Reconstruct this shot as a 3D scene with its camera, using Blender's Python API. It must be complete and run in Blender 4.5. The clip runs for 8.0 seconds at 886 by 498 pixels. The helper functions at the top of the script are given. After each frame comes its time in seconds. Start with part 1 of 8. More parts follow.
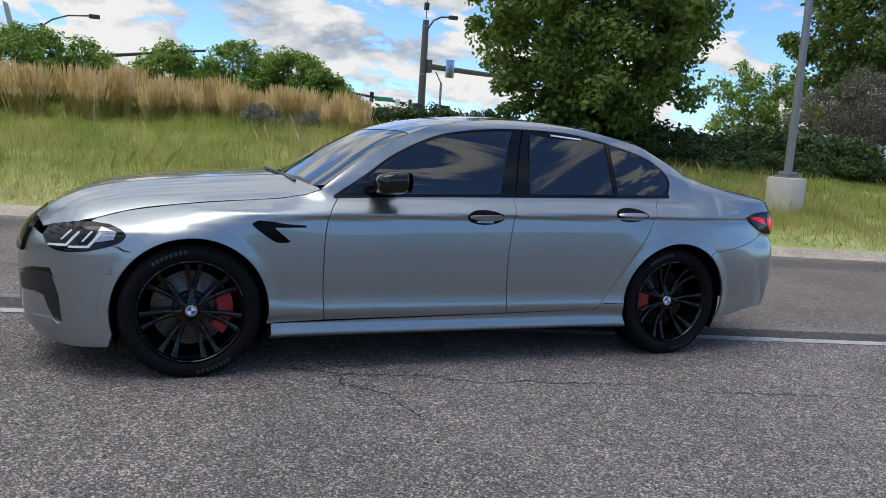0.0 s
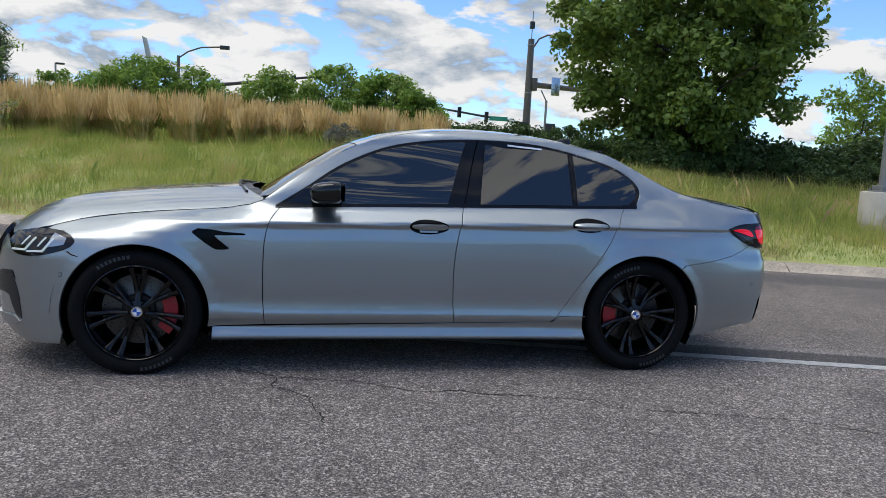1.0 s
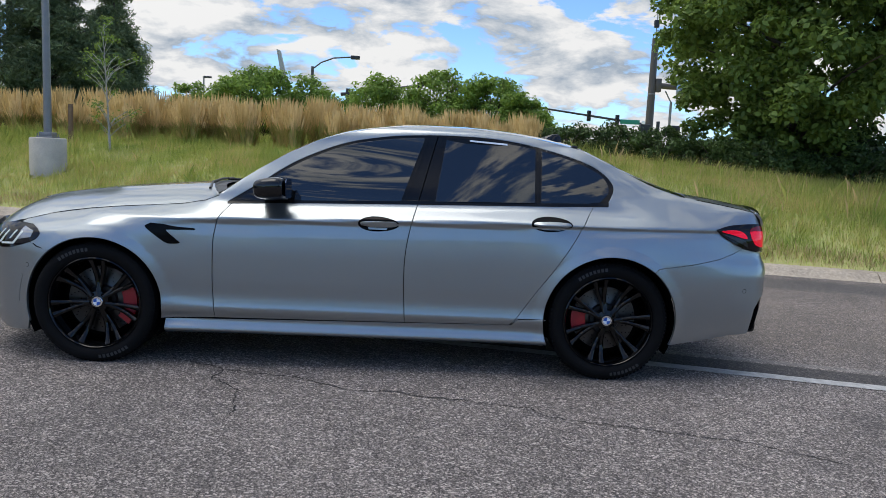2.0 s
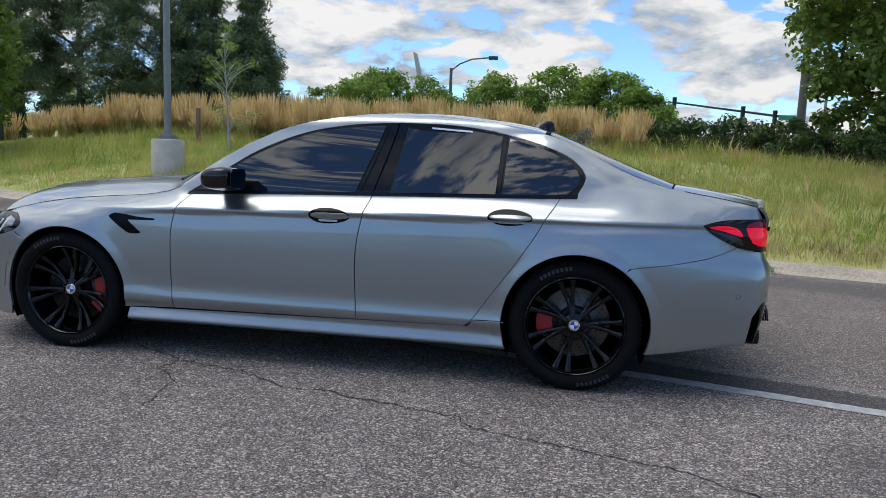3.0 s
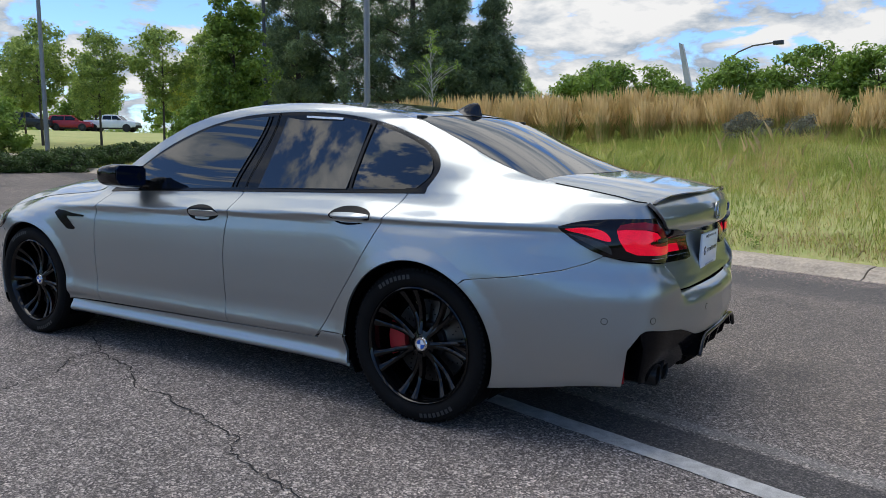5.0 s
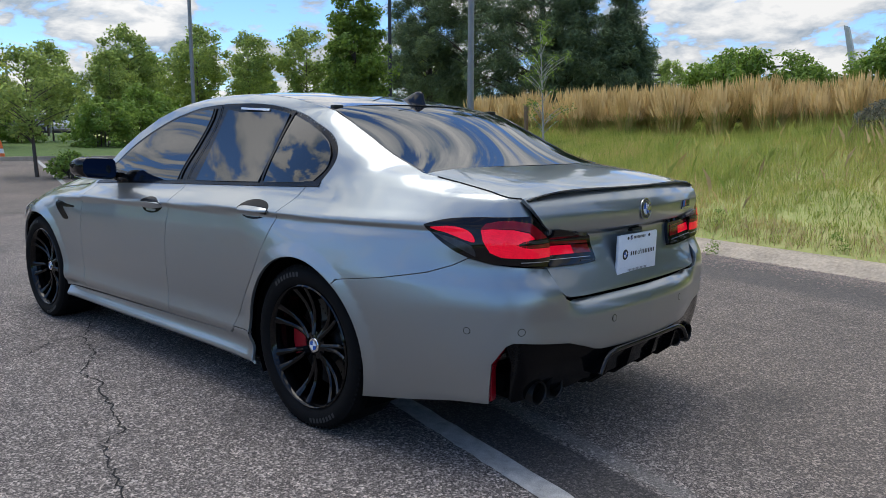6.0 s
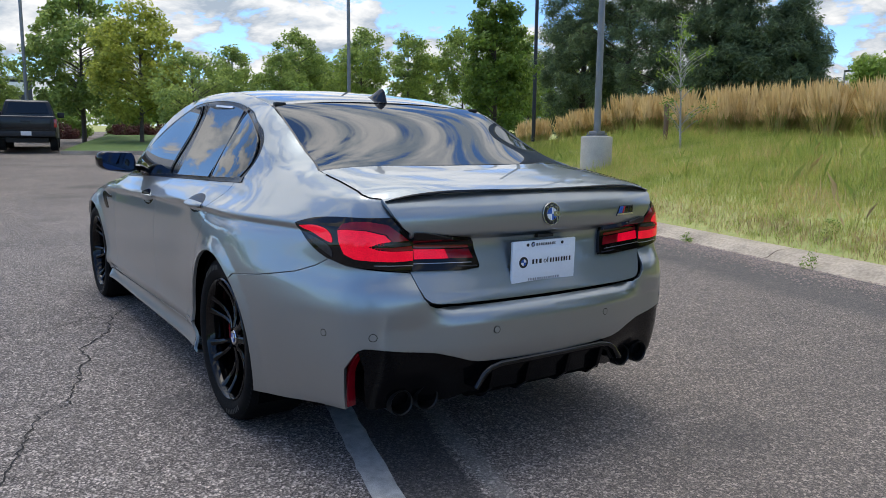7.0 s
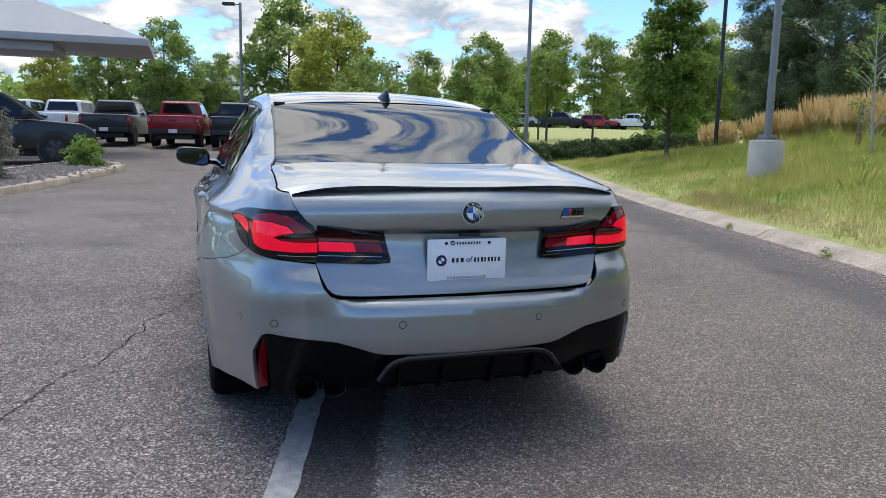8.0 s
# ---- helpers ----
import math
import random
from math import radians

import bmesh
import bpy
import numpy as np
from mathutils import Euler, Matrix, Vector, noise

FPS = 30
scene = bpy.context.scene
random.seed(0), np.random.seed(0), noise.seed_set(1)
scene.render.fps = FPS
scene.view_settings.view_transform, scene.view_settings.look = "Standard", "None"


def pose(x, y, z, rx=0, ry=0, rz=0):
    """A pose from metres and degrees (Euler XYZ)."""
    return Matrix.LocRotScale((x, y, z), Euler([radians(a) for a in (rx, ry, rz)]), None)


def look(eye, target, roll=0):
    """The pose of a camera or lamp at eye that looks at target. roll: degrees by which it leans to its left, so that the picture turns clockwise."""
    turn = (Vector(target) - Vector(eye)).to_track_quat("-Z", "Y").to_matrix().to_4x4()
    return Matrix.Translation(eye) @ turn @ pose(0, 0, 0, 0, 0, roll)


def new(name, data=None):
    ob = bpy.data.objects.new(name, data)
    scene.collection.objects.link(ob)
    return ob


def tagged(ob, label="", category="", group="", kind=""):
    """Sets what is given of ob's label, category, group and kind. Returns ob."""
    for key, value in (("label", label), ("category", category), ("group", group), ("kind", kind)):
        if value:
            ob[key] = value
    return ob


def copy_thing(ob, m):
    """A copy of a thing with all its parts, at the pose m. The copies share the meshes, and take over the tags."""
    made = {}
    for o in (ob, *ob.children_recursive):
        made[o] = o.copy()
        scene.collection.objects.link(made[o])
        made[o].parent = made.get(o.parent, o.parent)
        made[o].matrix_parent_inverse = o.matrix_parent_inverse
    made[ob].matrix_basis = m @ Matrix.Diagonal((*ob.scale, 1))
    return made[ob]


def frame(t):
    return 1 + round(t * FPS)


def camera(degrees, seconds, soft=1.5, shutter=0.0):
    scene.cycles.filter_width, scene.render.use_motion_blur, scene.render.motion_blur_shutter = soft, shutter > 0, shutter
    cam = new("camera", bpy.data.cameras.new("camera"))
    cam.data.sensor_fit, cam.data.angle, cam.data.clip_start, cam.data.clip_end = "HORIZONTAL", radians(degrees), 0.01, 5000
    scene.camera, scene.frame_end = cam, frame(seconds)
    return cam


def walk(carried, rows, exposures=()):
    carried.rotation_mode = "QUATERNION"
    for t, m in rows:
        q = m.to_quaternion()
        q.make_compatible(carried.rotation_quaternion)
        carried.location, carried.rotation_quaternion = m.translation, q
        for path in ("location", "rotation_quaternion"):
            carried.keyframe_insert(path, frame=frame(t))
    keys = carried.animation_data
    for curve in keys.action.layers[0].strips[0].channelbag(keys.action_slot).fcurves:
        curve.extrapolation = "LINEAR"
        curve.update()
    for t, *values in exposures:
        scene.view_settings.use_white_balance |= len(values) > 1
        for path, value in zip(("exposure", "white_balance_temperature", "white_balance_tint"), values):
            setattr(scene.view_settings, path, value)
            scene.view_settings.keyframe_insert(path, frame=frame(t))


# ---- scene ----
cam = camera(61.2, 8.0, soft=0.7)
PATH = [
    (0.0, (-1.704, -4.803, 1.272), (-0.97, -2.964, 0.997), 3.7),
    (0.5, (-1.22, -5.013, 1.289), (-0.64, -3.116, 1.034), 3.3),
    (1.0, (-0.721, -5.15, 1.280), (-0.299, -3.21, 1.037), 3.0),
    (1.5, (-0.184, -5.222, 1.284), (0.067, -3.252, 1.043), 2.8),
    (3.0, (1.434, -4.827, 1.247), (1.106, -2.872, 0.988), 2.1),
    (3.5, (1.944, -4.58, 1.251), (1.426, -2.666, 0.988), 1.8),
    (4.0, (2.413, -4.255, 1.227), (1.715, -2.4, 0.96), 1.3),
    (4.5, (2.873, -3.943, 1.235), (2.003, -2.162, 0.968), 0.8),
    (6.0, (4.01, -2.729, 1.218), (2.658, -1.283, 0.929), 0.1),
    (6.5, (4.365, -2.321, 1.226), (2.866, -1.028, 0.937), 0.3),
    (7.0, (4.624, -1.861, 1.22), (2.984, -0.754, 0.926), 0.6),
    (7.5, (4.912, -1.435, 1.226), (3.144, -0.547, 0.93), 1.0),
    (8.0, (5.109, -0.972, 1.219), (3.238, -0.328, 0.923), 1.2),
]
walk(cam, [(t, look(eye, target, roll)) for t, eye, target, roll in PATH], exposures=[(0.0, 1.16), (4.5, 1.16), (6.5, 1.24), (8.0, 1.40)])

# ---------------------------------------------------------------- light
SUN_FROM = Vector((-0.28, 0.02, 0.96)).normalized()
SUN_EL = math.asin(SUN_FROM.z)
SUN_AZ = math.atan2(SUN_FROM.x, SUN_FROM.y)


def build_world():
    """Summer sky with broken cumulus: clear-sky blue behind layered cloud."""
    w = bpy.data.worlds.new("sky")
    scene.world = w
    w.use_nodes = True
    nt = w.node_tree
    nt.nodes.clear()
    N, L = nt.nodes.new, nt.links.new
    out, bg = N("ShaderNodeOutputWorld"), N("ShaderNodeBackground")
    sky = N("ShaderNodeTexSky")
    sky.sky_type, sky.sun_disc = "NISHITA", False
    sky.sun_elevation, sky.sun_rotation = SUN_EL, SUN_AZ
    sky.altitude = 1500.0
    sky.air_density, sky.dust_density, sky.ozone_density = 1.0, 0.15, 2.2
    tc = N("ShaderNodeTexCoord")
    # cumulus on a high sheet: the directions are laid out on it, so that clouds flatten and crowd towards the horizon
    sep = N("ShaderNodeSeparateXYZ"); L(tc.outputs["Generated"], sep.inputs[0])
    up = N("ShaderNodeMath"); up.operation = "ABSOLUTE"; L(sep.outputs[2], up.inputs[0])
    den = N("ShaderNodeMath"); den.operation = "ADD"; den.inputs[1].default_value = CLOUD_LIFT; L(up.outputs[0], den.inputs[0])
    qx = N("ShaderNodeMath"); qx.operation = "DIVIDE"; L(sep.outputs[0], qx.inputs[0]); L(den.outputs[0], qx.inputs[1])
    qy = N("ShaderNodeMath"); qy.operation = "DIVIDE"; L(sep.outputs[1], qy.inputs[0]); L(den.outputs[0], qy.inputs[1])
    qz = N("ShaderNodeMath"); qz.operation = "MULTIPLY"; qz.inputs[1].default_value = 2.8; L(up.outputs[0], qz.inputs[0])
    flat = N("ShaderNodeCombineXYZ")
    L(qx.outputs[0], flat.inputs[0]); L(qy.outputs[0], flat.inputs[1]); L(qz.outputs[0], flat.inputs[2])

    def billow(lift):
        mp = N("ShaderNodeMapping")
        mp.inputs["Location"].default_value = (CLOUD_AT[0], CLOUD_AT[1], CLOUD_AT[2] + lift)
        L(flat.outputs[0], mp.inputs[0])
        n = N("ShaderNodeTexNoise")
        n.inputs["Scale"].default_value, n.inputs["Detail"].default_value, n.inputs["Roughness"].default_value = 5.2, 12, 0.58
        n.inputs["Distortion"].default_value = 0.25
        L(mp.outputs[0], n.inputs["Vector"])
        return n.outputs["Fac"]
    here, above = billow(0.0), billow(0.16)
    cover = N("ShaderNodeValToRGB")
    cover.color_ramp.elements[0].position, cover.color_ramp.elements[1].position = CLOUD_EDGE
    # the cloud thickens overhead and to the north and breaks up in the south
    drift = N("ShaderNodeVectorMath"); drift.operation = "DOT_PRODUCT"; drift.inputs[1].default_value = (-0.060, 0.080, 0.095)
    L(tc.outputs["Generated"], drift.inputs[0])
    gain = N("ShaderNodeMath"); gain.operation = "ADD"; L(here, gain.inputs[0]); L(drift.outputs["Value"], gain.inputs[1])
    L(gain.outputs[0], cover.inputs[0])
    df = N("ShaderNodeMath"); df.operation = "SUBTRACT"
    L(here, df.inputs[0]); L(above, df.inputs[1])
    tr = N("ShaderNodeMapRange")
    tr.inputs["From Min"].default_value, tr.inputs["From Max"].default_value = -0.12, 0.11
    L(df.outputs[0], tr.inputs["Value"])
    tone = N("ShaderNodeMix"); tone.data_type = "RGBA"
    tone.inputs["A"].default_value, tone.inputs["B"].default_value = (0.42, 0.50, 0.60, 1), (1.0, 1.0, 1.0, 1)
    L(tr.outputs[0], tone.inputs["Factor"])
    cm = N("ShaderNodeMix"); cm.data_type = "RGBA"
    sk = N("ShaderNodeVectorMath"); sk.operation = "MULTIPLY"; sk.inputs[1].default_value = SKY_GAIN
    L(sky.outputs[0], sk.inputs[0])
    cl = N("ShaderNodeVectorMath"); cl.operation = "SCALE"; cl.inputs["Scale"].default_value = CLOUD_GAIN
    # thin cloud round the sun lets more of it through
    sd = N("ShaderNodeVectorMath"); sd.operation = "DOT_PRODUCT"; sd.inputs[1].default_value = tuple(SUN_FROM)
    L(tc.outputs["Generated"], sd.inputs[0])
    sm = N("ShaderNodeMath"); sm.operation = "MAXIMUM"; sm.inputs[1].default_value = 0.0; L(sd.outputs["Value"], sm.inputs[0])
    sp = N("ShaderNodeMath"); sp.operation = "POWER"; sp.inputs[1].default_value = 3.0; L(sm.outputs[0], sp.inputs[0])
    sg = N("ShaderNodeMath"); sg.operation = "MULTIPLY_ADD"; sg.inputs[1].default_value = SUN_GLOW; sg.inputs[2].default_value = 1.0
    L(sp.outputs[0], sg.inputs[0])
    lit = N("ShaderNodeVectorMath"); lit.operation = "SCALE"
    L(tone.outputs["Result"], lit.inputs[0]); L(sg.outputs[0], lit.inputs["Scale"])
    L(lit.outputs[0], cl.inputs[0])
    L(cover.outputs[0], cm.inputs["Factor"]); L(sk.outputs[0], cm.inputs["A"]); L(cl.outputs[0], cm.inputs["B"])
    L(cm.outputs["Result"], bg.inputs[0])
    bg.inputs[1].default_value = 0.1
    L(bg.outputs[0], out.inputs[0])


SKY_GAIN, CLOUD_GAIN, SUN_GLOW = (0.62, 0.77, 0.95), 3.9, 1.35
CLOUD_AT, CLOUD_EDGE, CLOUD_LIFT = (3.7, 1.3, 0.4), (0.526, 0.584), 0.46
build_world()
sun_lamp = new("sun", bpy.data.lights.new("sun", "SUN"))
sun_lamp.data.energy, sun_lamp.data.angle, sun_lamp.data.color = 0.55, radians(40.0), (1.0, 0.945, 0.87)
sun_lamp.matrix_world = look(SUN_FROM * 100, (0, 0, 0))

# ---------------------------------------------------------------- mesh helpers
def part(name, bm, material, parent=None, label=""):
    """Links a bmesh as one mesh object under a thing or a part."""
    me = bpy.data.meshes.new(name)
    bm.to_mesh(me)
    bm.free()
    if material:
        me.materials.append(material)
    ob = new(name, me)
    ob.parent = parent
    if label:
        ob["label"] = label
    return ob


def raw(name, verts, faces, material, parent=None, label="", smooth=True, normals=None):
    """Links vertices and faces as one mesh object."""
    me = bpy.data.meshes.new(name)
    me.from_pydata([tuple(v) for v in verts], [], faces)
    me.materials.append(material)
    if smooth:
        me.polygons.foreach_set("use_smooth", [True] * len(me.polygons))
    if normals is not None:
        me.normals_split_custom_set_from_vertices([tuple(n) for n in normals])
    me.update()
    ob = new(name, me)
    ob.parent = parent
    if label:
        ob["label"] = label
    return ob


def pchip(xs, ys):
    """A shape-keeping cubic through the keys; flat beyond the ends."""
    xs, ys = np.array(xs, float), np.array(ys, float)
    h, dl = np.diff(xs), np.diff(ys) / np.diff(xs)
    m = np.zeros(len(xs))
    for i in range(1, len(xs) - 1):
        if dl[i - 1] * dl[i] > 0:
            w1, w2 = 2 * h[i] + h[i - 1], h[i] + 2 * h[i - 1]
            m[i] = (w1 + w2) / (w1 / dl[i - 1] + w2 / dl[i])
    m[0], m[-1] = dl[0], dl[-1]

    def f(q):
        q = np.clip(np.asarray(q, float), xs[0], xs[-1])
        i = np.clip(np.searchsorted(xs, q) - 1, 0, len(xs) - 2)
        t = (q - xs[i]) / h[i]
        return ((2 * t**3 - 3 * t**2 + 1) * ys[i] + (t**3 - 2 * t**2 + t) * h[i] * m[i]
                + (-2 * t**3 + 3 * t**2) * ys[i + 1] + (t**3 - t**2) * h[i] * m[i + 1])
    return f


def curve(pts, n=6):
    """A smooth line through the points, ends included."""
    p = [np.array(q, float) for q in pts]
    p = [2 * p[0] - p[1]] + p + [2 * p[-1] - p[-2]]
    out = []
    for i in range(1, len(p) - 2):
        for k in range(n):
            t = k / n
            out.append(0.5 * (2 * p[i] + (p[i + 1] - p[i - 1]) * t + (2 * p[i - 1] - 5 * p[i] + 4 * p[i + 1] - p[i + 2]) * t * t
                              + (3 * p[i] - p[i - 1] - 3 * p[i + 1] + p[i + 2]) * t**3))
    out.append(p[-2])
    return [tuple(q) for q in out]


def clip_cell(poly, u0, u1, v0, v1):
    """The part of a 2D outline inside a grid cell."""
    for axis, lim, keep in ((0, u0, 1), (0, u1, -1), (1, v0, 1), (1, v1, -1)):
        res = []
        for a, b in zip(poly, poly[1:] + poly[:1]):
            da, db = keep * (a[axis] - lim), keep * (b[axis] - lim)
            if da >= 0:
                res.append(a)
            if (da > 0 and db < 0) or (da < 0 and db > 0):
                t = da / (da - db)
                q = [a[0] + (b[0] - a[0]) * t, a[1] + (b[1] - a[1]) * t]
                q[axis] = lim
                res.append(tuple(q))
        poly = res
        if len(poly) < 3:
            return []
    return poly


def inside(poly, x, y):
    c = False
    for (x0, y0), (x1, y1) in zip(poly, poly[1:] + poly[:1]):
        if (y0 > y) != (y1 > y) and x < (x1 - x0) * (y - y0) / (y1 - y0) + x0:
            c = not c
    return c


def panel(name, poly, fn, step, material, parent=None, label="", off=0.0, rim=0.012, flip=False, mirror=1):
    """A sheet of the surface fn(u, v) inside the outline poly, with turned-in edges and the surface's own normals."""
    poly = [tuple(map(float, q)) for q in poly]
    clean = [q for i, q in enumerate(poly) if math.dist(q, poly[i - 1]) > 1e-5]
    poly = clean
    if sum(a[0] * b[1] - b[0] * a[1] for a, b in zip(poly, poly[1:] + poly[:1])) < 0:
        poly = poly[::-1]
    us = [q[0] for q in poly]
    vs = [q[1] for q in poly]
    du, dv = (step if isinstance(step, tuple) else (step, step))
    nu, nv = max(1, math.ceil((max(us) - min(us)) / du)), max(1, math.ceil((max(vs) - min(vs)) / dv))
    U, V = np.linspace(min(us), max(us), nu + 1), np.linspace(min(vs), max(vs), nv + 1)
    edges = list(zip(poly, poly[1:] + poly[:1]))
    index, pts, faces = {}, [], []

    def vid(q):
        k = (round(q[0], 5), round(q[1], 5))
        if k not in index:
            index[k] = len(pts)
            pts.append(q)
        return index[k]

    for i in range(nu):
        col = clip_cell(poly, U[i], U[i + 1], V[0] - 1, V[-1] + 1)
        if not col:
            continue
        for j in range(nv):
            c = clip_cell(col, U[i], U[i + 1], V[j], V[j + 1])
            if len(c) < 3:
                continue
            area = sum(a[0] * b[1] - b[0] * a[1] for a, b in zip(c, c[1:] + c[:1]))
            if abs(area) < 1e-9:
                continue
            f = []
            for q in c:
                k = vid(q)
                if k not in f:
                    f.append(k)
            if len(f) > 2:
                faces.append(f if area > 0 else f[::-1])
    P = np.array(pts)
    e = 0.004
    X = fn(P[:, 0], P[:, 1])
    A = fn(P[:, 0] + e, P[:, 1]) - fn(P[:, 0] - e, P[:, 1])
    B = fn(P[:, 0], P[:, 1] + e) - fn(P[:, 0], P[:, 1] - e)
    Nn = np.cross(A, B)
    Nn /= np.linalg.norm(Nn, axis=1)[:, None] + 1e-12
    if flip:
        Nn = -Nn
        faces = [f[::-1] for f in faces]
    X = X + Nn * off
    count = {}
    for f in faces:
        for a, b in zip(f, f[1:] + f[:1]):
            count[(a, b)] = count.get((a, b), 0) + 1
    border = [(a, b) for (a, b) in count if (b, a) not in count]
    verts, norms = [tuple(v) for v in X], [tuple(n) for n in Nn]
    if rim:
        for a, b in border:
            d = X[b] - X[a]
            side = np.cross(d, Nn[a])
            side /= np.linalg.norm(side) + 1e-12
            r = min(0.0018, rim / 4)
            k = len(verts)
            na, nb = Nn[a], Nn[b]
            for base, n0 in ((X[a], na), (X[b], nb)):
                verts += [tuple(base + side * r - n0 * r), tuple(base + side * r - n0 * rim)]
                norms += [tuple(side), tuple(side)]
            faces += [[b, a, k, k + 2], [k + 2, k, k + 1, k + 3]]
    if mirror < 0:
        verts = [(x, -y, z) for x, y, z in verts]
        norms = [(x, -y, z) for x, y, z in norms]
        faces = [f[::-1] for f in faces]
    return raw(name, verts, faces, material, parent, label, True, norms)


def lathe(name, profile, n, material, parent=None, label="", axis="y", smooth=True, closed=False):
    """Turns a profile of (radius, along) round the axis."""
    verts, faces = [], []
    m = len(profile)
    for i in range(n):
        a = 2 * math.pi * i / n
        c, s = math.cos(a), math.sin(a)
        for r, h in profile:
            verts.append((r * c, h, r * s) if axis == "y" else (r * c, r * s, h))
    for i in range(n):
        j = (i + 1) % n
        for k in range(m if closed else m - 1):
            l = (k + 1) % m
            f = [i * m + k, i * m + l, j * m + l, j * m + k]
            faces.append(f if axis == "y" else f[::-1])
    ob = raw(name, verts, faces, material, parent, label, smooth)
    if smooth:
        sharp_edges(ob, 35)
    return ob


def sharp_edges(ob, degrees):
    bm = bmesh.new()
    bm.from_mesh(ob.data)
    bmesh.ops.remove_doubles(bm, verts=bm.verts, dist=1e-5)
    for e in bm.edges:
        e.smooth = len(e.link_faces) != 2 or e.calc_face_angle(0) < radians(degrees)
    bm.to_mesh(ob.data)
    bm.free()


def box_bm(x0, x1, y0, y1, z0, z1, bevel=0.0, seg=2):
    bm = bmesh.new()
    bmesh.ops.create_cube(bm, size=1.0, matrix=Matrix.Translation(((x0 + x1) / 2, (y0 + y1) / 2, (z0 + z1) / 2)) @ Matrix.Diagonal((x1 - x0, y1 - y0, z1 - z0, 1)))
    if bevel:
        bmesh.ops.bevel(bm, geom=bm.edges[:], offset=bevel, segments=seg, profile=0.6, affect="EDGES")
    return bm


def box(name, x0, x1, y0, y1, z0, z1, material, parent=None, bevel=0.0, label="", seg=2):
    ob = part(name, box_bm(x0, x1, y0, y1, z0, z1, bevel, seg), material, parent, label)
    if bevel:
        for p in ob.data.polygons:
            p.use_smooth = True
        sharp_edges(ob, 50)
    return ob


def tube(name, pts, radius, material, parent=None, n=8, label="", taper=None):
    """A round bar along a line of points."""
    verts, faces = [], []
    P = [Vector(p) for p in pts]
    up = None
    for i, p in enumerate(P):
        d = (P[min(i + 1, len(P) - 1)] - P[max(i - 1, 0)]).normalized()
        if up is None:
            up = d.orthogonal().normalized()
        up = (up - d * up.dot(d)).normalized()
        w = d.cross(up)
        r = radius if taper is None else radius + (taper - radius) * i / (len(P) - 1)
        for k in range(n):
            a = 2 * math.pi * k / n
            verts.append(p + (up * math.cos(a) + w * math.sin(a)) * r)
    for i in range(len(P) - 1):
        for k in range(n):
            l = (k + 1) % n
            faces.append([i * n + k, i * n + l, (i + 1) * n + l, (i + 1) * n + k])
    faces.append(list(range(n))[::-1])
    faces.append([(len(P) - 1) * n + k for k in range(n)])
    ob = raw(name, verts, faces, material, parent, label)
    sharp_edges(ob, 50)
    return ob


def prism(name, poly, fn, depth, material, parent=None, label=""):
    """A solid plate: outline poly in a plane, laid out by fn(u, v, w), from w = 0 to depth."""
    n = len(poly)
    verts = [fn(u, v, 0) for u, v in poly] + [fn(u, v, depth) for u, v in poly]
    faces = [list(range(n))[::-1], list(range(n, 2 * n))] + [[i, (i + 1) % n, n + (i + 1) % n, n + i] for i in range(n)]
    ob = raw(name, verts, faces, material, parent, label, False)
    bm = bmesh.new()
    bm.from_mesh(ob.data)
    bmesh.ops.recalc_face_normals(bm, faces=bm.faces)
    bm.to_mesh(ob.data)
    bm.free()
    return ob

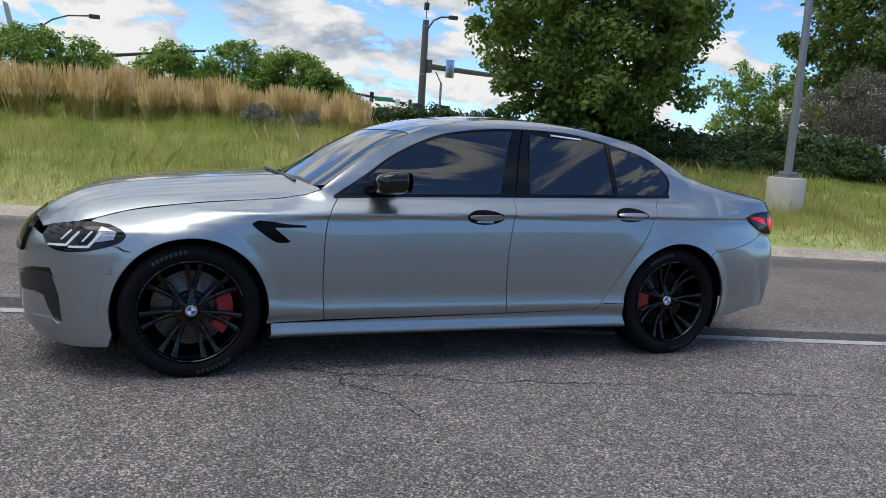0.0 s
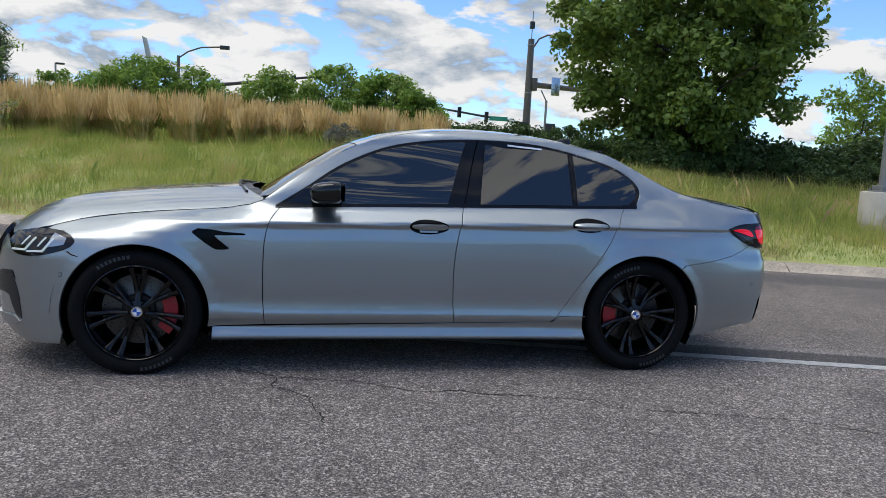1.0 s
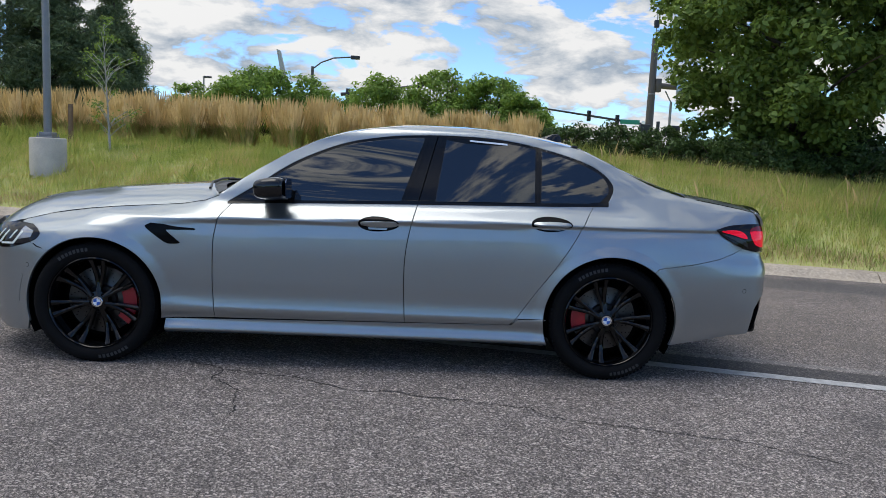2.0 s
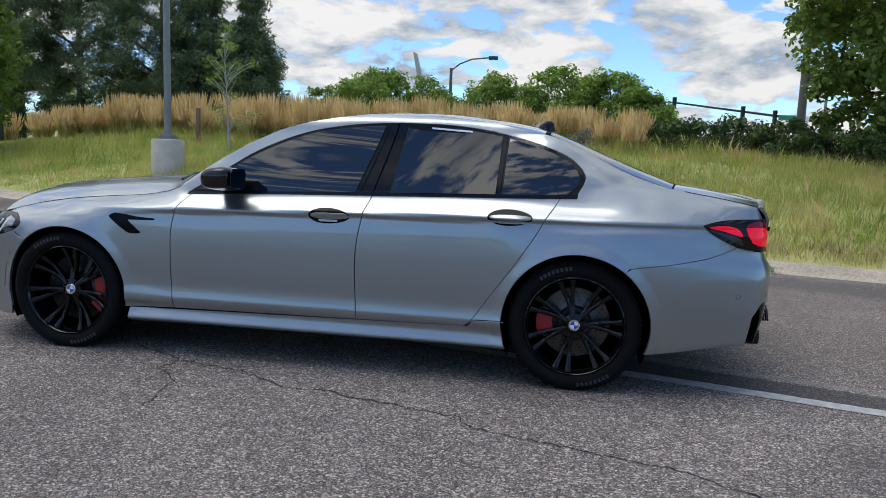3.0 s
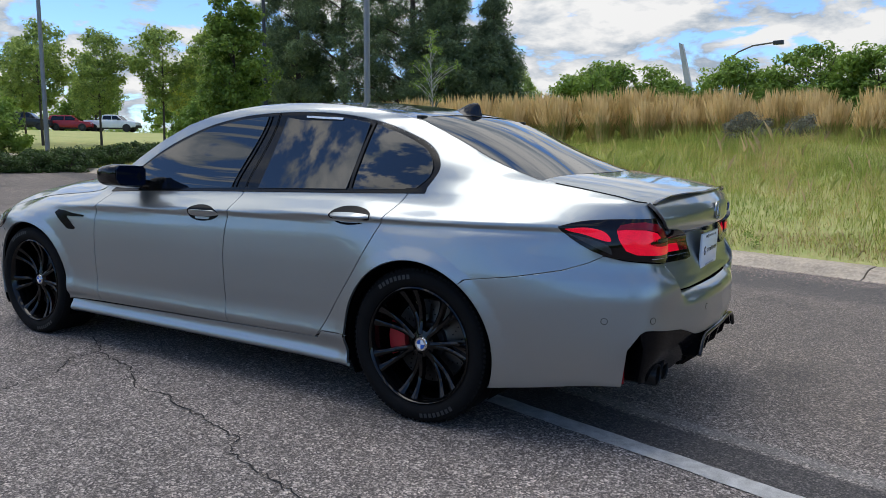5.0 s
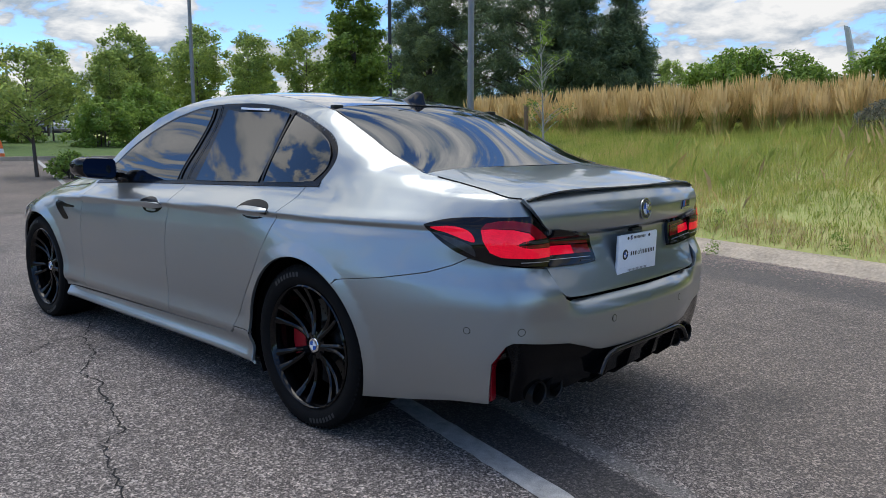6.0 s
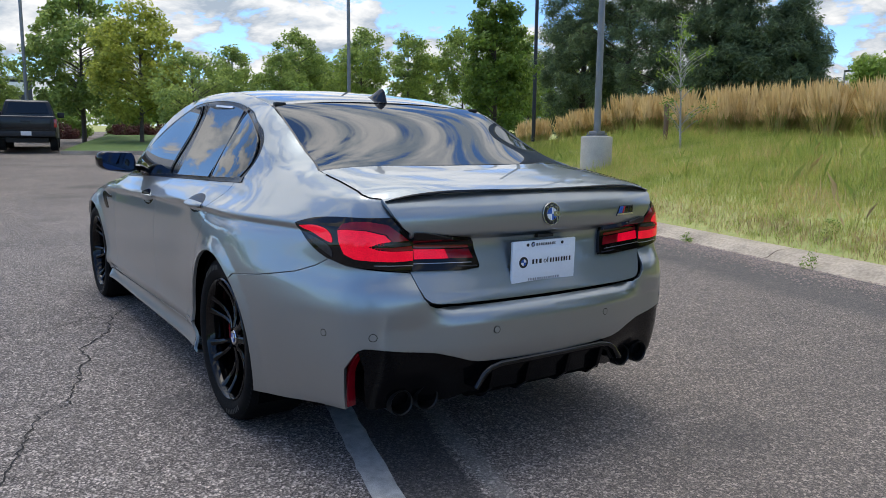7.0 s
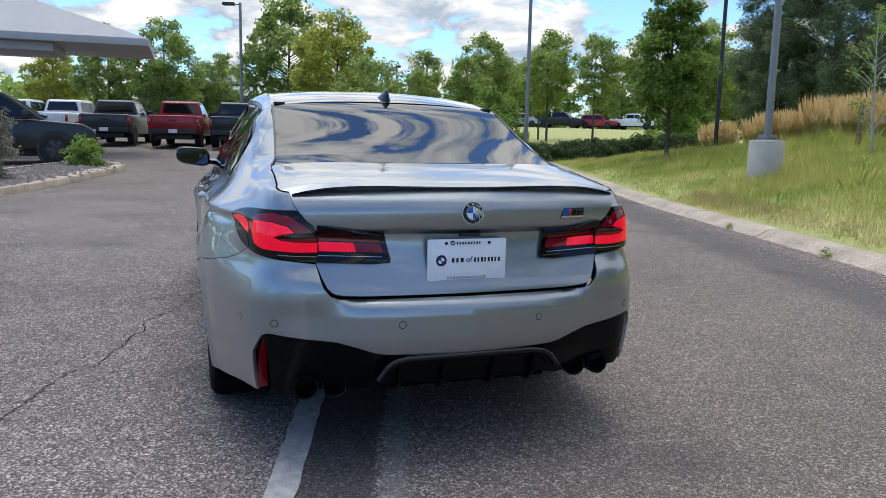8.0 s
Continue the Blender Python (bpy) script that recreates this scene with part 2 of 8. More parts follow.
# ---------------------------------------------------------------- materials
def material(name, color, rough=0.5, metal=0.0, coat=0.0, spec=0.5, vary=0.0, scale=8.0, bump=0.0, bump_scale=60.0, rough_vary=0.0, color2=None, emit=None):
    """A principled material with grain at two scales, in object space."""
    m = bpy.data.materials.new(name)
    m.use_nodes = True
    nt = m.node_tree
    b = nt.nodes["Principled BSDF"]
    N, L = nt.nodes.new, nt.links.new
    b.inputs["Base Color"].default_value = (*color, 1)
    b.inputs["Roughness"].default_value = rough
    b.inputs["Metallic"].default_value = metal
    b.inputs["Coat Weight"].default_value = coat
    b.inputs["Coat Roughness"].default_value = 0.02
    b.inputs["Specular IOR Level"].default_value = spec
    tc = N("ShaderNodeTexCoord")
    if vary or rough_vary:
        n1 = N("ShaderNodeTexNoise"); n1.inputs["Scale"].default_value = scale; n1.inputs["Detail"].default_value = 6
        n2 = N("ShaderNodeTexNoise"); n2.inputs["Scale"].default_value = scale * 14; n2.inputs["Detail"].default_value = 3
        L(tc.outputs["Object"], n1.inputs["Vector"]); L(tc.outputs["Object"], n2.inputs["Vector"])
        av = N("ShaderNodeMath"); av.operation = "ADD"
        L(n1.outputs["Fac"], av.inputs[0]); L(n2.outputs["Fac"], av.inputs[1])
        mr = N("ShaderNodeMapRange"); mr.inputs["From Min"].default_value = 0.65; mr.inputs["From Max"].default_value = 1.35
        L(av.outputs[0], mr.inputs["Value"])
        mix = N("ShaderNodeMix"); mix.data_type = "RGBA"
        lo = color2 or tuple(c * (1 - vary) for c in color)
        hi = color if color2 else tuple(min(1, c * (1 + vary)) for c in color)
        mix.inputs["A"].default_value, mix.inputs["B"].default_value = (*lo, 1), (*hi, 1)
        L(mr.outputs[0], mix.inputs["Factor"])
        L(mix.outputs["Result"], b.inputs["Base Color"])
        if rough_vary:
            rr = N("ShaderNodeMapRange"); rr.inputs["To Min"].default_value = rough - rough_vary; rr.inputs["To Max"].default_value = rough + rough_vary
            L(n1.outputs["Fac"], rr.inputs["Value"]); L(rr.outputs[0], b.inputs["Roughness"])
    if bump:
        nb = N("ShaderNodeTexNoise"); nb.inputs["Scale"].default_value = bump_scale; nb.inputs["Detail"].default_value = 5
        L(tc.outputs["Object"], nb.inputs["Vector"])
        bp = N("ShaderNodeBump"); bp.inputs["Strength"].default_value = bump; bp.inputs["Distance"].default_value = 0.01
        L(nb.outputs["Fac"], bp.inputs["Height"]); L(bp.outputs[0], b.inputs["Normal"])
    if emit:
        b.inputs["Emission Color"].default_value = (*emit[0], 1)
        b.inputs["Emission Strength"].default_value = emit[1]
    return m


def paint_material(name, color):
    """Metallic clear-coated paint with fine flake."""
    m = material(name, color, rough=0.35, metal=0.90, coat=1.0)
    m.node_tree.nodes["Principled BSDF"].inputs["Coat IOR"].default_value = 1.52
    nt = m.node_tree
    b = nt.nodes["Principled BSDF"]
    N, L = nt.nodes.new, nt.links.new
    tc = N("ShaderNodeTexCoord")
    fl = N("ShaderNodeTexNoise"); fl.inputs["Scale"].default_value = 900.0; fl.inputs["Detail"].default_value = 1
    L(tc.outputs["Object"], fl.inputs["Vector"])
    mr = N("ShaderNodeMapRange"); mr.inputs["To Min"].default_value = 0.82; mr.inputs["To Max"].default_value = 1.18
    L(fl.outputs["Fac"], mr.inputs["Value"])
    mul = N("ShaderNodeVectorMath"); mul.operation = "SCALE"; mul.inputs[0].default_value = color
    L(mr.outputs[0], mul.inputs["Scale"]); L(mul.outputs[0], b.inputs["Base Color"])
    return m


def glass_material(name, tint, rough=0.0):
    m = material(name, tint, rough=rough, spec=1.0, coat=0.0)
    return m


PAINT = paint_material("grey metallic paint", (0.318, 0.346, 0.356))
GLOSS_BLACK = material("gloss black", (0.004, 0.004, 0.005), rough=0.06, spec=0.5, vary=0.2)
SATIN_BLACK = material("satin black plastic", (0.010, 0.010, 0.011), rough=0.42, vary=0.3, bump=0.05, bump_scale=300)
TRIM_BLACK = material("window trim", (0.004, 0.004, 0.0045), rough=0.18, spec=0.3, vary=0.2)
# near-black that paints in the shade of gaps, wheel wells and underside
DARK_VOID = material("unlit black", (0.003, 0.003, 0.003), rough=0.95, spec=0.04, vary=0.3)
TINT_GLASS = glass_material("privacy glass", (0.004, 0.005, 0.006), 0.012)
SCREEN_GLASS = glass_material("windscreen glass", (0.012, 0.016, 0.018), 0.012)
RUBBER = material("tyre rubber", (0.006, 0.006, 0.0062), rough=0.72, spec=0.12, vary=0.25, scale=12, bump=0.15, bump_scale=160)
RIM_BLACK = material("gloss black alloy", (0.002, 0.002, 0.0023), rough=0.07, spec=0.36, vary=0.2)
DISC_STEEL = material("brake disc steel", (0.08, 0.078, 0.076), rough=0.35, metal=1.0, vary=0.2, scale=20)
CALIPER_RED = material("red caliper", (0.34, 0.004, 0.012), rough=0.35, coat=0.15, vary=0.12)
LAMP_RED = material("red lamp lens", (0.46, 0.003, 0.014), rough=0.10, coat=0.35, spec=0.2, vary=0.45, scale=16, emit=((1.0, 0.003, 0.04), 0.20))
LAMP_DEEP = material("dark red lamp lens", (0.22, 0.003, 0.010), rough=0.06, coat=0.3, spec=0.3, vary=0.4, scale=20)
LAMP_SMOKE = material("smoked lamp lens", (0.005, 0.003, 0.0035), rough=0.05, spec=0.35, vary=0.3)
LAMP_DARK = material("dark clear lens", (0.035, 0.034, 0.036), rough=0.12, spec=0.4, vary=0.5, scale=40)
LAMP_CLEAR = material("clear lamp lens", (0.35, 0.36, 0.37), rough=0.1, metal=0.5, coat=1.0, vary=0.3, scale=25)
DRL = material("headlight light guide", (0.62, 0.66, 0.62), rough=0.2, coat=0.5, vary=0.2, emit=((0.9, 1.0, 0.9), 0.04))
CHROME = material("chrome", (0.72, 0.73, 0.74), rough=0.08, metal=1.0, vary=0.05)
SILVER = material("satin silver", (0.55, 0.56, 0.57), rough=0.25, metal=1.0, vary=0.08)
EMBLEM_BLUE = material("emblem blue", (0.015, 0.10, 0.42), rough=0.35, coat=0.1, vary=0.1)
EMBLEM_WHITE = material("emblem white", (0.82, 0.83, 0.85), rough=0.35, coat=0.1, vary=0.04)
BADGE_RED = material("badge red", (0.55, 0.02, 0.04), rough=0.2, coat=0.8, vary=0.1)
PLATE_WHITE = material("white plate", (0.84, 0.88, 0.93), rough=0.35, vary=0.04, coat=0.3)
INK_BLACK = material("black lettering", (0.01, 0.01, 0.012), rough=0.4, vary=0.1)
INK_GREY = material("grey lettering", (0.25, 0.27, 0.30), rough=0.4, vary=0.1)
CARBON = material("lacquered carbon roof", (0.020, 0.021, 0.023), rough=0.10, coat=1.0, vary=0.35, scale=60)
# black pipes, coloured darker still for the shade they are tucked into
EXHAUST = material("near-black exhaust", (0.008, 0.008, 0.008), rough=0.35, spec=0.25, vary=0.4)
VENT_BLACK = material("deep black trim", (0.002, 0.002, 0.0025), rough=0.2, spec=0.10, vary=0.2)
# navy tint puts the dark reflection into the mirror's own colour
MIRROR_DARK = material("navy mirror glass", (0.03, 0.045, 0.085), rough=0.03, metal=1.0, vary=0.05)
TAIL_BLACK = material("black tail plastic", (0.003, 0.003, 0.0035), rough=0.16, spec=0.12, vary=0.2)

# ---------------------------------------------------------------- the ground
ROAD_TURN = radians(-16.3)
RC, RS = math.cos(ROAD_TURN), math.sin(ROAD_TURN)


def to_uv(x, y):
    """Along the kerb (u, eastwards) and across it (v, towards the bank)."""
    return x * RC + y * RS, -x * RS + y * RC


def to_xy(u, v):
    return u * RC - v * RS, u * RS + v * RC


west_rise = pchip([-400, -90, -55, -30, -20, -14, -8, 400], [3.0, 2.3, 1.25, 0.62, 0.30, 0.12, 0.0, 0.0])
bank_up = pchip([-400, 5.3, 5.5, 6.5, 7.8, 9.5, 11.2, 12.5, 14.5, 20, 35, 60, 200, 400], [0, 0.0, 0.10, 0.32, 0.63, 0.95, 1.27, 1.41, 1.52, 1.45, 0.9, 0.4, 0, 0])
bank_along = pchip([-400, -40, -27, -22, -15, 2, 7, 16, 30, 400], [0.25, 0.25, 0.25, 0.42, 0.88, 1.0, 0.70, 0.66, 0.6, 0.5])


def gz(x, y):
    """Height of the ground."""
    u, v = to_uv(np.asarray(x, float), np.asarray(y, float))
    return west_rise(u) + bank_up(v) * bank_along(u)


def asphalt_material():
    """Worn asphalt: pale aggregate in dark binder, stains, a dark seam beside the paint line; axes run along the kerb."""
    m = bpy.data.materials.new("worn asphalt")
    m.use_nodes = True
    nt = m.node_tree
    b = nt.nodes["Principled BSDF"]
    N, L = nt.nodes.new, nt.links.new
    tc = N("ShaderNodeTexCoord")
    co = tc.outputs["Object"]

    def noise_(scale, detail=4, rough=0.55):
        n = N("ShaderNodeTexNoise")
        n.inputs["Scale"].default_value, n.inputs["Detail"].default_value, n.inputs["Roughness"].default_value = scale, detail, rough
        L(co, n.inputs["Vector"])
        return n.outputs["Fac"]

    def ramp(src, stops):
        r = N("ShaderNodeValToRGB")
        els = r.color_ramp.elements
        while len(els) < len(stops):
            els.new(0.5)
        for e, (p, c) in zip(els, stops):
            e.position, e.color = p, (*((c,) * 3 if isinstance(c, float) else c), 1)
        L(src, r.inputs[0])
        return r.outputs[0]

    def mixc(f, a, c, mode="MIX"):
        x = N("ShaderNodeMix")
        x.data_type, x.blend_type = "RGBA", mode
        for sock, val in (("Factor", f), ("A", a), ("B", c)):
            if isinstance(val, (int, float)):
                x.inputs[sock].default_value = val
            elif isinstance(val, tuple):
                x.inputs[sock].default_value = (*val, 1)
            else:
                L(val, x.inputs[sock])
        return x.outputs["Result"]

    vo = N("ShaderNodeTexVoronoi"); vo.inputs["Scale"].default_value = 112.0
    L(co, vo.inputs["Vector"])
    vo2 = N("ShaderNodeTexVoronoi"); vo2.inputs["Scale"].default_value = 210.0
    L(co, vo2.inputs["Vector"])
    sp = N("ShaderNodeSeparateColor"); L(vo.outputs["Color"], sp.inputs[0])
    stone = ramp(sp.outputs[0], [(0.0, (0.017, 0.016, 0.016)), (0.45, (0.050, 0.047, 0.0455)), (0.76, (0.140, 0.131, 0.125)), (1.0, (0.54, 0.505, 0.475))])
    sp2 = N("ShaderNodeSeparateColor"); L(vo2.outputs["Color"], sp2.inputs[0])
    grit = ramp(sp2.outputs[1], [(0.0, (0.020, 0.019, 0.0185)), (0.6, (0.100, 0.094, 0.090)), (1.0, (0.40, 0.375, 0.355))])
    base = mixc(0.5, stone, grit)
    tone = ramp(noise_(0.55, 7, 0.62), [(0.28, (1.08, 1.02, 0.98)), (0.72, (1.84, 1.71, 1.62))])
    base = mixc(1.0, base, tone, "MULTIPLY")
    tone2 = ramp(noise_(9.0, 5, 0.6), [(0.3, 0.85), (0.7, 1.12)])
    base = mixc(1.0, base, tone2, "MULTIPLY")
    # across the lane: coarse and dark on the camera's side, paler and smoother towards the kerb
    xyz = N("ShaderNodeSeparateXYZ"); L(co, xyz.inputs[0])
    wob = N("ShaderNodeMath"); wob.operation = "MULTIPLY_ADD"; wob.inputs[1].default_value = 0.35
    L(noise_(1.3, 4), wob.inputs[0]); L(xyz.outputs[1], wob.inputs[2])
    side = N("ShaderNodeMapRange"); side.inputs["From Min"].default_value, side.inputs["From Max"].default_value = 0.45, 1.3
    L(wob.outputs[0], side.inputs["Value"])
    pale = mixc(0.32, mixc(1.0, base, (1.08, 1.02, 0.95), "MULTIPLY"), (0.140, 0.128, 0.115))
    # westwards the paler mix also stands in for grazing light on far asphalt
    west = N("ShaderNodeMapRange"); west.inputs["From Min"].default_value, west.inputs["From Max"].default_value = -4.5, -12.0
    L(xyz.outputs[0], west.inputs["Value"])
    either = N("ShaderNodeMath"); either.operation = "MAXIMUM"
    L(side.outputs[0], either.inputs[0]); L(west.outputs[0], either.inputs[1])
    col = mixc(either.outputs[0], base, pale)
    # dark seam beside the line and a dark gutter strip under the kerb
    def band(lo, hi, soft, amount, tint):
        nonlocal col
        a = N("ShaderNodeMapRange"); a.inputs["From Min"].default_value, a.inputs["From Max"].default_value = lo - soft, lo + soft
        c = N("ShaderNodeMapRange"); c.inputs["From Min"].default_value, c.inputs["From Max"].default_value = hi + soft, hi - soft
        w2 = N("ShaderNodeMath"); w2.operation = "MULTIPLY_ADD"; w2.inputs[1].default_value = soft * 3
        L(noise_(4.0, 5), w2.inputs[0]); L(xyz.outputs[1], w2.inputs[2])
        sub = N("ShaderNodeMath"); sub.operation = "SUBTRACT"; sub.inputs[1].default_value = soft * 1.5
        L(w2.outputs[0], sub.inputs[0])
        L(sub.outputs[0], a.inputs["Value"]); L(sub.outputs[0], c.inputs["Value"])
        mu = N("ShaderNodeMath"); mu.operation = "MULTIPLY"
        L(a.outputs[0], mu.inputs[0]); L(c.outputs[0], mu.inputs[1])
        m2 = N("ShaderNodeMath"); m2.operation = "MULTIPLY"; m2.inputs[1].default_value = amount
        L(mu.outputs[0], m2.inputs[0])
        col = mixc(m2.outputs[0], col, tint)
    band(0.115, 0.40, 0.015, 0.72, (0.040, 0.040, 0.041))
    band(0.43, 0.51, 0.02, 0.35, (0.28, 0.27, 0.25))
    band(3.95, 4.75, 0.12, 0.55, (0.075, 0.073, 0.072))
    # oil stains
    st_ = ramp(noise_(0.9, 3, 0.4), [(0.60, 0.0), (0.74, 0.45)])
    col = mixc(st_, col, (0.05, 0.048, 0.046))
    L(col, b.inputs["Base Color"])
    b.inputs["Roughness"].default_value = 0.82
    b.inputs["Specular IOR Level"].default_value = 0.3
    bm_ = N("ShaderNodeBump"); bm_.inputs["Strength"].default_value = 0.55; bm_.inputs["Distance"].default_value = 0.006
    L(vo.outputs["Distance"], bm_.inputs["Height"])
    L(bm_.outputs[0], b.inputs["Normal"])
    return m


def soil_material():
    """Dry meadow ground: patches of green, straw and bare earth."""
    m = material("meadow soil", (0.50, 0.46, 0.19), rough=0.95, vary=0.5, scale=0.8, color2=(0.30, 0.36, 0.10), bump=0.6, bump_scale=30)
    return m


ASPHALT = asphalt_material()
SOIL = soil_material()
CONCRETE = material("kerb concrete", (0.43, 0.36, 0.275), rough=0.88, vary=0.38, scale=2.2, bump=0.25, bump_scale=70)
PED_CONCRETE = material("pedestal concrete", (0.50, 0.46, 0.39), rough=0.9, vary=0.18, scale=4.0, bump=0.3, bump_scale=50)
LINE_PAINT = material("worn white paint", (0.62, 0.61, 0.58), rough=0.7, vary=0.2, scale=20, color2=(0.24, 0.235, 0.225), bump=0.2, bump_scale=200)
GALV = material("galvanised steel", (0.25, 0.25, 0.245), rough=0.5, metal=0.4, vary=0.12, scale=5)
POLE_BROWN = material("bronze painted steel", (0.10, 0.085, 0.075), rough=0.45, metal=0.2, vary=0.15, scale=4)
POLE_DARK = material("dark painted steel", (0.025, 0.025, 0.028), rough=0.45, vary=0.2)


def steps(*spans):
    out = []
    for a, b, d in spans:
        n = max(1, round((b - a) / d))
        out += [a + (b - a) * i / n for i in range(n)]
    return np.array(out + [spans[-1][1]])


def sheet(name, U, V, fz, mat):
    """A height field over a grid along and across the kerb."""
    uu, vv = np.meshgrid(U, V, indexing="ij")
    x, y = to_xy(uu, vv)
    z = fz(x, y, uu, vv)
    nv = len(V)
    verts = np.stack([uu, vv, z], -1).reshape(-1, 3)
    faces = [[i * nv + j, (i + 1) * nv + j, (i + 1) * nv + j + 1, i * nv + j + 1] for i in range(len(U) - 1) for j in range(nv - 1)]
    ob = raw(name, verts, faces, mat)
    ob.rotation_euler = (0, 0, ROAD_TURN)
    return ob


def ground_z(x, y, u, v):
    lumps = np.sin(u * 1.7 + v * 0.9) * np.sin(v * 2.3 - u * 0.6) * 0.025 + np.sin(u * 0.63) * np.sin(v * 0.8 + 1) * 0.05
    on_bank = np.clip((v - 5.6) / 1.0, 0, 1)
    return gz(x, y) + lumps * on_bank - 0.06 * (v < 5.25)


ground = sheet("ground", steps((-2500, -400, 300), (-400, -60, 20), (-60, 30, 0.6), (30, 120, 6), (120, 400, 40), (400, 2500, 300)),
               steps((-2500, -300, 300), (-300, -20, 20), (-20, 5.2, 3.6), (5.2, 5.5, 0.1), (5.5, 16, 0.4), (16, 40, 3), (40, 300, 20), (300, 2500, 250)), ground_z, SOIL)
tagged(ground, "grassy ground rising to a bank beyond the kerb", "ground", kind="structure")
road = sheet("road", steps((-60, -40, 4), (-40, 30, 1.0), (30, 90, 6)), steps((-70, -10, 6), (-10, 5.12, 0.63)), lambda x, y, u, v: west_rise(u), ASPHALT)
tagged(road, "worn grey asphalt of a car park lane", "road", kind="structure")

# painted line, with worn edges, and an older ghost of it
def ribbon(name, pts, width, z, mat, seed=0, jitter=0.12):
    rng = random.Random(seed)
    verts, faces = [], []
    for i, p in enumerate(pts):
        a, b = pts[max(i - 1, 0)], pts[min(i + 1, len(pts) - 1)]
        d = Vector((b[0] - a[0], b[1] - a[1])).normalized()
        n = Vector((-d.y, d.x))
        w = width / 2
        for s in (-1, 1):
            ww = w * (1 + rng.uniform(-jitter, jitter))
            x, y = p[0] + n.x * ww * s, p[1] + n.y * ww * s
            verts.append((x, y, float(west_rise(to_uv(x, y)[0])) + z))
        if i:
            k = 2 * i
            faces.append([k - 2, k, k + 1, k - 1][::-1])
    return raw(name, verts, faces, mat, smooth=False)


line = ribbon("lane_line", [to_xy(u, 0.040 + 0.0125 * u) for u in np.arange(-40, 40, 0.06)], 0.110, 0.004, LINE_PAINT, 3, 0.07)
tagged(line, "worn white painted line on the asphalt", "road marking", kind="structure")

CRACK = material("crack shadow", (0.018, 0.017, 0.016), rough=0.95, vary=0.3)


def jagged(pts, seed):
    rng = random.Random(seed)
    out = []
    for a, b in zip(pts, pts[1:]):
        n = max(2, int(math.dist(a, b) / 0.035))
        for i in range(n):
            t = i / n
            out.append((a[0] + (b[0] - a[0]) * t + rng.uniform(-0.014, 0.014), a[1] + (b[1] - a[1]) * t + rng.uniform(-0.014, 0.014)))
    return out + [pts[-1]]


CRACKS = [
    [(-1.10, -0.74), (-0.70, -0.96), (-0.30, -1.05), (0.02, -1.25), (0.30, -1.25), (0.36, -1.31), (0.62, -1.35), (0.90, -1.43), (0.96, -1.43), (1.05, -1.57), (1.21, -1.61), (1.44, -1.68), (1.9, -1.80), (2.3, -2.05)],
    [(-0.72, -0.97), (-0.76, -1.10), (-0.56, -1.31), (-0.50, -1.7)],
]
for i, c in enumerate(CRACKS):
    ck = ribbon("crack", jagged(c, i), 0.0068, 0.0035, CRACK, i, 0.6)
    tagged(ck, "thin jagged crack in the asphalt", "crack", group="cracks in the asphalt", kind="structure")

# rolled kerb, cast in lengths with open joints
KERB_PROFILE = [(5.02, -0.05), (5.04, 0.004), (5.12, 0.014), (5.18, 0.050), (5.23, 0.078), (5.28, 0.090), (5.47, 0.098), (5.485, 0.088), (5.49, -0.05)]


def kerb_run(u0, u1, seed):
    rng = random.Random(seed)
    dz, dv = rng.uniform(-0.008, 0.008), rng.uniform(-0.008, 0.008)
    verts, faces, n = [], [], len(KERB_PROFILE)
    us = np.linspace(u0, u1, 4)
    for u in us:
        for v, z in KERB_PROFILE:
            x, y = to_xy(u, v + dv)
            verts.append((x, y, z + dz + float(west_rise(u))))
    for i in range(len(us) - 1):
        for k in range(n - 1):
            faces.append([i * n + k, (i + 1) * n + k, (i + 1) * n + k + 1, i * n + k + 1])
    faces += [list(range(n)), [(len(us) - 1) * n + k for k in range(n)][::-1]]
    return verts, faces


kerb = new("kerb")
tagged(kerb, "pale concrete kerb cast in lengths along the lane", "kerb", kind="structure")
for i in range(24):
    u0 = -38 + 3.05 * i
    kv, kf = kerb_run(u0, u0 + 3.035, i)
    sharp_edges(raw("kerb_length", kv, kf, CONCRETE, kerb), 60)

# loose grit against the kerb
rng = np.random.default_rng(5)
gv, gf = [], []
for i in range(4200):
    u, v = rng.normal(-2.5, 2.6), 5.07 - abs(rng.normal(0, 0.30))
    if u > 4:
        continue
    r = rng.uniform(0.004, 0.014)
    x, y = to_xy(u, v)
    z = float(west_rise(u)) + r * 0.4
    k = len(gv)
    a = rng.uniform(0, 6.28)
    for j in range(4):
        gv.append((x + r * math.cos(a + j * 1.571) * rng.uniform(0.7, 1.3), y + r * math.sin(a + j * 1.571), z))
    gv.append((x, y, z + r * 0.7))
    gf += [[k + j, k + (j + 1) % 4, k + 4] for j in range(4)]
GRIT = material("pinkish grit", (0.36, 0.28, 0.24), rough=0.9, vary=0.35, scale=30)
tagged(raw("grit", gv, gf, GRIT, smooth=False), "loose pinkish grit along the kerb", "gravel", kind="stuff")

# ---------------------------------------------------------------- the car
# Its own axes: nose towards -x, its left flank towards -y, wheels on z = 0.
OUTLINE = curve([(-2.37, 0), (-2.36, 0.25), (-2.31, 0.48), (-2.21, 0.66), (-2.06, 0.80), (-1.89, 0.872), (-1.70, 0.912), (-1.491, 0.935),
                 (-1.25, 0.918), (-1.05, 0.907), (-0.8, 0.904), (-0.3, 0.906), (0.3, 0.906), (0.8, 0.908), (1.1, 0.925), (1.491, 0.955), (1.75, 0.945),
                 (2.0, 0.895), (2.2, 0.832), (2.32, 0.790), (2.40, 0.757), (2.46, 0.705), (2.505, 0.62), (2.545, 0.48), (2.585, 0.28), (2.60, 0)], 24)
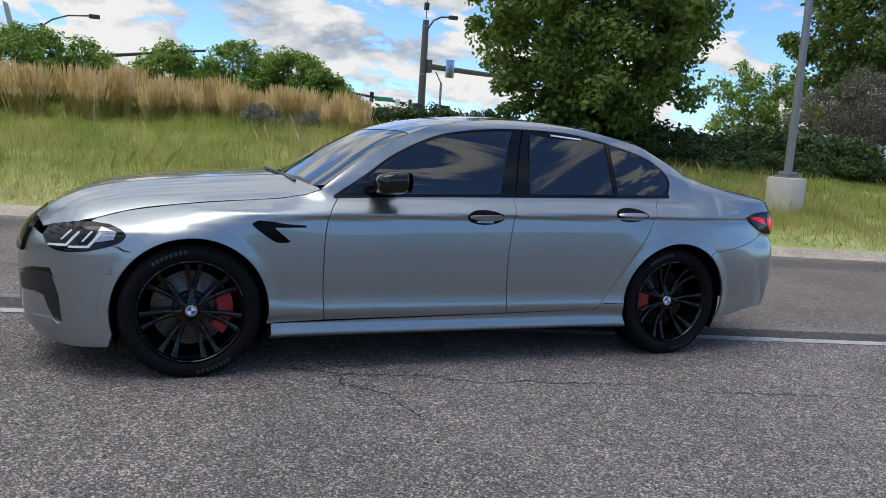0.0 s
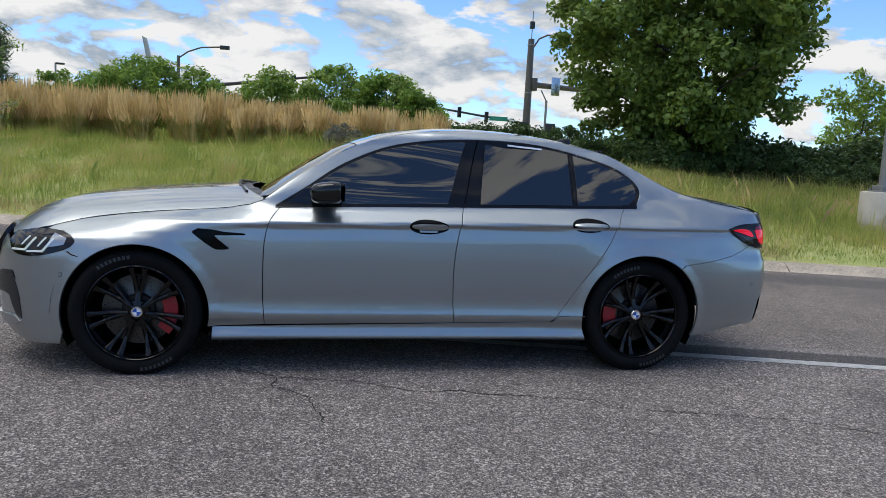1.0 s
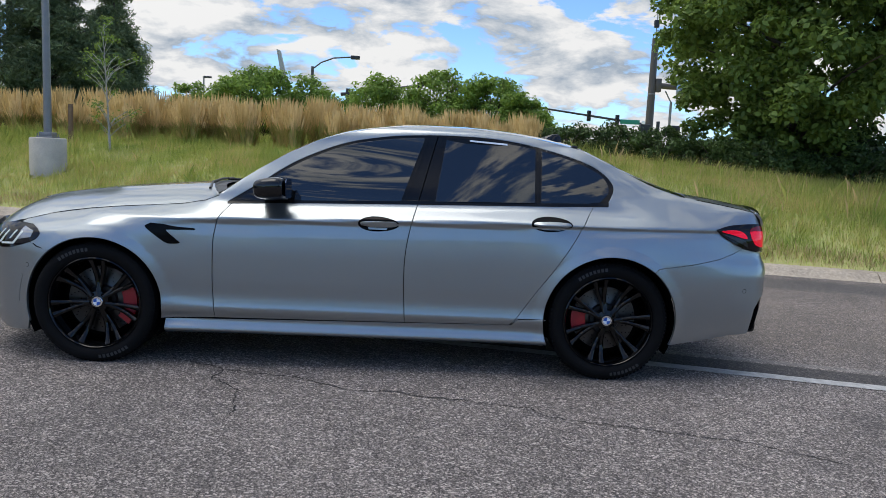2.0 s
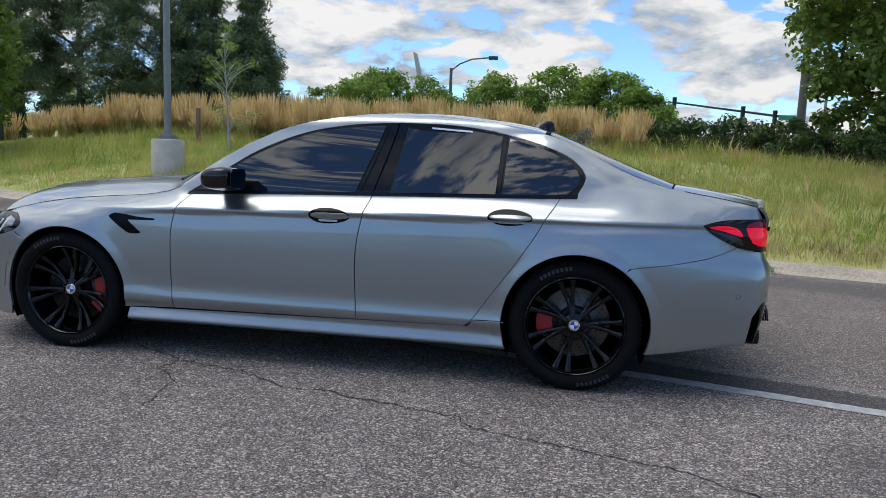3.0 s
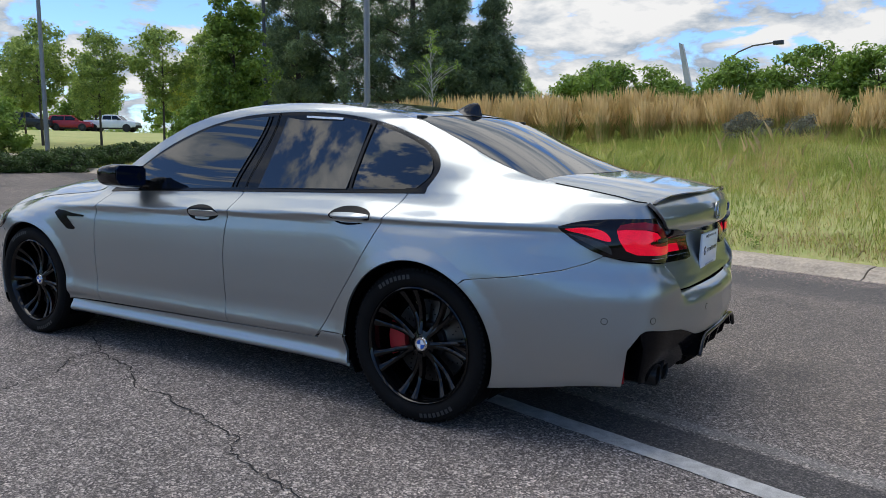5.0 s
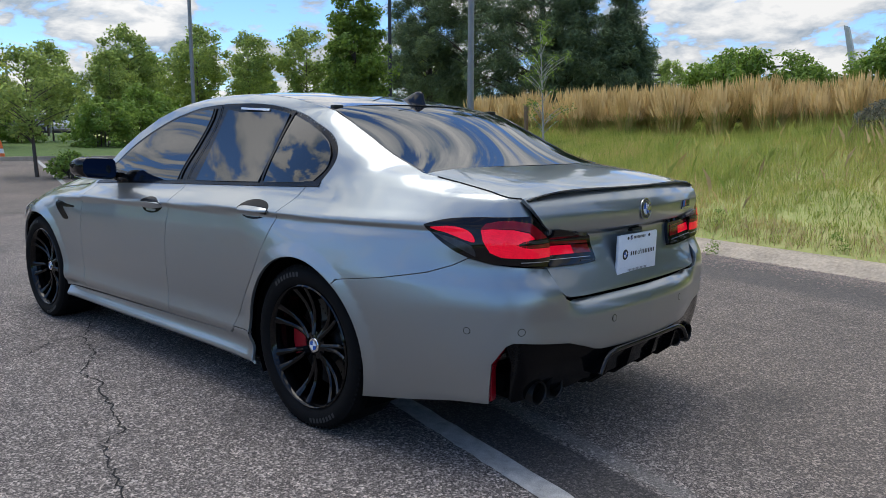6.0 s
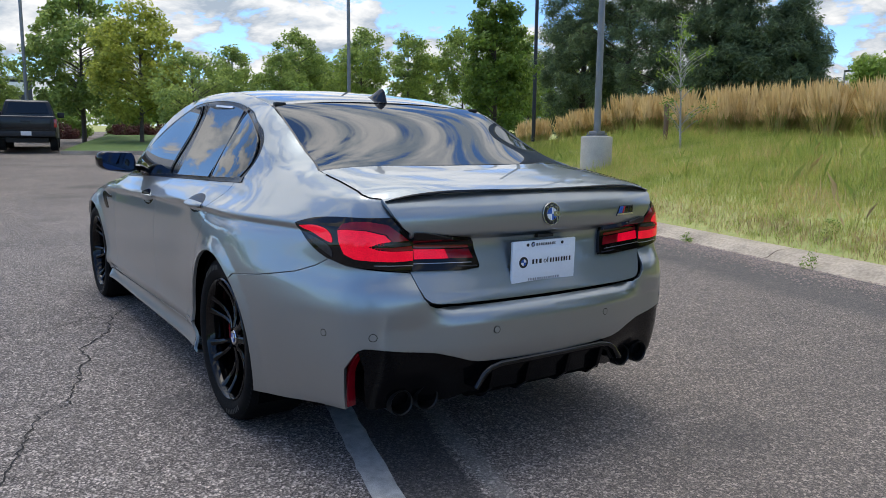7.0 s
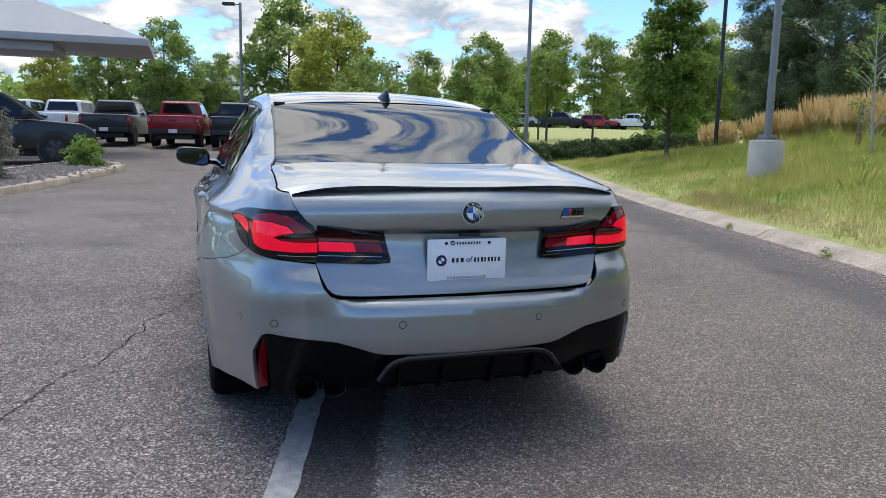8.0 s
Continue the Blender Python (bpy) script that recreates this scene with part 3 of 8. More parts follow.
OUT = np.array(OUTLINE)
OUT_S = np.concatenate([[0], np.cumsum(np.linalg.norm(np.diff(OUT, axis=0), axis=1))])
OUT_T = np.gradient(OUT, OUT_S, axis=0)
OUT_T /= np.linalg.norm(OUT_T, axis=1)[:, None]
for _ in range(3):
    OUT_T[1:-1] = (OUT_T[:-2] + 2 * OUT_T[1:-1] + OUT_T[2:]) / 4
S_END = OUT_S[-1]


def sx(x):
    """Length along the outline at which it reaches x."""
    return float(np.interp(x, OUT[:, 0], OUT_S))


def sr(y):
    """Length along the outline at the tail, y metres from the middle."""
    k = len(OUT) // 2
    return float(np.interp(-y, -OUT[k:, 1], OUT_S[k:]))


def sf(y):
    """Length along the outline at the nose, y metres from the middle."""
    k = 24 * 6
    return float(np.interp(y, OUT[:k, 1], OUT_S[:k]))


DOOR = [(0.15, -0.10), (0.19, -0.045), (0.205, -0.010), (0.217, -0.003), (0.25, -0.016), (0.272, -0.022), (0.288, -0.020), (0.304, -0.014), (0.325, -0.004), (0.347, -0.001), (0.375, -0.006), (0.42, -0.010), (0.52, -0.006), (0.66, -0.004),
        (0.78, -0.009), (0.845, -0.018), (0.870, -0.021), (0.884, -0.010), (0.889, -0.006), (0.90, -0.015), (0.93, -0.05), (0.96, -0.088), (0.985, -0.107), (1.035, -0.122),
        (1.19, -0.205), (1.33, -0.28), (1.393, -0.308), (1.42, -0.335), (1.44, -0.38), (1.47, -0.47)]


def lifted(prof, dz, lo=0.7):
    return [(z + dz * min(1, max(0, (z - lo) / 0.15)) * max(0, min(1, (1.06 - z) / 0.1)), d) for z, d in prof]


STATIONS = [
    (0.0, [(0.13, -0.12), (0.20, -0.05), (0.30, -0.02), (0.45, 0), (0.55, -0.005), (0.65, -0.03), (0.72, -0.07), (0.77, -0.13), (0.9, -0.3)]),
    (sx(-2.21), [(0.13, -0.09), (0.17, -0.05), (0.30, -0.01), (0.50, 0), (0.64, -0.012), (0.70, -0.03), (0.76, -0.07), (0.80, -0.12), (0.84, -0.2), (0.95, -0.4)]),
    (sx(-1.89), [(0.13, -0.03), (0.18, -0.004), (0.3, 0), (0.62, 0), (0.70, -0.012), (0.745, -0.028), (0.78, -0.075), (0.81, -0.13), (0.84, -0.19), (0.95, -0.42)]),
    (sx(-1.49), [(0.13, -0.03), (0.2, 0), (0.68, 0), (0.75, -0.012), (0.80, -0.04), (0.84, -0.09), (0.87, -0.145), (0.892, -0.21), (0.95, -0.4)]),
    (sx(-1.05), [(0.15, -0.10), (0.19, -0.045), (0.205, -0.010), (0.217, -0.003), (0.25, -0.020), (0.272, -0.030), (0.288, -0.028), (0.304, -0.019), (0.325, -0.004), (0.347, -0.001), (0.42, -0.009), (0.6, -0.003), (0.75, -0.007), (0.815, -0.013), (0.832, -0.016), (0.846, -0.006),
                 (0.86, -0.018), (0.89, -0.075), (0.915, -0.13), (0.932, -0.175), (0.96, -0.26), (1.1, -0.5)]),
    (sx(-0.80), [(z, d - 0.025 * min(1, max(0, (z - 0.95) / 0.04))) for z, d in lifted(DOOR, -0.028)]),
    (sx(-0.30), lifted(DOOR, -0.016)),
    (sx(0.3), lifted(DOOR, 0.0)),
    (sx(1.0), lifted(DOOR, 0.016)),
    (sx(1.49), [(0.15, -0.06), (0.25, -0.01), (0.66, 0), (0.72, -0.004), (0.78, -0.018), (0.84, -0.037), (0.89, -0.058), (0.907, -0.045), (0.92, -0.058), (0.945, -0.092), (0.97, -0.122),
                (1.0, -0.145), (1.035, -0.166), (1.19, -0.25), (1.27, -0.31), (1.31, -0.36), (1.36, -0.45)]),
    (sx(1.75), [(0.15, -0.06), (0.25, -0.02), (0.45, -0.004), (0.66, 0), (0.78, -0.015), (0.86, -0.036), (0.892, -0.054), (0.91, -0.042), (0.925, -0.056), (0.95, -0.085), (1.0, -0.135), (1.05, -0.185), (1.1, -0.235),
                (1.15, -0.29), (1.175, -0.33), (1.25, -0.5)]),
    (sx(2.0), [(0.17, -0.07), (0.23, -0.032), (0.3, -0.016), (0.45, 0.004), (0.6, 0.012), (0.70, 0.006), (0.80, -0.02), (0.86, -0.036), (0.893, -0.050), (0.91, -0.040), (0.925, -0.050), (0.95, -0.075), (1.0, -0.125),
               (1.05, -0.175), (1.085, -0.225), (1.12, -0.32), (1.25, -0.6)]),
    (sx(2.40), [(0.17, -0.07), (0.25, -0.022), (0.3, 0.004), (0.5, 0.026), (0.62, 0.026), (0.69, 0.016), (0.75, -0.004), (0.78, -0.010), (0.845, -0.012), (0.90, -0.020), (0.94, -0.033), (0.98, -0.050), (1.015, -0.072), (1.04, -0.12), (1.2, -0.4)]),
    (sr(0.52), [(0.2, -0.15), (0.27, -0.09), (0.34, -0.05), (0.42, -0.012), (0.5, 0), (0.66, 0.0), (0.69, -0.006), (0.77, -0.07), (0.9, -0.075), (0.95, -0.08), (1.02, -0.13), (1.2, -0.4)]),
    (sr(0.42), [(0.2, -0.15), (0.27, -0.09), (0.34, -0.05), (0.42, -0.012), (0.5, 0), (0.575, 0), (0.605, -0.008), (0.625, -0.022), (0.640, -0.052), (0.66, -0.1), (0.8, -0.2), (1.2, -0.4)]),
    (S_END, [(0.2, -0.15), (0.27, -0.09), (0.34, -0.05), (0.42, -0.012), (0.5, 0), (0.575, 0), (0.605, -0.008), (0.625, -0.022), (0.640, -0.052), (0.66, -0.1), (0.8, -0.2), (1.2, -0.4)]),
]
GRID_S, GRID_Z = np.linspace(0, S_END, 900), np.linspace(0.12, 1.5, 520)
rows_z = np.array([pchip(*zip(*prof))(GRID_Z) for _, prof in STATIONS])
st = np.array([s for s, _ in STATIONS])
DENT = np.array([pchip(st, rows_z[:, j])(GRID_S) for j in range(len(GRID_Z))]).T


def smooth_rows(a, n):
    for _ in range(n):
        b = a.copy()
        b[1:-1] = (a[:-2] + 2 * a[1:-1] + a[2:]) / 4
        a = b
        b = a.copy()
        b[:, 1:-1] = (a[:, :-2] + 2 * a[:, 1:-1] + a[:, 2:]) / 4
        a = b
    return a


DENT = smooth_rows(DENT, 3)
ARCHES = ((-1.491, 0.345, 0.388), (1.491, 0.350, 0.392))


# the upper flank from the doors to the tail is one even sweep
SWEEP = np.clip((GRID_S - sx(0.2)) / 0.4, 0, 1) * np.clip((sx(2.08) - GRID_S) / 0.25, 0, 1)
HIGH = np.clip((GRID_Z - 0.97) / 0.06, 0, 1)
EVEN = DENT.copy()
for _ in range(260):
    EVEN[1:-1] = (EVEN[:-2] + 2 * EVEN[1:-1] + EVEN[2:]) / 4
FOOT = np.clip((GRID_S - sx(-1.35)) / 0.2, 0, 1) * np.clip((sx(-0.62) - GRID_S) / 0.15, 0, 1)
CALM = DENT.copy()
for _ in range(40):
    CALM[1:-1] = (CALM[:-2] + 2 * CALM[1:-1] + CALM[2:]) / 4
DENT = DENT + (CALM - DENT) * FOOT[:, None] * np.clip((GRID_Z - 0.86) / 0.05, 0, 1)[None, :]
DENT = DENT + (EVEN - DENT) * SWEEP[:, None] * HIGH[None, :]


def dent(s, z):
    fs = np.clip(s / S_END * (len(GRID_S) - 1), 0, len(GRID_S) - 1.001)
    fz = np.clip((z - 0.12) / (1.5 - 0.12) * (len(GRID_Z) - 1), 0, len(GRID_Z) - 1.001)
    i, j = fs.astype(int), fz.astype(int)
    a, b = fs - i, fz - j
    a = a * a * (3 - 2 * a) * 0.5 + a * 0.5
    return (DENT[i, j] * (1 - a) + DENT[i + 1, j] * a) * (1 - b) + (DENT[i, j + 1] * (1 - a) + DENT[i + 1, j + 1] * a) * b


def rail_shift(x, z):
    """Brings the upper flank onto an even roof rail; nothing until the rail is known."""
    if not RAIL_FIX:
        return 0.0
    zr = rail_z(np.clip(x, -0.82, 2.01))
    t = np.clip((z - 0.99) / np.maximum(zr - 0.99, 0.02), 0, 1.15)
    return np.interp(x, RAIL_FIX[0], RAIL_FIX[1]) * t**4


RAIL_FIX = []


def flank(s, z):
    """The flank, wrapped round nose and tail: a point on the left half of the body (y below 0)."""
    s, z = np.asarray(s, float), np.asarray(z, float)
    sc = np.where(s > S_END, 2 * S_END - s, np.abs(s))
    other = np.where((s > S_END) | (s < 0), 1.0, -1.0)
    x, y = np.interp(sc, OUT_S, OUT[:, 0]), np.interp(sc, OUT_S, OUT[:, 1])
    tx, ty = np.interp(sc, OUT_S, OUT_T[:, 0]), np.interp(sc, OUT_S, OUT_T[:, 1])
    d = dent(sc, z) + rail_shift(x, z)
    for ax, az, ar in ARCHES:
        r = np.hypot(x - ax, z - az)
        d = d + 0.010 * np.clip(1 - (r - ar) / 0.055, 0, 1) ** 1.0 * (r < ar + 0.06)
    return np.stack([x - ty * d, other * (y + tx * d), z], axis=-1)


def eased(fn, poly, degree):
    """An even sheet of glass: the low-order surface nearest to fn(u, v) inside the outline poly."""
    us, vs = [q[0] for q in poly], [q[1] for q in poly]
    grid = [(u, v) for u in np.linspace(min(us), max(us), 40) for v in np.linspace(min(vs), max(vs), 24) if inside(poly, u, v)]
    g = np.array(grid)
    mid, half = (g.min(0) + g.max(0)) / 2, (g.max(0) - g.min(0)) / 2

    def basis(u, v):
        a, b = (np.asarray(u, float) - mid[0]) / half[0], (np.asarray(v, float) - mid[1]) / half[1]
        return np.stack([a**i * b**j for i in range(degree + 1) for j in range(degree + 1 - i)], axis=-1)
    fit, *_ = np.linalg.lstsq(basis(g[:, 0], g[:, 1]), fn(g[:, 0], g[:, 1]), rcond=None)
    return lambda u, v: basis(u, v) @ fit


def both(upper, lower, centre):
    """An outline over both halves: upper runs from the left side to the middle, lower back again."""
    m = lambda pts: [(2 * centre - s, z) for s, z in pts[::-1]]
    return upper + m(upper)[1:] + m(lower)[:-1] + lower


def xz(pts):
    """Outline points (x, z) on the flank."""
    return [(sx(x), z) for x, z in pts]


def arc(cx, cz, r, a0, a1, n=28):
    return [(cx + r * math.cos(radians(a0 + (a1 - a0) * i / n)), cz + r * math.sin(radians(a0 + (a1 - a0) * i / n))) for i in range(n + 1)]


# lengthwise keys: rail edge, centre line of roof and screens, bonnet, deck
RAIL = [(-0.82, 0.995), (-0.70, 1.085), (-0.604, 1.152), (-0.435, 1.256), (-0.265, 1.338), (-0.093, 1.391), (0.081, 1.424), (0.257, 1.444), (0.436, 1.451), (0.62, 1.449),
        (0.8, 1.436), (0.984, 1.412), (1.173, 1.376), (1.30, 1.348), (1.45, 1.288), (1.58, 1.238), (1.79, 1.160), (2.01, 1.093)]
rail_z = pchip(*zip(*RAIL))
top_c = pchip([-1.02, -0.79, -0.62, -0.445, -0.27, -0.09, 0.09, 0.27, 0.45, 0.62, 0.8, 1.0, 1.19, 1.31, 1.5, 1.75, 2.06],
              [0.93, 1.065, 1.178, 1.284, 1.366, 1.419, 1.450, 1.469, 1.475, 1.474, 1.465, 1.445, 1.417, 1.390, 1.318, 1.215, 1.098])


RAIL_N = np.linspace(-0.82, 2.01, 150)
RAIL_P = flank(np.interp(RAIL_N, OUT[:, 0], OUT_S), rail_z(RAIL_N) - 0.002)
rail_y = pchip([-0.82, -0.5, -0.3, -0.1, 0.1, 0.3, 0.5, 0.7, 0.9, 1.1, 1.3, 1.5, 1.7, 1.9, 2.01], [-RAIL_P[0, 1], 0.683, 0.633, 0.598, 0.572, 0.555, 0.549, 0.552, 0.562, 0.576, 0.590, 0.604, 0.619, 0.636, -RAIL_P[-1, 1]])
RAIL_FIX += [RAIL_N, rail_y(RAIL_N) + RAIL_P[:, 1]]
RAIL_P = flank(np.interp(RAIL_N, OUT[:, 0], OUT_S), rail_z(RAIL_N) - 0.002)
RY_X, RY, RY_Z = RAIL_P[:, 0], -RAIL_P[:, 1], RAIL_P[:, 2]


def top(x, y):
    """Roof and both screens as a height over the plan."""
    x, y = np.asarray(x, float), np.asarray(y, float)
    ye = np.interp(x, RY_X, RY)
    t = np.abs(y) / ye
    z = top_c(x) - (top_c(x) - np.interp(x, RY_X, RY_Z)) * t**2.4
    return np.stack([x, y, z], axis=-1)


hood_c = pchip([-2.32, -2.25, -2.174, -2.033, -1.889, -1.591, -1.277, -1.014, -0.8], [0.70, 0.775, 0.838, 0.910, 0.948, 0.990, 1.020, 1.042, 1.055])
HOOD_CUT = [(-0.815, 0.990), (-0.90, 0.956), (-1.03, 0.931), (-1.32, 0.904), (-1.6, 0.879), (-1.86, 0.837), (-1.98, 0.803), (-2.03, 0.790)]
cut_line = pchip([x for x, z in HOOD_CUT[::-1]], [z for x, z in HOOD_CUT[::-1]])
CUT_N = np.linspace(-2.03, -0.815, 60)
CUT_P = flank(np.interp(CUT_N, OUT[:, 0], OUT_S), cut_line(CUT_N))
hood_e = pchip([-2.32, -2.2] + list(CUT_P[::4, 0]) + [CUT_P[-1, 0]], [0.68, 0.735] + list(CUT_P[::4, 2]) + [CUT_P[-1, 2]])
hood_w = pchip([-2.32, -2.2] + list(CUT_P[::4, 0]) + [CUT_P[-1, 0]], [0.42, 0.56] + list(-CUT_P[::4, 1]) + [-CUT_P[-1, 1]])


def hood(x, y):
    x, y = np.asarray(x, float), np.asarray(y, float)
    t = np.abs(y) / hood_w(x)
    crease = 0.006 * np.exp(-(((np.abs(y) - 0.30 - 0.06 * (x + 2.2)) / 0.05) ** 2))
    z = hood_c(x) - (hood_c(x) - hood_e(x)) * (0.40 * t**2 + 0.60 * t**5) + crease
    return np.stack([x, y, z], axis=-1)


deck_c = pchip([1.95, 2.05, 2.2, 2.35, 2.47, 2.53], [1.118, 1.105, 1.086, 1.061, 1.035, 1.012])
DECK_CUT = [(sx(2.01), 1.093), (sx(2.10), 1.078), (sx(2.20), 1.061), (sx(2.30), 1.043), (sx(2.38), 1.027), (sx(2.44), 1.016), (sr(0.672), 1.011)]
DECK_P = flank(np.array([q[0] for q in DECK_CUT]), np.array([q[1] for q in DECK_CUT]))
deck_e = pchip([1.90] + list(DECK_P[:, 0]) + [2.5], [1.10] + list(DECK_P[:, 2]) + [0.995])
deck_w = pchip([1.90] + list(DECK_P[:, 0]) + [2.5], [0.676] + list(-DECK_P[:, 1]) + [0.60])


def deck(x, y):
    x, y = np.asarray(x, float), np.asarray(y, float)
    t = np.abs(y) / deck_w(x)
    z = deck_c(x) - (deck_c(x) - deck_e(x)) * t**5
    return np.stack([x, y, z], axis=-1)


lid_x = pchip([0.60, 0.645, 0.69, 0.76, 0.845, 0.866, 0.876, 0.885, 0.90, 0.945, 0.985, 1.01, 1.03, 1.06], [2.548, 2.546, 2.532, 2.512, 2.496, 2.498, 2.520, 2.541, 2.548, 2.553, 2.540, 2.518, 2.498, 2.47])


def lid(y, z):
    """Tail face of the boot lid."""
    y, z = np.asarray(y, float), np.asarray(z, float)
    t = np.abs(y) / 0.62
    drop = np.interp(z, [0.6, 0.75, 0.9, 1.02], [0.012, 0.04, 0.066, 0.078])
    return np.stack([lid_x(z) - drop * t**2.0, y, z], axis=-1)


car = new("car")
car.location = (0.0, 0.02, 0.0)
tagged(car, "grey metallic sports saloon with black wheels parked on asphalt", "car")

FGAP = curve([(-0.805, 0.288), (-0.818, 0.455), (-0.820, 0.619), (-0.816, 0.749), (-0.799, 0.846), (-0.777, 0.895), (-0.738, 0.945)], 5)
BGAP = curve([(0.294, 0.303), (0.283, 0.484), (0.281, 0.653), (0.295, 0.788), (0.320, 0.905), (0.344, 0.985)], 5)
RGAP = curve([(0.905, 0.313), (0.948, 0.357), (1.053, 0.512), (1.149, 0.646), (1.244, 0.794), (1.306, 0.909), (1.372, 1.022)], 5)
DLO_TOP = curve([(-0.769, 0.955), (-0.589, 1.072), (-0.425, 1.186), (-0.26, 1.270), (-0.093, 1.332), (0.076, 1.367), (0.247, 1.388), (0.445, 1.398), (0.596, 1.399), (0.773, 1.393),
                 (0.953, 1.370), (1.136, 1.330), (1.323, 1.272), (1.425, 1.222), (1.490, 1.162), (1.500, 1.109), (1.455, 1.030)], 4)
BELT = pchip([-0.78, -0.3, 0.3, 1.0, 1.5], [0.950, 0.972, 0.990, 1.010, 1.026])
GAP = 0.0034


def shift(pts, dx):
    return [(x + dx, z) for x, z in pts]


def belt_line(x0, x1, dz=0.0, n=16):
    return [(x0 + (x1 - x0) * i / n, float(BELT(x0 + (x1 - x0) * i / n)) + dz) for i in range(n + 1)]


LAMP_F = curve([(-2.20, 0.755), (-2.10, 0.775), (-2.0, 0.782), (-1.9, 0.776), (-1.835, 0.756), (-1.808, 0.732), (-1.832, 0.700), (-1.90, 0.672), (-1.98, 0.650), (-2.08, 0.638), (-2.16, 0.650), (-2.215, 0.70)], 4)
A_F = ARCHES[0]
A_R = ARCHES[1]
rr_a = math.degrees(math.asin((0.275 - A_F[1]) / A_F[2]))


def build_side(sg):
    """All panels of one flank; sg = 1 builds the left one, -1 the right one."""
    def P(name, pts, mat=PAINT, parent=car, label="", off=0.0, rim=0.014, step=(0.03, 0.018)):
        return panel(name, pts, flank, step, mat, parent, label, off, rim, mirror=sg)

    # inner shell added behind the gaps, near-black to paint their shade
    P("inner_shell", xz([(-1.07, 0.26), (-1.07, 0.80), (-0.76, 0.92)] + belt_line(-0.74, 1.36, -0.01) + [(1.28, 0.80), (1.02, 0.42), (0.98, 0.26)]), DARK_VOID, off=-0.016, rim=0, step=0.05)
    # front wing
    arch_f = arc(A_F[0], A_F[1], A_F[2], 180 - 47, rr_a, 40)
    wing_front = [(-2.0, 0.787), (-1.9, 0.781), (-1.832, 0.760), (-1.803, 0.732), (-1.828, 0.697), (-1.86, 0.682), (-1.82, 0.662)]
    P("front_wing", xz(shift(FGAP, -GAP) + [(-0.79, 0.972)] + HOOD_CUT[:-1] + wing_front + arch_f + [(-1.08, 0.277), (-0.95, 0.282)]))
    P("bonnet_gap", xz([(x, z + 0.0016) for x, z in HOOD_CUT[:-1]] + [(x, z - 0.0016) for x, z in HOOD_CUT[:-1][::-1]]), DARK_VOID, off=0.0008, rim=0, step=(0.03, 0.01))
    P("deck_gap", [(a, z + 0.0018) for a, z in DECK_CUT[1:]] + [(a, z - 0.0018) for a, z in DECK_CUT[1:][::-1]], DARK_VOID, off=0.0010, rim=0, step=(0.03, 0.01))
    # doors
    low_f = [(-0.805 + (0.294 + 0.805) * i / 12, 0.288 + (0.303 - 0.288) * i / 12) for i in range(13)]
    fd = P("front_door", xz(shift(FGAP, GAP)[::-1] + low_f[1:-1] + shift(BGAP, -GAP) + belt_line(0.33, -0.735, -0.004)))
    low_r = [(0.294 + (0.905 - 0.294) * i / 8, 0.303 + (0.313 - 0.303) * i / 8) for i in range(9)]
    rd = P("rear_door", xz(shift(BGAP, GAP)[::-1] + low_r[1:-1] + shift(RGAP, -GAP) + belt_line(1.36, 0.36, -0.004)))
    for door, hx, hz in ((fd, 0.125, 0.870), (rd, 1.122, 0.910)):
        dish = [(hx + 0.118 * math.cos(a), hz + 0.042 * math.sin(a) * (1 - 0.12 * math.cos(a))) for a in np.linspace(0, 2 * math.pi, 40)[:-1]]
        # flat black dish on the door skin; colour gives the recess its shade
        P("handle_recess", xz(dish), VENT_BLACK, door, off=0.0012, rim=0.006, step=0.012)
        P("handle_rim", xz([(hx + (q[0] - hx) * 1.03, hz + (q[1] - hz) * 1.07) for q in dish]), PAINT, door, off=0.0006, rim=0.004, step=0.012)
        grip = []
        for a in np.linspace(0, 2 * math.pi, 32)[:-1]:
            grip.append((hx + 0.004 + 0.110 * math.cos(a), hz + 0.001 + 0.0165 * np.sign(math.sin(a)) * abs(math.sin(a)) ** 0.7))

        def bow(s, z, hx=hx, hz=hz):
            p = flank(s, z)
            t = (np.interp(s, OUT_S, OUT[:, 0]) - hx) / 0.112
            return p + np.stack([0 * t, -(0.030 * np.clip(1 - t**4, 0, 1) - 0.30 * np.abs(z - hz)), 0 * t], axis=-1)
        panel("door_handle", xz(grip), bow, (0.012, 0.004), PAINT, door, "body-coloured grip", 0.0, 0.012, False, sg)
        P("handle_lower", xz([(hx - 0.055, hz - 0.032), (hx + 0.045, hz - 0.032), (hx + 0.05, hz - 0.021), (hx - 0.06, hz - 0.021)]), PAINT, door, off=0.004, rim=0.003, step=0.012)
    # sill
    sk_top = [(-1.085, 0.270), (-0.5, 0.281), (0.1, 0.291), (0.7, 0.303), (0.92, 0.309), (0.955, 0.345), (1.115, 0.352)]
    arch_sill = arc(A_R[0], A_R[1], A_R[2], 179.6, 202, 8)
    P("side_skirt", xz(sk_top + arch_sill + [(1.10, 0.190), (0.7, 0.195), (0.0, 0.195), (-0.6, 0.193), (-1.09, 0.186)]), label="grey side skirt")
    # quarter panel, rear pillar, roof rail and front pillar in one pressing
    arch_r = arc(A_R[0], A_R[1], A_R[2], 52.5, 179, 44)
    lamp_cut = [(2.40, 0.952), (2.33, 0.950), (2.22, 0.938), (2.13, 0.917), (2.135, 0.905), (2.18, 0.872), (2.25, 0.832), (2.290, 0.812)]
    qline = [(2.297, 0.806), (2.242, 0.778), (2.15, 0.747), (1.958, 0.711), (1.75, 0.683)]
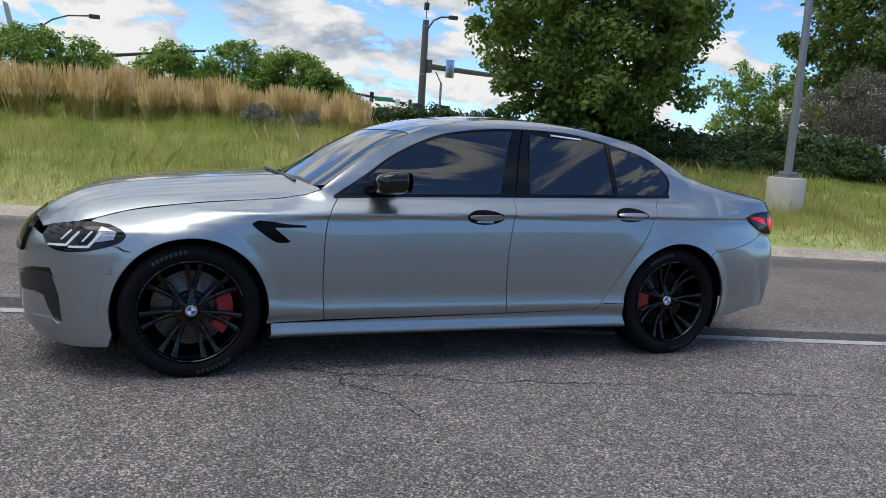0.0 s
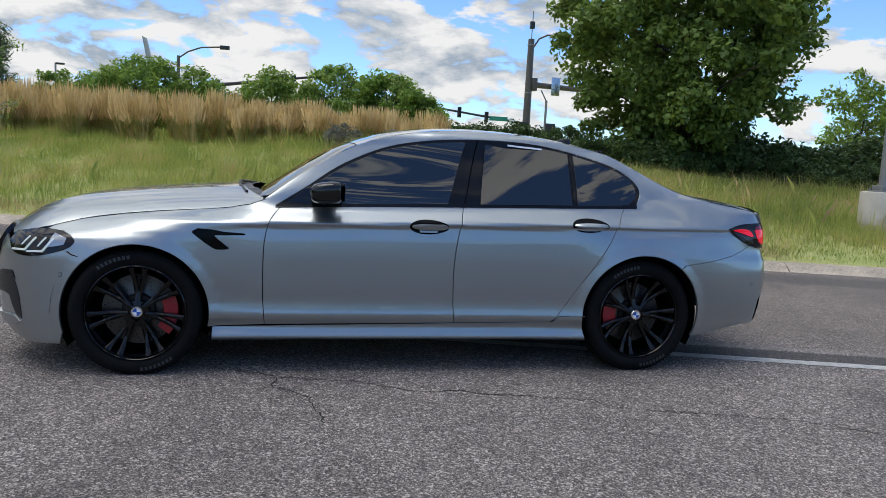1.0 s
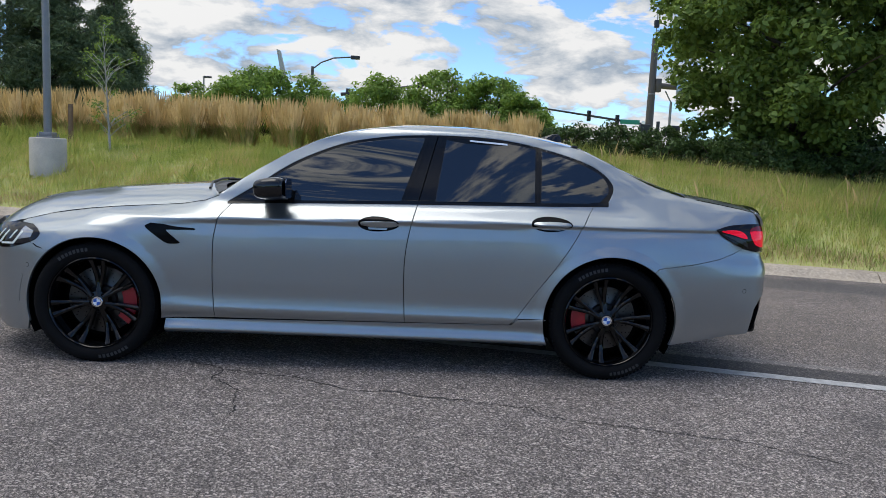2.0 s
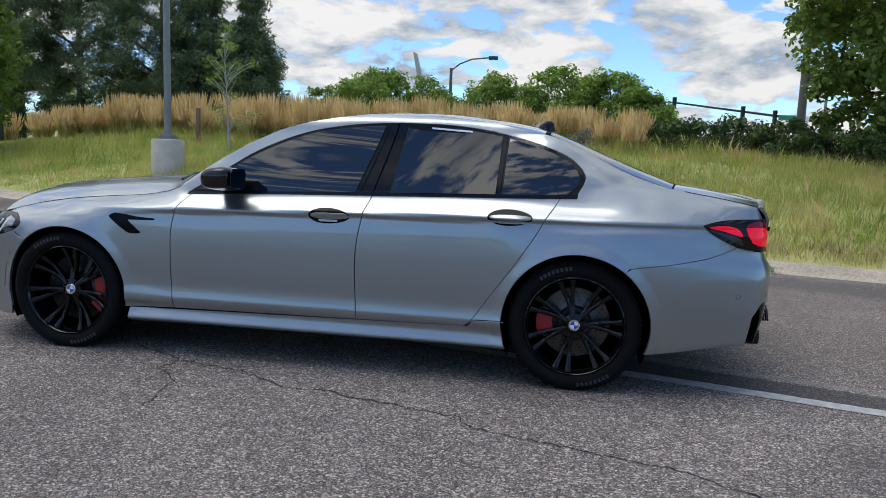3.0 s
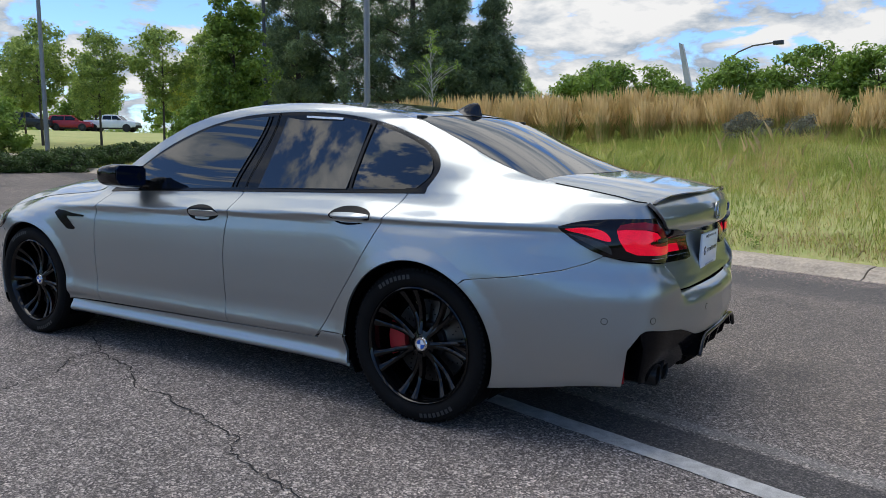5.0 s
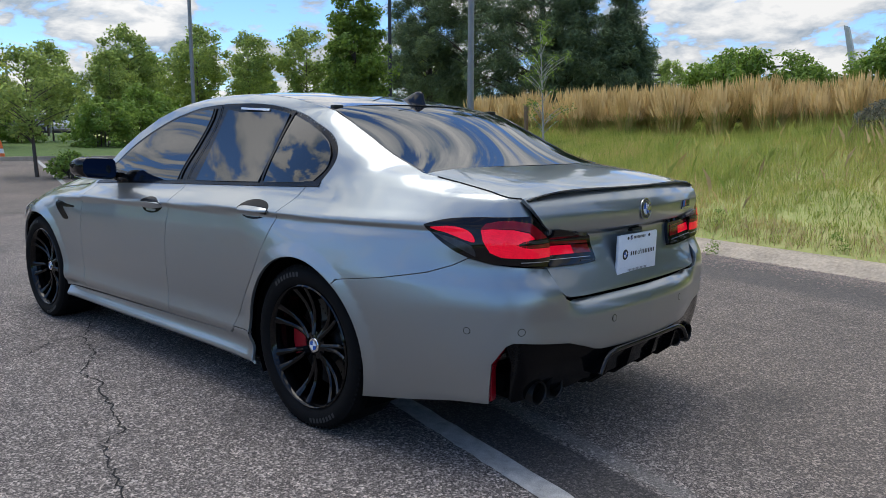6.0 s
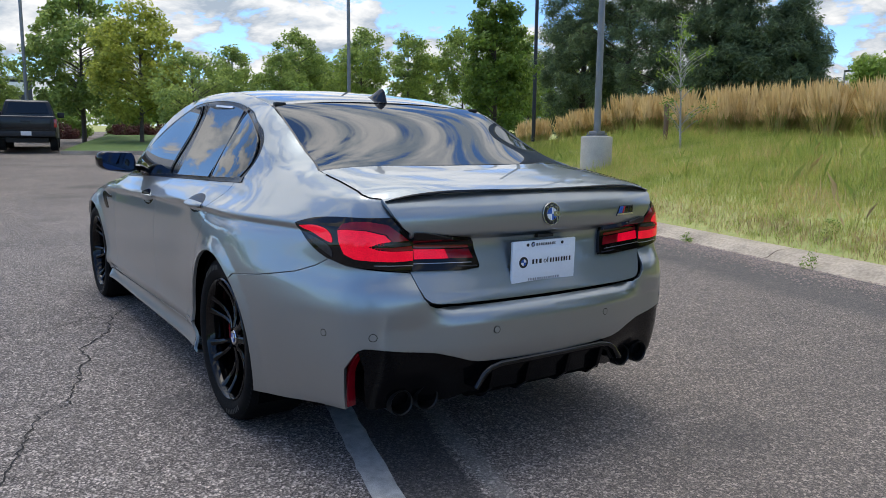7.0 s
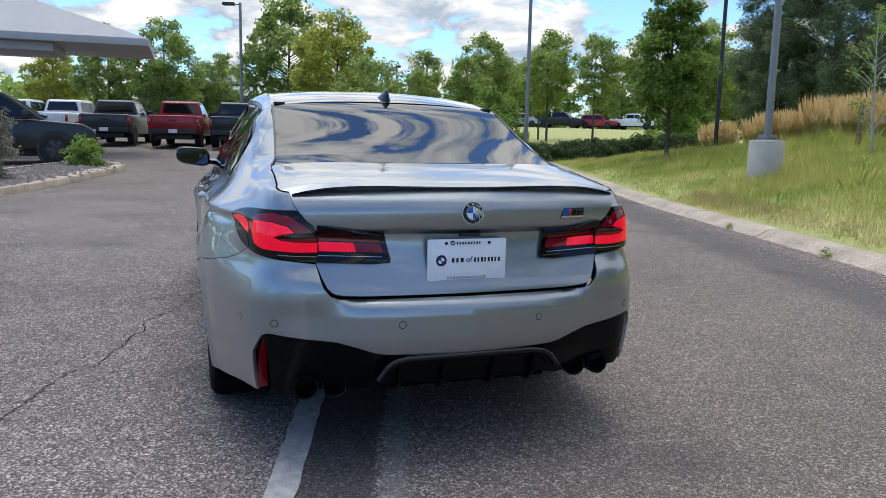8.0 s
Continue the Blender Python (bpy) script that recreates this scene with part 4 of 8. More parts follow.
    P("quarter_panel", xz([(-0.79, 0.972)] + [(x, z - 0.002) for x, z in RAIL] + []) + DECK_CUT[1:] + [(sr(0.655), 0.985), (sr(0.640), 0.952)] + xz(lamp_cut + qline + arch_r + [(0.958, 0.353)]
                          + shift(RGAP, GAP)[2:] + DLO_TOP[::-1] + [(-0.769, 0.951)]), step=(0.02, 0.012))
    # window surround
    bar = [(x + (0.4 - x) * 0.010 - (0.014 if x > 1.35 else 0), z - 0.020) for x, z in DLO_TOP]
    bar = [q for q in bar if q[1] > BELT(q[0]) + 0.02]
    P("window_surround", xz(belt_line(-0.768, 1.462, -0.002) + [(x + (x - 0.4) * 0.008, z + 0.007) for x, z in DLO_TOP[::-1][1:-1]]), TRIM_BLACK, off=-0.003, rim=0.010)
    P("belt_trim", xz(belt_line(-0.76, 1.46, -0.004) + belt_line(1.462, -0.74, 0.017)), TRIM_BLACK, off=0.004, rim=0.008)
    P("pillar_gap", xz([(0.342, 0.99), (0.347, 0.99), (0.455, 1.396), (0.449, 1.396)]), DARK_VOID, off=0.0012, rim=0, step=0.02)
    glass_top = pchip(*zip(*sorted(bar)))

    def pane(name, x_lo0, x_hi0, x_lo1, x_hi1):
        """A window pane between two leaning uprights, from the belt to the header."""
        left = [(x_lo0 + (x_hi0 - x_lo0) * t, t) for t in np.linspace(0, 1, 12)]
        right = [(x_lo1 + (x_hi1 - x_lo1) * t, t) for t in np.linspace(0, 1, 12)]
        pts = [(x, BELT(x) + 0.014 + (1.36 - BELT(x)) * t) for x, t in right]
        pts = [(x, min(z, float(glass_top(x)))) for x, z in pts]
        xs = np.linspace(pts[-1][0], left[-1][0], 18)[1:-1]
        pts += [(x, float(glass_top(x))) for x in xs]
        lp = [(x, BELT(x) + 0.014 + (1.36 - BELT(x)) * t) for x, t in left]
        lp = [(x, min(z, float(glass_top(x)))) for x, z in lp]
        pts += lp[::-1]
        return pts
    def G(name, pts, label):
        return panel(name, pts, eased(flank, pts, 3 if name == "front_window" else 2), 0.03, TINT_GLASS, fd if name == "front_window" else rd, label, 0.0035, 0.007, mirror=sg)
    G("front_window", xz(pane("f", -0.66, -0.22, 0.245, 0.372)), "dark tinted side window")
    G("rear_window_side", xz(pane("r", 0.445, 0.505, 1.02, 1.02)), "dark tinted side window")
    q = [(1.062, float(BELT(1.06)) + 0.014), (1.40, float(BELT(1.4)) + 0.014), (1.452, 1.085), (1.462, 1.12), (1.450, 1.158), (1.405, 1.205), (1.31, 1.252), (1.2, 1.290), (1.062, 1.328)]
    G("quarter_window", xz(q[:1] + curve(q[1:-1], 4) + q[-1:]), "dark tinted quarter light")
    P("window_bar", xz([(1.034, 1.02), (1.048, 1.02), (1.048, 1.345), (1.034, 1.347)]), TRIM_BLACK, rd, off=0.003, rim=0.005, step=0.03)
    P("window_bar", xz([(0.262, 1.0), (0.274, 1.0), (0.398, 1.378), (0.385, 1.377)]), TRIM_BLACK, fd, off=0.003, rim=0.005, step=0.03)
    # gill behind the front wheel
    P("wing_vent", xz(curve([(-1.198, 0.808), (-1.190, 0.792), (-1.092, 0.720), (-1.048, 0.711), (-1.006, 0.716), (-1.020, 0.730), (-1.078, 0.778), (-1.083, 0.790)], 3)
                     + [(-0.925, 0.793), (-0.918, 0.797), (-0.925, 0.801), (-1.03, 0.807), (-1.10, 0.819), (-1.17, 0.823)]), VENT_BLACK, label="gloss black wing vent", off=0.003, rim=0.006, step=(0.012, 0.006))
    # headlight
    hl = P("headlight", xz(LAMP_F), LAMP_SMOKE, label="dark headlight with bright light guides", off=0.003, rim=0.02, step=0.02)
    for dx in (0.0, 0.105):
        P("light_guide", xz([(-2.17 + dx, 0.657), (-2.075 + dx, 0.664), (-2.022 + dx, 0.735), (-2.032 + dx, 0.739), (-2.083 + dx, 0.673), (-2.17 + dx, 0.666)]), DRL, hl, off=0.006, rim=0.004, step=0.02)
        P("light_guide", xz([(-2.113 + dx, 0.692), (-2.104 + dx, 0.692), (-2.066 + dx, 0.740), (-2.075 + dx, 0.742)]), DRL, hl, off=0.006, rim=0.004, step=0.02)
    P("reflector_bowl", xz([(-1.955, 0.69), (-1.86, 0.71), (-1.85, 0.745), (-1.93, 0.765)]), LAMP_CLEAR, hl, off=0.0045, rim=0.003, step=0.02)
    P("shutline_lamp", xz([(-1.84, 0.680), (-1.815, 0.664), (-1.78, 0.655), (-1.78, 0.651), (-1.818, 0.659), (-1.842, 0.676)]), DARK_VOID, off=0.0008, rim=0, step=0.02)
    # front bumper half
    P("intake", [(sf(0.456), 0.474), (sf(0.55), 0.500), (sf(0.63), 0.516), (sf(0.722), 0.524), (sf(0.742), 0.476), (sf(0.759), 0.414), (sf(0.769), 0.284), (sf(0.735), 0.300), (sf(0.708), 0.354), (sf(0.69), 0.405), (sf(0.628), 0.414), (sf(0.488), 0.402)],
      SATIN_BLACK, label="black air intake", off=0.003, rim=0.01, step=0.02)
    # black strip painted where bumper paint lies in shade above the slot
    P("intake_shade", [(sf(0.456), 0.488), (sf(0.55), 0.518), (sf(0.63), 0.537), (sf(0.722), 0.546), (sf(0.742), 0.50), (sf(0.722), 0.526), (sf(0.63), 0.519), (sf(0.55), 0.503)], TRIM_BLACK, off=0.0025, rim=0.006, step=0.02)
    P("intake_blade", [(sf(0.40), 0.240), (sf(0.60), 0.290), (sf(0.733), 0.300), (sf(0.768), 0.272), (sf(0.734), 0.250), (sf(0.58), 0.228), (sf(0.40), 0.208)], PAINT, off=0.014, rim=0.02, step=0.02)
    # front side reflector groove and parking sensor
    P("side_marker", xz([(-1.945, 0.335), (-1.935, 0.335), (-1.925, 0.43), (-1.905, 0.495), (-1.918, 0.495), (-1.938, 0.43)]), PAINT, off=0.003, rim=0.003, step=0.02)
    for x, z in ((-1.875, 0.552), (2.31, 0.553)):
        ring = [(x + 0.013 * math.cos(a), z + 0.013 * math.sin(a)) for a in np.linspace(0, 2 * math.pi, 17)[:-1]]
        P("parking_sensor", xz(ring), DARK_VOID, off=0.0008, rim=0, step=0.02)
        P("sensor_face", xz([(x + (a - x) * 0.8, z + (b - z) * 0.8) for a, b in ring]), PAINT, off=0.0018, rim=0.002, step=0.02)
    for yy, z in ((0.70, 0.555), (0.27, 0.548)):
        s0 = sr(yy)
        ring = [(s0 + 0.014 * math.cos(a), z + 0.014 * math.sin(a)) for a in np.linspace(0, 2 * math.pi, 17)[:-1]]
        P("parking_sensor", ring, DARK_VOID, off=0.0008, rim=0, step=0.02)
        P("sensor_face", [(s0 + (a - s0) * 0.8, z + (b - z) * 0.8) for a, b in ring], PAINT, off=0.0018, rim=0.002, step=0.02)
    # rear bumper half
    strip = [(-0.758, 0.296), (-0.760, 0.36), (-0.756, 0.43), (-0.742, 0.492), (-0.722, 0.494), (-0.728, 0.43), (-0.730, 0.36), (-0.728, 0.296)]
    panel("rear_reflector", strip, lambda y, z: np.stack([2.388 + 0.25 * (z - 0.3) * (z > 0.42) * (z - 0.42) / 0.07 - 0.2 * (y + 0.76), y, z], axis=-1), 0.02, LAMP_DEEP, car, "narrow red reflector", 0.0, 0.01, False, sg)
    # tail lamp, outer half
    tl_edge = curve([(2.13, 0.913), (2.22, 0.935), (2.33, 0.946), (2.40, 0.948)], 4)
    tl_low = curve([(2.297, 0.811), (2.25, 0.830), (2.18, 0.870), (2.138, 0.905)], 4)
    body_out = xz(tl_edge) + [(sr(0.66), 0.949), (sr(0.63), 0.946), (sr(0.605), 0.925), (sr(0.575), 0.905), (sr(0.568), 0.768), (sr(0.62), 0.772), (sr(0.70), 0.785)] + xz([(2.37, 0.795)]) + xz(tl_low)
    lamp = P("tail_lamp", body_out, LAMP_SMOKE, label="smoked tail lamp with red light bars", off=0.010, rim=0.03, step=(0.012, 0.012))
    P("lamp_bar", xz(curve([(2.155, 0.908), (2.24, 0.912), (2.30, 0.900), (2.325, 0.865), (2.29, 0.868), (2.20, 0.895)], 4)), LAMP_RED, lamp, off=0.0125, rim=0.003, step=0.012)
    P("lamp_bar", xz([(2.345, 0.905), (2.385, 0.908)]) + [(sr(0.72), 0.906), (sr(0.67), 0.893), (sr(0.65), 0.874), (sr(0.69), 0.868), (sr(0.715), 0.856), (sr(0.69), 0.845), (sr(0.65), 0.840), (sr(0.575), 0.838), (sr(0.575), 0.806), (sr(0.64), 0.806)]
      + xz([(2.415, 0.815), (2.38, 0.830), (2.355, 0.868)]), LAMP_RED, lamp, "bright red light bar", off=0.0125, rim=0.003, step=0.01)
    P("lamp_top", xz([(2.345, 0.909), (2.36, 0.925), (2.40, 0.934)]) + [(sr(0.72), 0.936), (sr(0.66), 0.926), (sr(0.615), 0.895), (sr(0.59), 0.874), (sr(0.645), 0.872), (sr(0.665), 0.897), (sr(0.72), 0.910)], LAMP_DEEP, lamp, off=0.0122, rim=0.002, step=0.01)
    P("lamp_inner", [(sr(0.685), 0.866), (sr(0.59), 0.868), (sr(0.578), 0.858), (sr(0.65), 0.856)], LAMP_DARK, lamp, off=0.0124, rim=0.002, step=0.01)
    P("lamp_inner", [(sr(0.70), 0.853), (sr(0.65), 0.853), (sr(0.578), 0.855), (sr(0.575), 0.842), (sr(0.65), 0.842)], LAMP_DEEP, lamp, off=0.0122, rim=0.002, step=0.01)
    P("lamp_corner", xz(curve([(2.16, 0.888), (2.24, 0.852), (2.31, 0.822), (2.33, 0.815), (2.315, 0.848), (2.26, 0.868)], 3)), LAMP_DARK, lamp, "dark clear corner lens", off=0.0122, rim=0.002, step=0.01)
    P("lamp_line", [(sr(0.70), 0.796), (sr(0.575), 0.790), (sr(0.575), 0.788), (sr(0.70), 0.794)], LAMP_CLEAR, lamp, off=0.0122, rim=0.002, step=0.012)
    # tail lamp, lid half

    def L_(name, pts, mat, parent=lamp, label="", off=0.010, rim=0.02, step=0.015):
        return panel(name, [(-y, z) for y, z in pts], lid, step, mat, parent, label, off, rim, flip=False, mirror=sg)
    inner_l = L_("lid_lamp", [(0.560, 0.903), (0.53, 0.902), (0.42, 0.883), (0.335, 0.872), (0.318, 0.868), (0.312, 0.83), (0.298, 0.770), (0.302, 0.762), (0.36, 0.758), (0.560, 0.766)], LAMP_SMOKE, car, "smoked inner tail lamp", 0.014, 0.04)
    L_("lamp_bar", [(0.555, 0.838), (0.43, 0.833), (0.42, 0.800), (0.555, 0.804)], LAMP_RED, inner_l, "bright red light bar", 0.0165, 0.003)
    L_("lamp_tip", [(0.429, 0.833), (0.335, 0.829), (0.322, 0.796), (0.419, 0.800)], LAMP_DEEP, inner_l, "", 0.0163, 0.002)
    L_("lamp_inner", [(0.555, 0.856), (0.338, 0.845), (0.336, 0.835), (0.555, 0.843)], LAMP_DEEP, inner_l, "", 0.0162, 0.002)
    L_("lamp_line", [(0.555, 0.789), (0.33, 0.782), (0.33, 0.780), (0.555, 0.787)], LAMP_CLEAR, inner_l, "", 0.0162, 0.002)
    L_("lamp_line", [(0.39, 0.773), (0.31, 0.770), (0.31, 0.766), (0.39, 0.769)], LAMP_DARK, inner_l, "", 0.0162, 0.002)
    # mirror
    mir = mirror_part(sg)


def mirror_part(sg):
    """Door mirror: a rounded black shell on a short foot."""
    bm = bmesh.new()
    bmesh.ops.create_cube(bm, size=1.0)
    bmesh.ops.subdivide_edges(bm, edges=bm.edges[:], cuts=7, use_grid_fill=True)
    for v in bm.verts:
        x, y, z = v.co * 2
        k = (abs(x) ** 3.2 + abs(y) ** 4 + abs(z) ** 3.4) ** (1 / 3.4)
        c = Vector((x, y, z)) * (max(abs(x), abs(y), abs(z)) / max(k, 1e-6))
        taper = 1 - 0.16 * (c.y * 0.5 + 0.5)
        front = c.x < 0
        v.co = Vector(((c.x * (0.125 if front else 0.058)) + 0.05 * (0.5 - 0.5 * c.y) * 0.4, -(0.942 + 0.112 * c.y), 1.052 + c.z * 0.068 * taper + 0.012 * c.y - 0.012 * max(0, -c.x)))
    if sg < 0:
        for v in bm.verts:
            v.co.y *= -1
        bmesh.ops.reverse_faces(bm, faces=bm.faces)
    bmesh.ops.translate(bm, verts=bm.verts, vec=(-0.455, 0, 0))
    ob = part("mirror", bm, GLOSS_BLACK, car, "gloss black door mirror")
    for p in ob.data.polygons:
        p.use_smooth = True
    foot = [(-0.56, 0.985), (-0.44, 0.992), (-0.425, 1.02), (-0.50, 1.03)]
    verts, n = [], len(foot)
    for y in (0.775, 0.90):
        verts += [(x + (0.02 if y > 0.8 else 0), -sg * y, z + (0.012 if y > 0.8 else 0)) for x, z in foot]
    faces = [[i, (i + 1) % n, n + (i + 1) % n, n + i] for i in range(n)] + [list(range(n)), list(range(n, 2 * n))]
    raw("mirror_foot", verts, faces, GLOSS_BLACK, ob, smooth=False)
    g = [(0.848, 1.005), (0.845, 1.085), (0.86, 1.105), (1.01, 1.11), (1.03, 1.09), (1.03, 1.03), (1.01, 1.005), (0.87, 0.996)]
    prism("mirror_glass", g, lambda u, v, w: (-0.388 + w, -sg * u, v), 0.004, MIRROR_DARK, ob, "dark mirror glass")
    panel("mirror_flag", xz([(-0.70, 0.968), (-0.50, 0.975), (-0.53, 1.03), (-0.565, 1.075), (-0.60, 1.052)]), flank, 0.02, GLOSS_BLACK, ob, "", 0.006, 0.01, False, sg)
    return ob


build_side(1)
build_side(-1)

# bumpers run right across
arch_b = arc(A_F[0], A_F[1], A_F[2], 180 - 47.4, 196, 30)
fb_low = [(0.0, 0.15), (sf(0.45), 0.15), (sx(-2.1), 0.155), (sx(-1.885), 0.170)] + xz(arch_b[::-1])
fb_up = xz([(-1.823, 0.658), (-1.865, 0.680), (-1.90, 0.668), (-1.98, 0.645), (-2.08, 0.633), (-2.16, 0.645), (-2.22, 0.70)]) + [(sf(0.52), 0.72), (sf(0.50), 0.60), (0.0, 0.60)]
panel("front_bumper", both(fb_up, fb_low, 0.0), flank, (0.03, 0.02), PAINT, car, "grey front bumper", 0.0, 0.014)
panel("kidney_grille", both([(sf(0.49), 0.60), (0.0, 0.60)], [(0.0, 0.76), (sf(0.45), 0.765), (sf(0.515), 0.715)], 0.0), flank, 0.03, GLOSS_BLACK, car, "gloss black grille", 0.018, 0.05)
arch_q = arc(A_R[0], A_R[1], A_R[2], 52.1, -18, 24)
black_top = [(0.736, 0.507), (0.722, 0.517), (0.70, 0.516), (0.612, 0.501), (0.50, 0.487), (0.43, 0.466), (0.37, 0.445), (0.33, 0.438), (0.20, 0.432), (0.0, 0.430)]
rb_up = (xz(arch_q[::-1] + [(1.762, 0.680), (1.958, 0.706), (2.15, 0.742), (2.245, 0.774), (2.302, 0.803)])
         + [(sx(2.37), 0.788), (sr(0.70), 0.776), (sr(0.62), 0.766), (sr(0.578), 0.760), (sr(0.562), 0.72), (sr(0.545), 0.68), (sr(0.52), 0.650), (sr(0.49), 0.638), (sr(0.40), 0.636), (S_END, 0.636)])
rb_low = [(sr(y), z) for y, z in black_top[::-1]] + [(sr(0.762), 0.44), (sr(0.768), 0.285)] + xz([(2.26, 0.278), (2.07, 0.250), (1.906, 0.230), (1.86, 0.228)])
panel("rear_bumper", both(rb_up, rb_low, S_END), flank, (0.025, 0.018), PAINT, car, "grey rear bumper", 0.0, 0.014)
# set-in near-black sheet that paints the shaded gap below the lid
panel("lid_gap", both([(sr(0.505), 0.636), (sr(0.40), 0.628), (S_END, 0.624)], [(S_END, 0.66), (sr(0.40), 0.66), (sr(0.51), 0.66)], S_END), flank, 0.02, DARK_VOID, car, "", -0.02, 0.0)
lt_up = [(sr(y), z) for y, z in black_top]
lt_low = [(S_END, 0.30), (sr(0.35), 0.30), (sr(0.42), 0.278), (sr(0.715), 0.285), (sr(0.724), 0.300), (sr(0.722), 0.44)]
panel("lower_tail", both(lt_up, lt_low, S_END), flank, (0.03, 0.02), TAIL_BLACK, car, "gloss black lower tail panel", -0.008, 0.07)

# ---- bonnet, screens, roof, deck
ws_base = [(-0.98 + 0.16 * (abs(y) / 0.72) ** 2, y) for y in np.linspace(-0.72, 0.72, 25)]
hood_edge_l = [(x, -float(hood_w(x)) + 0.004) for x in np.linspace(-0.83, -2.2, 24)]
nose = [(-2.2 - 0.085 * (1 - (abs(y) / 0.55) ** 2), y) for y in np.linspace(-0.54, 0.54, 15)]
bonnet = panel("bonnet", hood_edge_l + nose + [(x, -y) for x, y in hood_edge_l[::-1]] + [(x - 0.012, y) for x, y in ws_base[::-1]], hood, 0.03, PAINT, car, "grey bonnet with raised creases", 0.0, 0.014)
cowl = panel("cowl", [(x - 0.02, y * 1.01) for x, y in ws_base] + [(x + 0.06, y) for x, y in ws_base[::-1]], hood, 0.03, SATIN_BLACK, car, "black cowl grille", -0.012, 0.0)


def rail_pts(x0, x1, n, inset):
    return [(x, -float(np.interp(x, RY_X, RY)) + inset) for x in np.linspace(x0, x1, n)]


wl = rail_pts(-0.80, -0.30, 14, 0.006)
screen_edge = wl + [(-0.30 - 0.03 * (1 - (y / 0.55) ** 2), y) for y in np.linspace(-0.52, 0.52, 13)] + [(x, -y) for x, y in wl[::-1]] + [(x, y) for x, y in ws_base[::-1] if abs(y) < 0.70]
panel("windscreen", screen_edge, eased(top, screen_edge, 4), 0.03, SCREEN_GLASS, car, "windscreen reflecting the sky", 0.0, 0.004, flip=False)
rl = rail_pts(-0.29, 1.285, 40, 0.004)
panel("roof", rl + [(1.285 + 0.03 * (1 - (y / 0.56) ** 2), y) for y in np.linspace(-0.52, 0.52, 13)] + [(x, -y) for x, y in rl[::-1]] + [(-0.29 - 0.03 * (1 - (y / 0.55) ** 2), y) for y in np.linspace(0.50, -0.50, 13)], top, 0.03, CARBON, car, "glossy dark carbon roof panel", 0.0, 0.006)
bl = rail_pts(1.30, 1.955, 22, 0.006)
screen_edge = bl + [(1.965 + 0.070 * (1 - (y / 0.64) ** 2), y) for y in np.linspace(-0.62, 0.62, 15)] + [(x, -y) for x, y in bl[::-1]] + [(1.300 + 0.03 * (1 - (y / 0.56) ** 2), y) for y in np.linspace(0.50, -0.50, 13)]
panel("rear_screen", screen_edge, eased(top, screen_edge, 4), 0.03, TINT_GLASS, car, "tinted rear screen reflecting clouds", -0.002, 0.004)
for sgn in (-1, 1):
    strip = [(x, sgn * abs(y)) for x, y in rail_pts(1.29, 1.955, 22, 0.001)] + [(x, sgn * abs(y)) for x, y in rail_pts(1.955, 1.29, 22, 0.009)]
    panel("screen_seal", strip if sgn < 0 else strip[::-1], top, 0.03, SATIN_BLACK, car, "", 0.001, 0.0)
box("roof_clip", 1.275, 1.305, -0.575, -0.520, 1.358, 1.374, SATIN_BLACK, car, 0.006)
box("roof_clip", 1.275, 1.305, 0.520, 0.575, 1.358, 1.374, SATIN_BLACK, car, 0.006)

boot = new("boot_lid")
boot.parent = car
dl = [(x, -float(deck_w(x)) + 0.003) for x in np.linspace(1.972, 2.412, 16)]
dk_back = [(2.420 + 0.072 * (1 - (abs(y) / 0.64) ** 2.2), y) for y in np.linspace(-0.632, 0.632, 25)]
dk_front = [(1.975 + 0.072 * (1 - (y / 0.66) ** 2), y) for y in np.linspace(0.655, -0.655, 17)]
panel("deck", dl + dk_back + [(x, -y) for x, y in dl[::-1]] + dk_front, deck, 0.025, PAINT, boot, "", 0.0, 0.01)
lid_l = [(0.648, 1.014), (0.640, 0.985), (0.625, 0.955), (0.598, 0.920), (0.572, 0.900), (0.562, 0.765), (0.545, 0.715), (0.527, 0.678), (0.508, 0.662), (0.48, 0.655), (0.40, 0.650), (0.20, 0.647), (0.0, 0.646)]
lid_top = [(y, 1.029 - 0.014 * (abs(y) / 0.64) ** 4) for y in np.linspace(0.648, -0.648, 21)]
panel("lid_face", [(-y, z) for y, z in lid_l] + [(y, z) for y, z in lid_l[::-1][1:]] + lid_top, lid, (0.025, 0.008), PAINT, boot, "", 0.0, 0.014)
lip = []
for i, y in enumerate(np.linspace(-0.642, 0.642, 41)):
    t = abs(y) / 0.64
    x = 2.437 + 0.062 * (1 - t**2.2)
    z = float(deck(np.array(x - 0.02), np.array(y))[2]) - 0.001
    h = 0.004 * (1 - min(1, t) ** 8) + 0.003
    lip.append([(x - 0.022, y, z - 0.002), (x - 0.010, y, z + h * 0.6), (x + 0.010, y, z + h), (x + 0.013, y, z + h - 0.003), (x + 0.004, y, z - 0.003)])
verts = [p for r in lip for p in r]
faces = [[i * 5 + k, i * 5 + (k + 1) % 5, (i + 1) * 5 + (k + 1) % 5, (i + 1) * 5 + k] for i in range(40) for k in range(5)]
sharp_edges(raw("spoiler_lip", verts, [f[::-1] for f in faces], GLOSS_BLACK, boot, "gloss black spoiler lip"), 40)


def emblem_plane(y, z):
    """The emblem's own flat seat on the lid."""
    y, z = np.asarray(y, float), np.asarray(z, float)
    return np.stack([2.5515 - 0.06 * (z - 0.945), y, z], axis=-1)


